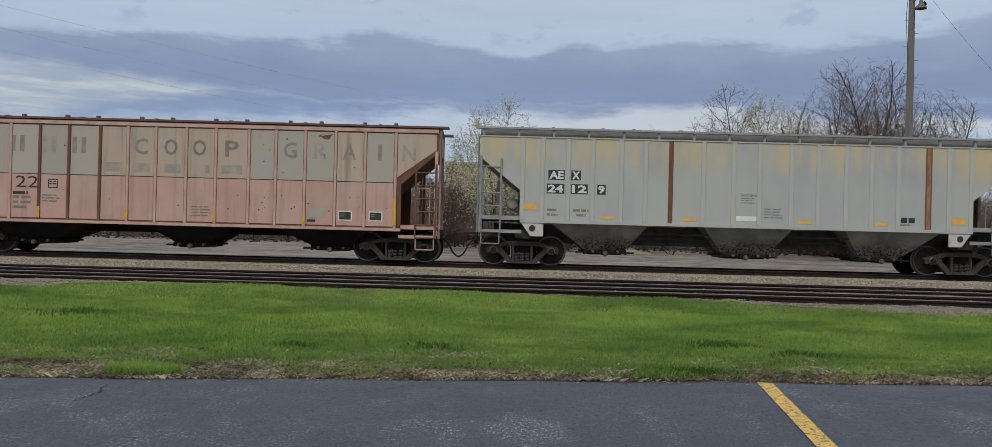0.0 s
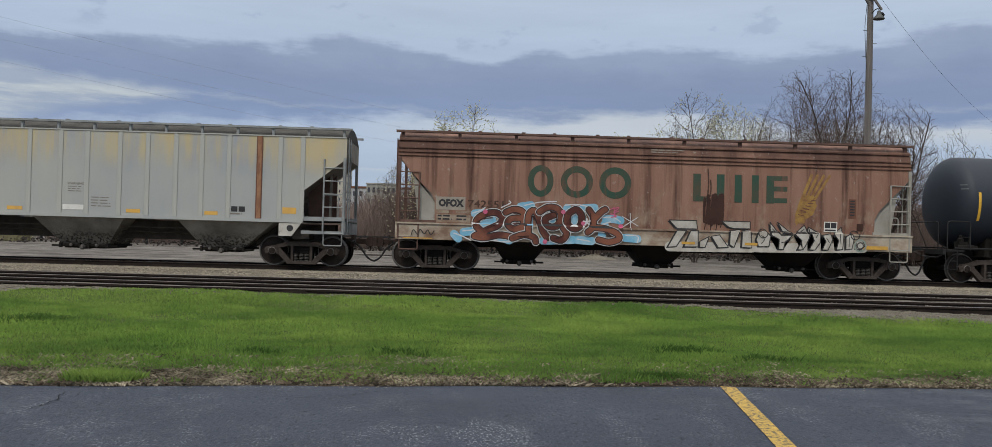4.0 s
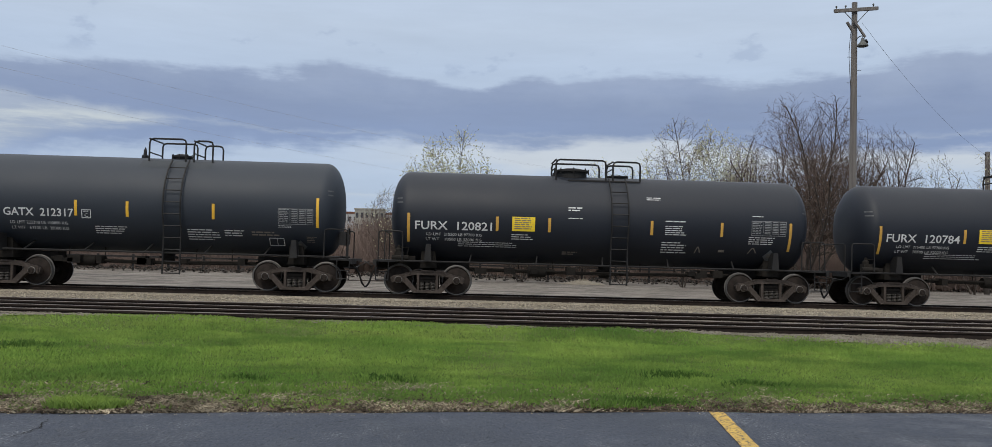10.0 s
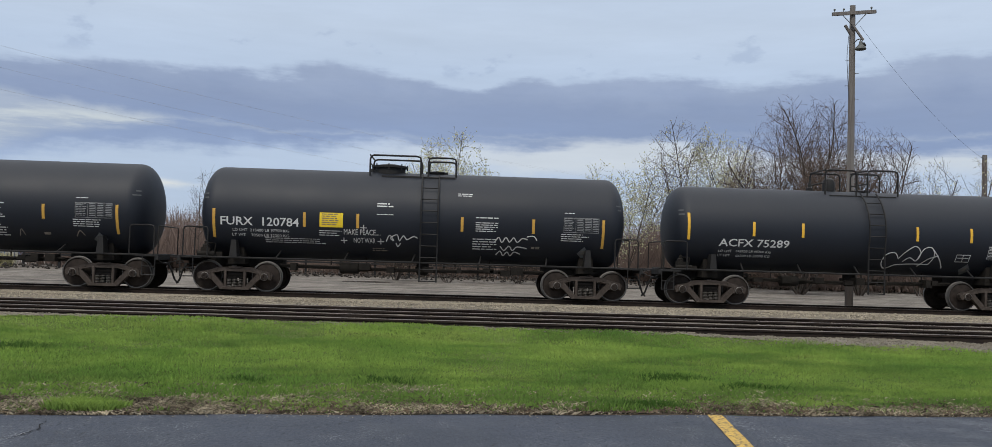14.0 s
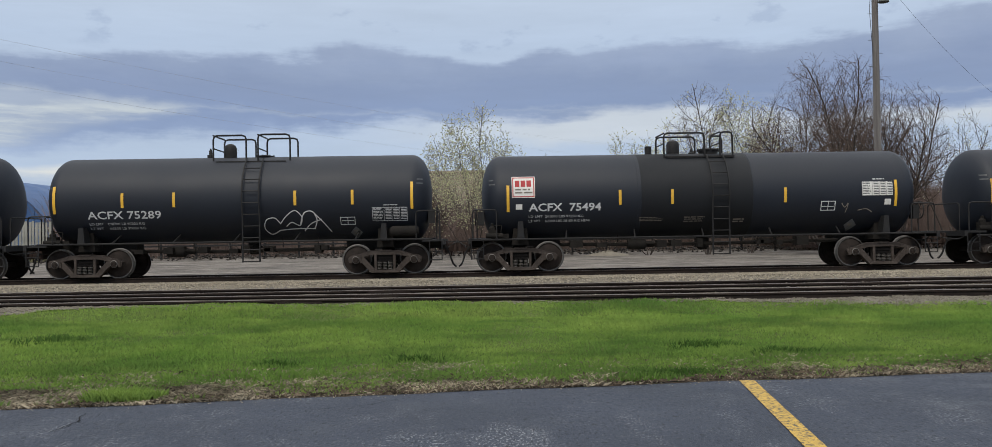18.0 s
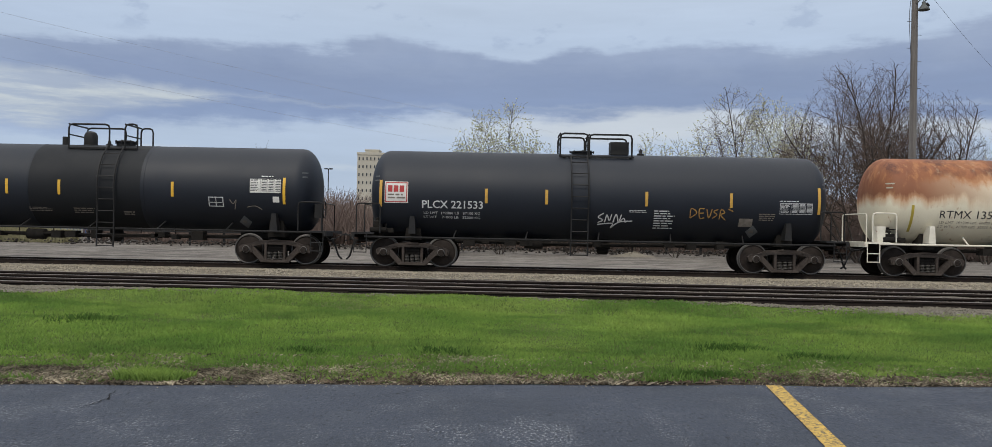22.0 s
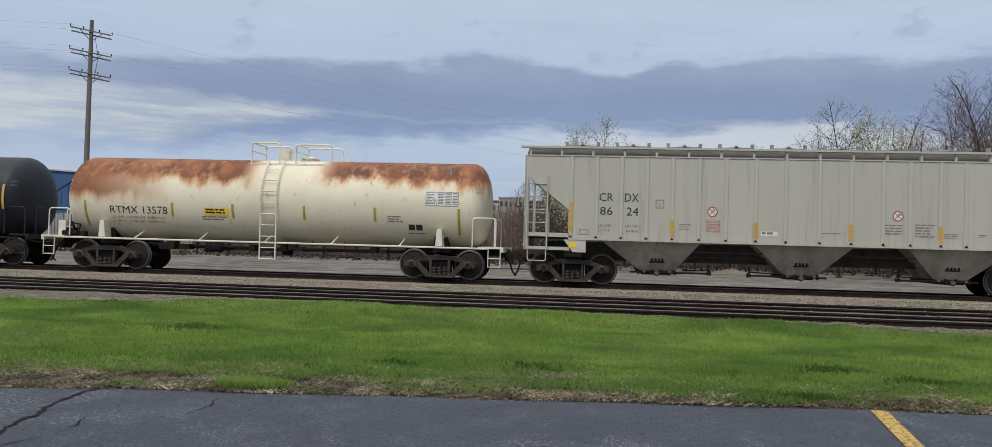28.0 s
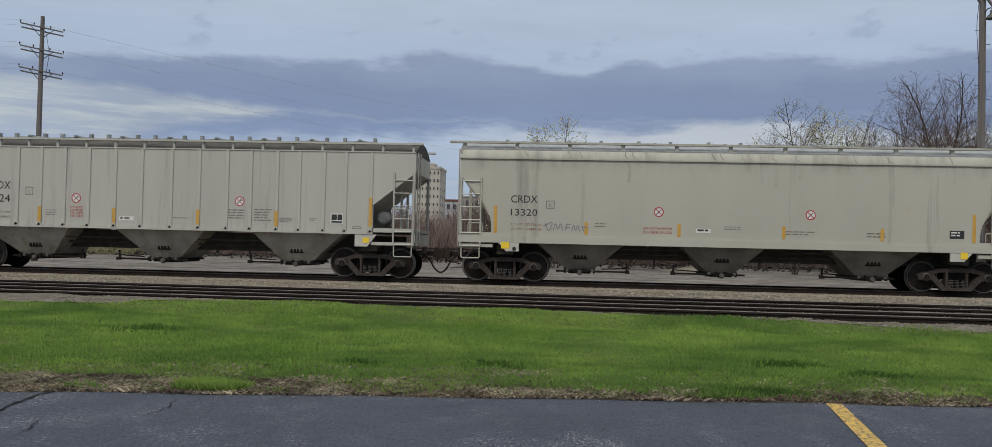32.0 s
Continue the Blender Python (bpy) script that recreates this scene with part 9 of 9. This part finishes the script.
# ---- poles and wires ----
def light_pole():
    x, y = 16.72, 36.4
    p = new("utility_pole")
    p.matrix_basis = pose(x, y, ground_z(y))
    tagged(p, "weathered wooden pole with a crossarm and a yard lamp", "utility pole")
    H = 12.75
    bm = fresh()
    revolve(bm, [(-.3, .17), (4, .152), (9, .132), (H, .112), (H + .02, .02)], "z", seg=14)
    part("pole_shaft", finish(bm), POLE, p)
    bm = fresh()
    box(bm, -.95, .95, -.20, -.09, H - .42, H - .28, Matrix.Translation((0, 0, H - .35)) @ pose(0, 0, 0, 0, -6, 0) @ Matrix.Translation((0, 0, .35 - H)))
    part("crossarm", finish(bm), POLE, p)
    bm = fresh()
    for s in (-1, 1):
        rod(bm, (s * .55, -.16, H - .38 + s * .05), (0, -.14, H - .95), .018, seg=5)
    part("crossarm_brace", finish(bm), GALVANISED, p)
    for k, xx in enumerate((-.85, -.45, .75)):
        bm = fresh()
        z = H - .28 + xx * .105
        revolve(bm, [(z, .012), (z + .06, .014), (z + .07, .04), (z + .12, .045), (z + .15, .02), (z + .15, .005)], "z", (xx, -.145, 0), seg=8)
        part("insulator", finish(bm), GALVANISED, p)
    bm = fresh()
    rod(bm, (-.42, -.22, H - .92), (-.16, -.16, H - 1.25), .06, seg=6), rod(bm, (-.12, -.22, H - .85), (.34, -.30, H - 1.55), .055, seg=6)
    part("pole_bracket", finish(bm), POLE, p)
    bm = fresh()
    pipe(bm, [(0, -.10, H - 1.66), (.10, -.22, H - 1.52), (.19, -.34, H - 1.50), (.20, -.36, H - 1.62)], .022, 6, .04)
    part("lamp_arm", finish(bm), GALVANISED, p)
    bm = fresh()
    z = H - 1.95
    revolve(bm, [(z + .34, .02), (z + .33, .07), (z + .22, .08), (z + .16, .12), (z + .07, .21), (z, .23), (z - .02, .21), (z + .04, .10), (z + .04, .02)], "z", (.20, -.36, 0), seg=18)
    part("lamp_shade", finish(bm), GALVANISED, p, "metal bell-shaped lamp shade")
    for k in range(9):
        bm = fresh()
        z = 6.0 + k * .55
        s = 1 if k % 2 else -1
        rod(bm, (s * .14, 0, z), (s * .30, 0, z), .012, seg=5)
        part("climbing_step", finish(bm), GALVANISED, p)
    bm = fresh()
    pipe(bm, [(-.20, -.18, H - 1.0), (-.32, -.2, H - 2.2), (-.25, -.2, H - 3.4), (-.16, -.1, H - 4.0)], .012, 5, .3)
    part("drop_cable", finish(bm), CABLE, p)
    return (x, y, ground_z(y) + H)


def wire(name, a, b, sag, r, label):
    bm = fresh()
    a, b = Vector(a), Vector(b)
    n = 14
    pipe(bm, [a.lerp(b, k / n) - Vector((0, 0, 4 * sag * (k / n) * (1 - k / n))) for k in range(n + 1)], r, 4)
    tagged(part(name, finish(bm), LINE if name == "power_line" else CABLE), label, "wire")


tx, ty, tz = light_pole()


def far_pole():
    x, y = 34.7, 56.0
    p = new("utility_pole")
    p.matrix_basis = pose(x, y, ground_z(y))
    tagged(p, "shorter wooden pole with a small bracket", "utility pole")
    bm = fresh()
    revolve(bm, [(-.3, .19), (9.3, .15), (9.32, .02)], "z", seg=10)
    part("pole_shaft", finish(bm), POLE, p)
    bm = fresh()
    rod(bm, (.05, 0, 9.1), (-.28, -.05, 9.15), .03, seg=5), rod(bm, (.05, 0, 8.9), (-.20, -.05, 9.10), .015, seg=5)
    part("bracket_arm", finish(bm), GALVANISED, p)
    return (x, y, 9.2)


fx, fy, fz = far_pole()
wire("guy_wire", (tx + .3, ty - .1, tz - .9), (fx - .28, fy - .05, fz + .05),   .5, .006, "thin cable slung between two poles")
bmi = fresh()
revolve(bmi, [(-.12, .01), (-.10, .06), (.10, .06), (.12, .01)], "x", seg=8)
ins = tagged(part("strain_insulator", finish(bmi), BLACK_STEEL), "small dark strain insulator on the cable", "insulator")
ins.matrix_basis = pose(tx + 1.0, ty + 1.0, tz - 1.38, 0, 13, 48)


def triple_pole():
    x, y = -27.7, 45.0
    p = new("utility_pole")
    p.matrix_basis = pose(x, y, ground_z(y))
    tagged(p, "tall brown pole with three tiers of double crossarms", "utility pole")
    H = 13.0
    bm = fresh()
    revolve(bm, [(-.3, .17), (5, .145), (H, .10), (H + .02, .02)], "z", seg=12)
    part("pole_shaft", finish(bm), POLE, p)
    for z in (H - .62 - 0, H - 1.80, H - 2.95):
        for s, dz in ((-1, 0), (1, -.16)):
            bm = fresh()
            box(bm, -1.02, 1.02, s * .13 - .03, s * .13 + .03, z + dz - .032, z + dz + .032, Matrix.Translation((0, 0, z + dz)) @ pose(0, 0, 0, 0, 8, 25) @ Matrix.Translation((0, 0, -(z + dz))))
            part("crossarm", finish(bm), POLE, p)
        for xx in (-1.05, -.4, .4, 1.05):
            bm = fresh()
            zz = z - xx * .14
            revolve(bm, [(zz, .012), (zz + .08, .012), (zz + .09, .032), (zz + .17, .035), (zz + .20, .015), (zz + .20, .004)], "z", (xx * .9, xx * .42, 0), seg=8)
            part("insulator", finish(bm), BLACK_STEEL, p)
        bm = fresh()
        for s in (-1, 1):
            rod(bm, (s * .5, s * .23, z - s * .07), (0, 0, z - .55), .02, seg=5)
        part("crossarm_brace", finish(bm), GALVANISED, p)
    bm = fresh()
    pipe(bm, [(.25, -.1, H - .8), (.5, -.1, H - 2.0), (.3, -.1, H - 3.4)], .014, 5, .2)
    part("drop_cable", finish(bm), CABLE, p)
    for tier, z in enumerate((H - .45, H - 1.62, H - 2.78)):
        for xx in (-1.05, .4):
            a = (x + xx * .9, y + xx * .42, ground_z(y) + z - xx * .14)
            wire("power_line", a, (x + 62 + xx, y + 75 + xx * 2, z - .6 - tier * .3), 1.3, .0028, "thin overhead power line")
            wire("power_line", a, (x - 40 + xx, y - 22 + xx, z + .2), .8, .004, "thin overhead power line")


triple_pole()


# ---- clutter along the far side of the yard ----
def puddle(x, y, w, d):
    bm = fresh()
    n = 40
    bm.faces.new([bm.verts.new((w * math.cos(k * math.tau / n) * (1 + .25 * noise.noise((math.cos(k * math.tau / n) * 2, math.sin(k * math.tau / n) * 2, 5))), d * math.sin(k * math.tau / n), 0)) for k in range(n)])
    ob = tagged(part("puddle", finish(bm), PUDDLE, smooth=False), "shallow dark puddle on the gravel yard", "puddle")
    ob.matrix_basis = pose(x, y, ground_z(y) - .02)


puddle(-5.0, 52.5, 1.5, 1.3)


def gravel_pile(x, y, r_, h):
    bm = fresh()
    rows, n, grid = 9, 40, []
    for j in range(rows):
        f = j / (rows - 1)
        grid.append([bm.verts.new((r_ * f * math.cos(k * math.tau / n) * (1 + .2 * noise.noise((k * .4, f, 2))), .7 * r_ * f * math.sin(k * math.tau / n), h * (1 - f) ** 1.3 * (1 + .5 * noise.noise((k * .7, f * 5, 9))) - .04 * f)) for k in range(n)])
    for a, b in zip(grid, grid[1:]):
        for k in range(n):
            bm.faces.new((a[k], a[(k + 1) % n], b[(k + 1) % n], b[k]))
    ob = tagged(part("gravel_pile", finish(bm), BALLAST), "low heap of pale gravel in the yard", "gravel heap")
    ob.matrix_basis = pose(x, y, ground_z(y) - .03)


gravel_pile(8.3, 56.5, 2.0, .30)


def pipe_fence(x0, x1, y):
    f = new("pipe_fence")
    f.matrix_basis = pose((x0 + x1) / 2, y, ground_z(y))
    tagged(f, "low dark two-rail fence across the yard", "fence")
    w = (x1 - x0) / 2
    for z in (.55, .95):
        bm = fresh()
        box(bm, -w, w, -.04, .04, z - .06, z + .06)
        part("rail", finish(bm), BLACK_STEEL, f)
    n = int((x1 - x0) / 2.4)
    bm = fresh()
    box(bm, -.07, .07, -.07, .07, 0, 1.1)
    ob = part("post", finish(bm), BLACK_STEEL, f)
    ob.matrix_basis = pose(-w, .1, 0)
    for k in range(1, n + 1):
        place("post", ob.data, f, "", pose(-w + 2 * w * k / n, .1, 0))


pipe_fence(-30, 24, 63.5)


# ---- distant buildings ----
def building(name, label, x0, x1, y0, y1, h, wall, cols, rows, z0=.0, win=(.5, .6), roof_mat=None, parapet=.4, side_cols=2, category="building"):
    root = new(name)
    root.matrix_basis = pose((x0 + x1) / 2, y0, 0)
    tagged(root, label, category)
    w, d = (x1 - x0) / 2, y1 - y0
    bm = fresh()
    box(bm, -w, w, 0, d, 0, h)
    part("wall", finish(bm), wall, root, smooth=False)
    bm = fresh()
    box(bm, -w - .2, w + .2, -.2, d + .2, h, h + parapet)
    part("roof", finish(bm), roof_mat or wall, root, smooth=False)
    if cols:
        cw, rh = 2 * w / cols, (h - z0) / rows
        bm = fresh()
        box(bm, -cw * win[0] / 2, cw * win[0] / 2, -.12, .02, -rh * win[1] / 2, rh * win[1] / 2)
        ob = part("window", finish(bm), DARK_GLASS, root, smooth=False)
        first = True
        for j in range(rows):
            for i in range(cols):
                m = pose(-w + cw * (i + .5), 0, z0 + rh * (j + .5))
                if first:
                    ob.matrix_basis = m
                    first = False
                else:
                    place("window", ob.data, root, "", m)
            for i in range(side_cols):
                place("window", ob.data, root, "", pose(w, d * (i + .5) / side_cols, z0 + rh * (j + .5), 0, 0, 90))
    return root


building("tower_block", "tall cream stone tower with rows of windows", -50.2, -41.0, 300, 316, 26.4, CREAM_WALL, 7, 9, 2, (.30, .36), None, .8, 3)
building("rooftop_block", "small cream block on top of the tower", -48.0, -43.4, 303, 309, 28.1, CREAM_WALL, 0, 0, category="building")
building("beige_hall", "plain beige flat-roofed hall", -9.5, 7.3, 150, 190, 12.0, BEIGE_WALL, 0, 0, parapet=.35)
building("brick_block", "low distant block with many small windows", -34, -12, 262, 280, 13.6, GREY_WALL, 12, 3, 4, (.5, .45), BROWN_RIB, .6)
building("brick_block", "low distant block with a dark roof", -29, -20.5, 256, 261, 14.6, FENCE_GREY, 6, 2, 8, (.5, .45))
building("white_hall", "white industrial hall with a glazed front", -86, -62, 150, 176, 7.9, GREY_WALL, 5, 2, 3, (.7, .6), GREY_WALL, .9)


def blue_shed():
    root = new("blue_shed")
    root.matrix_basis = pose(-80, 110, 0)
    tagged(root, "long blue metal shed with a white band under its eaves", "building")
    bm = fresh()
    prism(bm, [(-18, 0), (16, 0), (16, 9.1), (0, 9.9), (-18, 9.85)], 0, 30)
    part("wall", finish(bm), BLUE_WALL, root, smooth=False)
    bm = fresh()
    prism(bm, [(16.3, 9.1), (0, 9.95), (-18.3, 9.9), (-18.3, 10.12), (0, 10.15), (16.3, 9.3)], -.3, 30.3)
    part("roof", finish(bm), GREY_WALL, root, smooth=False)
    bm = fresh()
    box(bm, -18, 7.0, -.12, 0, 7.05, 8.6)
    part("band", finish(bm), SIGN_WHITE, root, "white painted band", smooth=False)


def arched_hangar(x, y, half, r, top):
    """A hangar with a round roof, its blue end wall ribbed by upright sheets."""
    root = new("arched_hangar")
    root.matrix_basis = pose(x, y, 0)
    tagged(root, "large round-roofed hangar with a blue metal end wall", "building")

    def arc(rr, w, n=20):
        a = math.asin(w / rr)
        return [(rr * math.sin(a - 2 * a * k / n), top - r + rr * math.cos(a - 2 * a * k / n)) for k in range(n + 1)]
    bm = fresh()
    prism(bm, [(-half, 0), (half, 0)] + arc(r, half), 0, 34)
    part("wall", finish(bm), BLUE_WALL, root, smooth=False)
    bm = fresh()
    prism(bm, arc(r + .10, half + .1) + arc(r + .02, half + .1)[::-1], -.12, 34.1)
    part("roof", finish(bm), BLUE_WALL, root, smooth=False)
    for k in range(23):
        xx = -half + .4 + k * (2 * half - .8) / 22
        bm = fresh()
        box(bm, xx - .05, xx + .05, -.07, 0, .1, top - r + math.sqrt(r * r - xx * xx) - .1)
        part("wall_rib", finish(bm), BLUE_WALL, root, smooth=False)


def billboard(x0, x1, y, z0, z1, face, label, bars=False):
    root = new("billboard")
    root.matrix_basis = pose((x0 + x1) / 2, y, 0)
    tagged(root, label, "billboard", "billboards beyond the yard")
    w = (x1 - x0) / 2
    bm = fresh()
    box(bm, -w, w, -.1, .12, z0, z1)
    part("panel", finish(bm), face, root, smooth=False)
    for xx in (-w * .55, w * .55):
        bm = fresh()
        box(bm, xx - .14, xx + .14, .12, .42, 0, z1 - .3)
        part("post", finish(bm), BLACK_STEEL, root)
    if bars:
        for k, (m, ww) in enumerate(((SIGN_WHITE, .8), (RED, .7), (SIGN_WHITE, .75))):
            bm = fresh()
            box(bm, w * (.85 - 2 * ww * .8), w * .85, -.13, -.1, z1 - .75 - k * .62, z1 - .48 - k * .62)
            part("lettering_bar", finish(bm), m, root)
    else:
        for z in (z0 + .1, z1 - .1):
            bm = fresh()
            box(bm, -w - .05, w + .05, -.2, -.1, z - .1, z + .1)
            part("frame_rail", finish(bm), BLACK_STEEL, root)


def slat_fence(x0, x1, y, h):
    f = new("slat_fence")
    f.matrix_basis = pose((x0 + x1) / 2, y, ground_z(y))
    tagged(f, "tall pale weathered slat fence at the yard's end", "fence")
    w, r = (x1 - x0) / 2, random.Random(77)
    for z in (.5, h - .5):
        bm = fresh()
        box(bm, -w, w, .03, .10, z - .05, z + .05)
        part("rail", finish(bm), FENCE_GREY, f)
    bm = fresh()
    box(bm, -.085, .085, -.02, .02, 0, h)
    slat = part("slat", finish(bm), FENCE_GREY, f)
    slat.matrix_basis = pose(-w, 0, 0)
    n = int((x1 - x0) / .235)
    for k in range(1, n + 1):
        place("slat", slat.data, f, "", pose(-w + 2 * w * k / n, r.uniform(-.02, .02), r.uniform(-.10, .06), 0, r.uniform(-1, 1)))


blue_shed()
arched_hangar(-58, 100, 9.5, 11.6, 8.85)
billboard(-79.2, -73.7, 148, 8.3, 10.7, BLUE_SIGN, "blue billboard with pale and red bars of writing", True)
billboard(-73.0, -67.2, 148, 8.2, 10.65, GREY_WALL, "plain grey billboard on dark posts")
slat_fence(-60, -31, 64.6, 2.9)
for lx, lh in ((-24.0, 9.5), (-30.8, 11.2), (-42.7, 9.8), (-54.5, 11.1)):
    lp = new("yard_light")
    lp.matrix_basis = pose(lx, 120, 0)
    tagged(lp, "tall double-headed parking lot light", "street lamp", "yard lights")
    lb = fresh()
    rod(lb, (0, 0, 0), (0, 0, lh), .09, .06, 8)
    part("post", finish(lb), BLACK_STEEL, lp)
    for sx in (-1, 1):
        lb = fresh()
        box(lb, min(sx * .08, sx * .55), max(sx * .08, sx * .55), -.15, .15, lh - .08, lh + .08)
        part("lamp_head", finish(lb), BLACK_STEEL, lp)



# ---- what moves ----
def motions():
    for car, x in CARS:
        walk(car, [(t, pose(x + s, TRACK_Y, RAIL_Z)) for t, s in TRAIN_ROWS])
    ts = [a for a, _ in TRAIN_ROWS]
    ss = [b for _, b in TRAIN_ROWS]
    steps = [k / 10 for k in range(0, 321)]
    turn = [math.degrees(float(np.interp(t, ts, ss)) / .457) for t in steps]
    first = {}
    for w, x in WHEELSETS:
        if x in first:
            # alike wheels share one set of keys
            w.rotation_mode = "QUATERNION"
            w.animation_data_create()
            w.animation_data.action = first[x].animation_data.action
            w.animation_data.action_slot = first[x].animation_data.action_slot
        else:
            walk(w, [(t, pose(x, 0, .457, 0, a, 0)) for t, a in zip(steps, turn)])
            first[x] = w


motions()
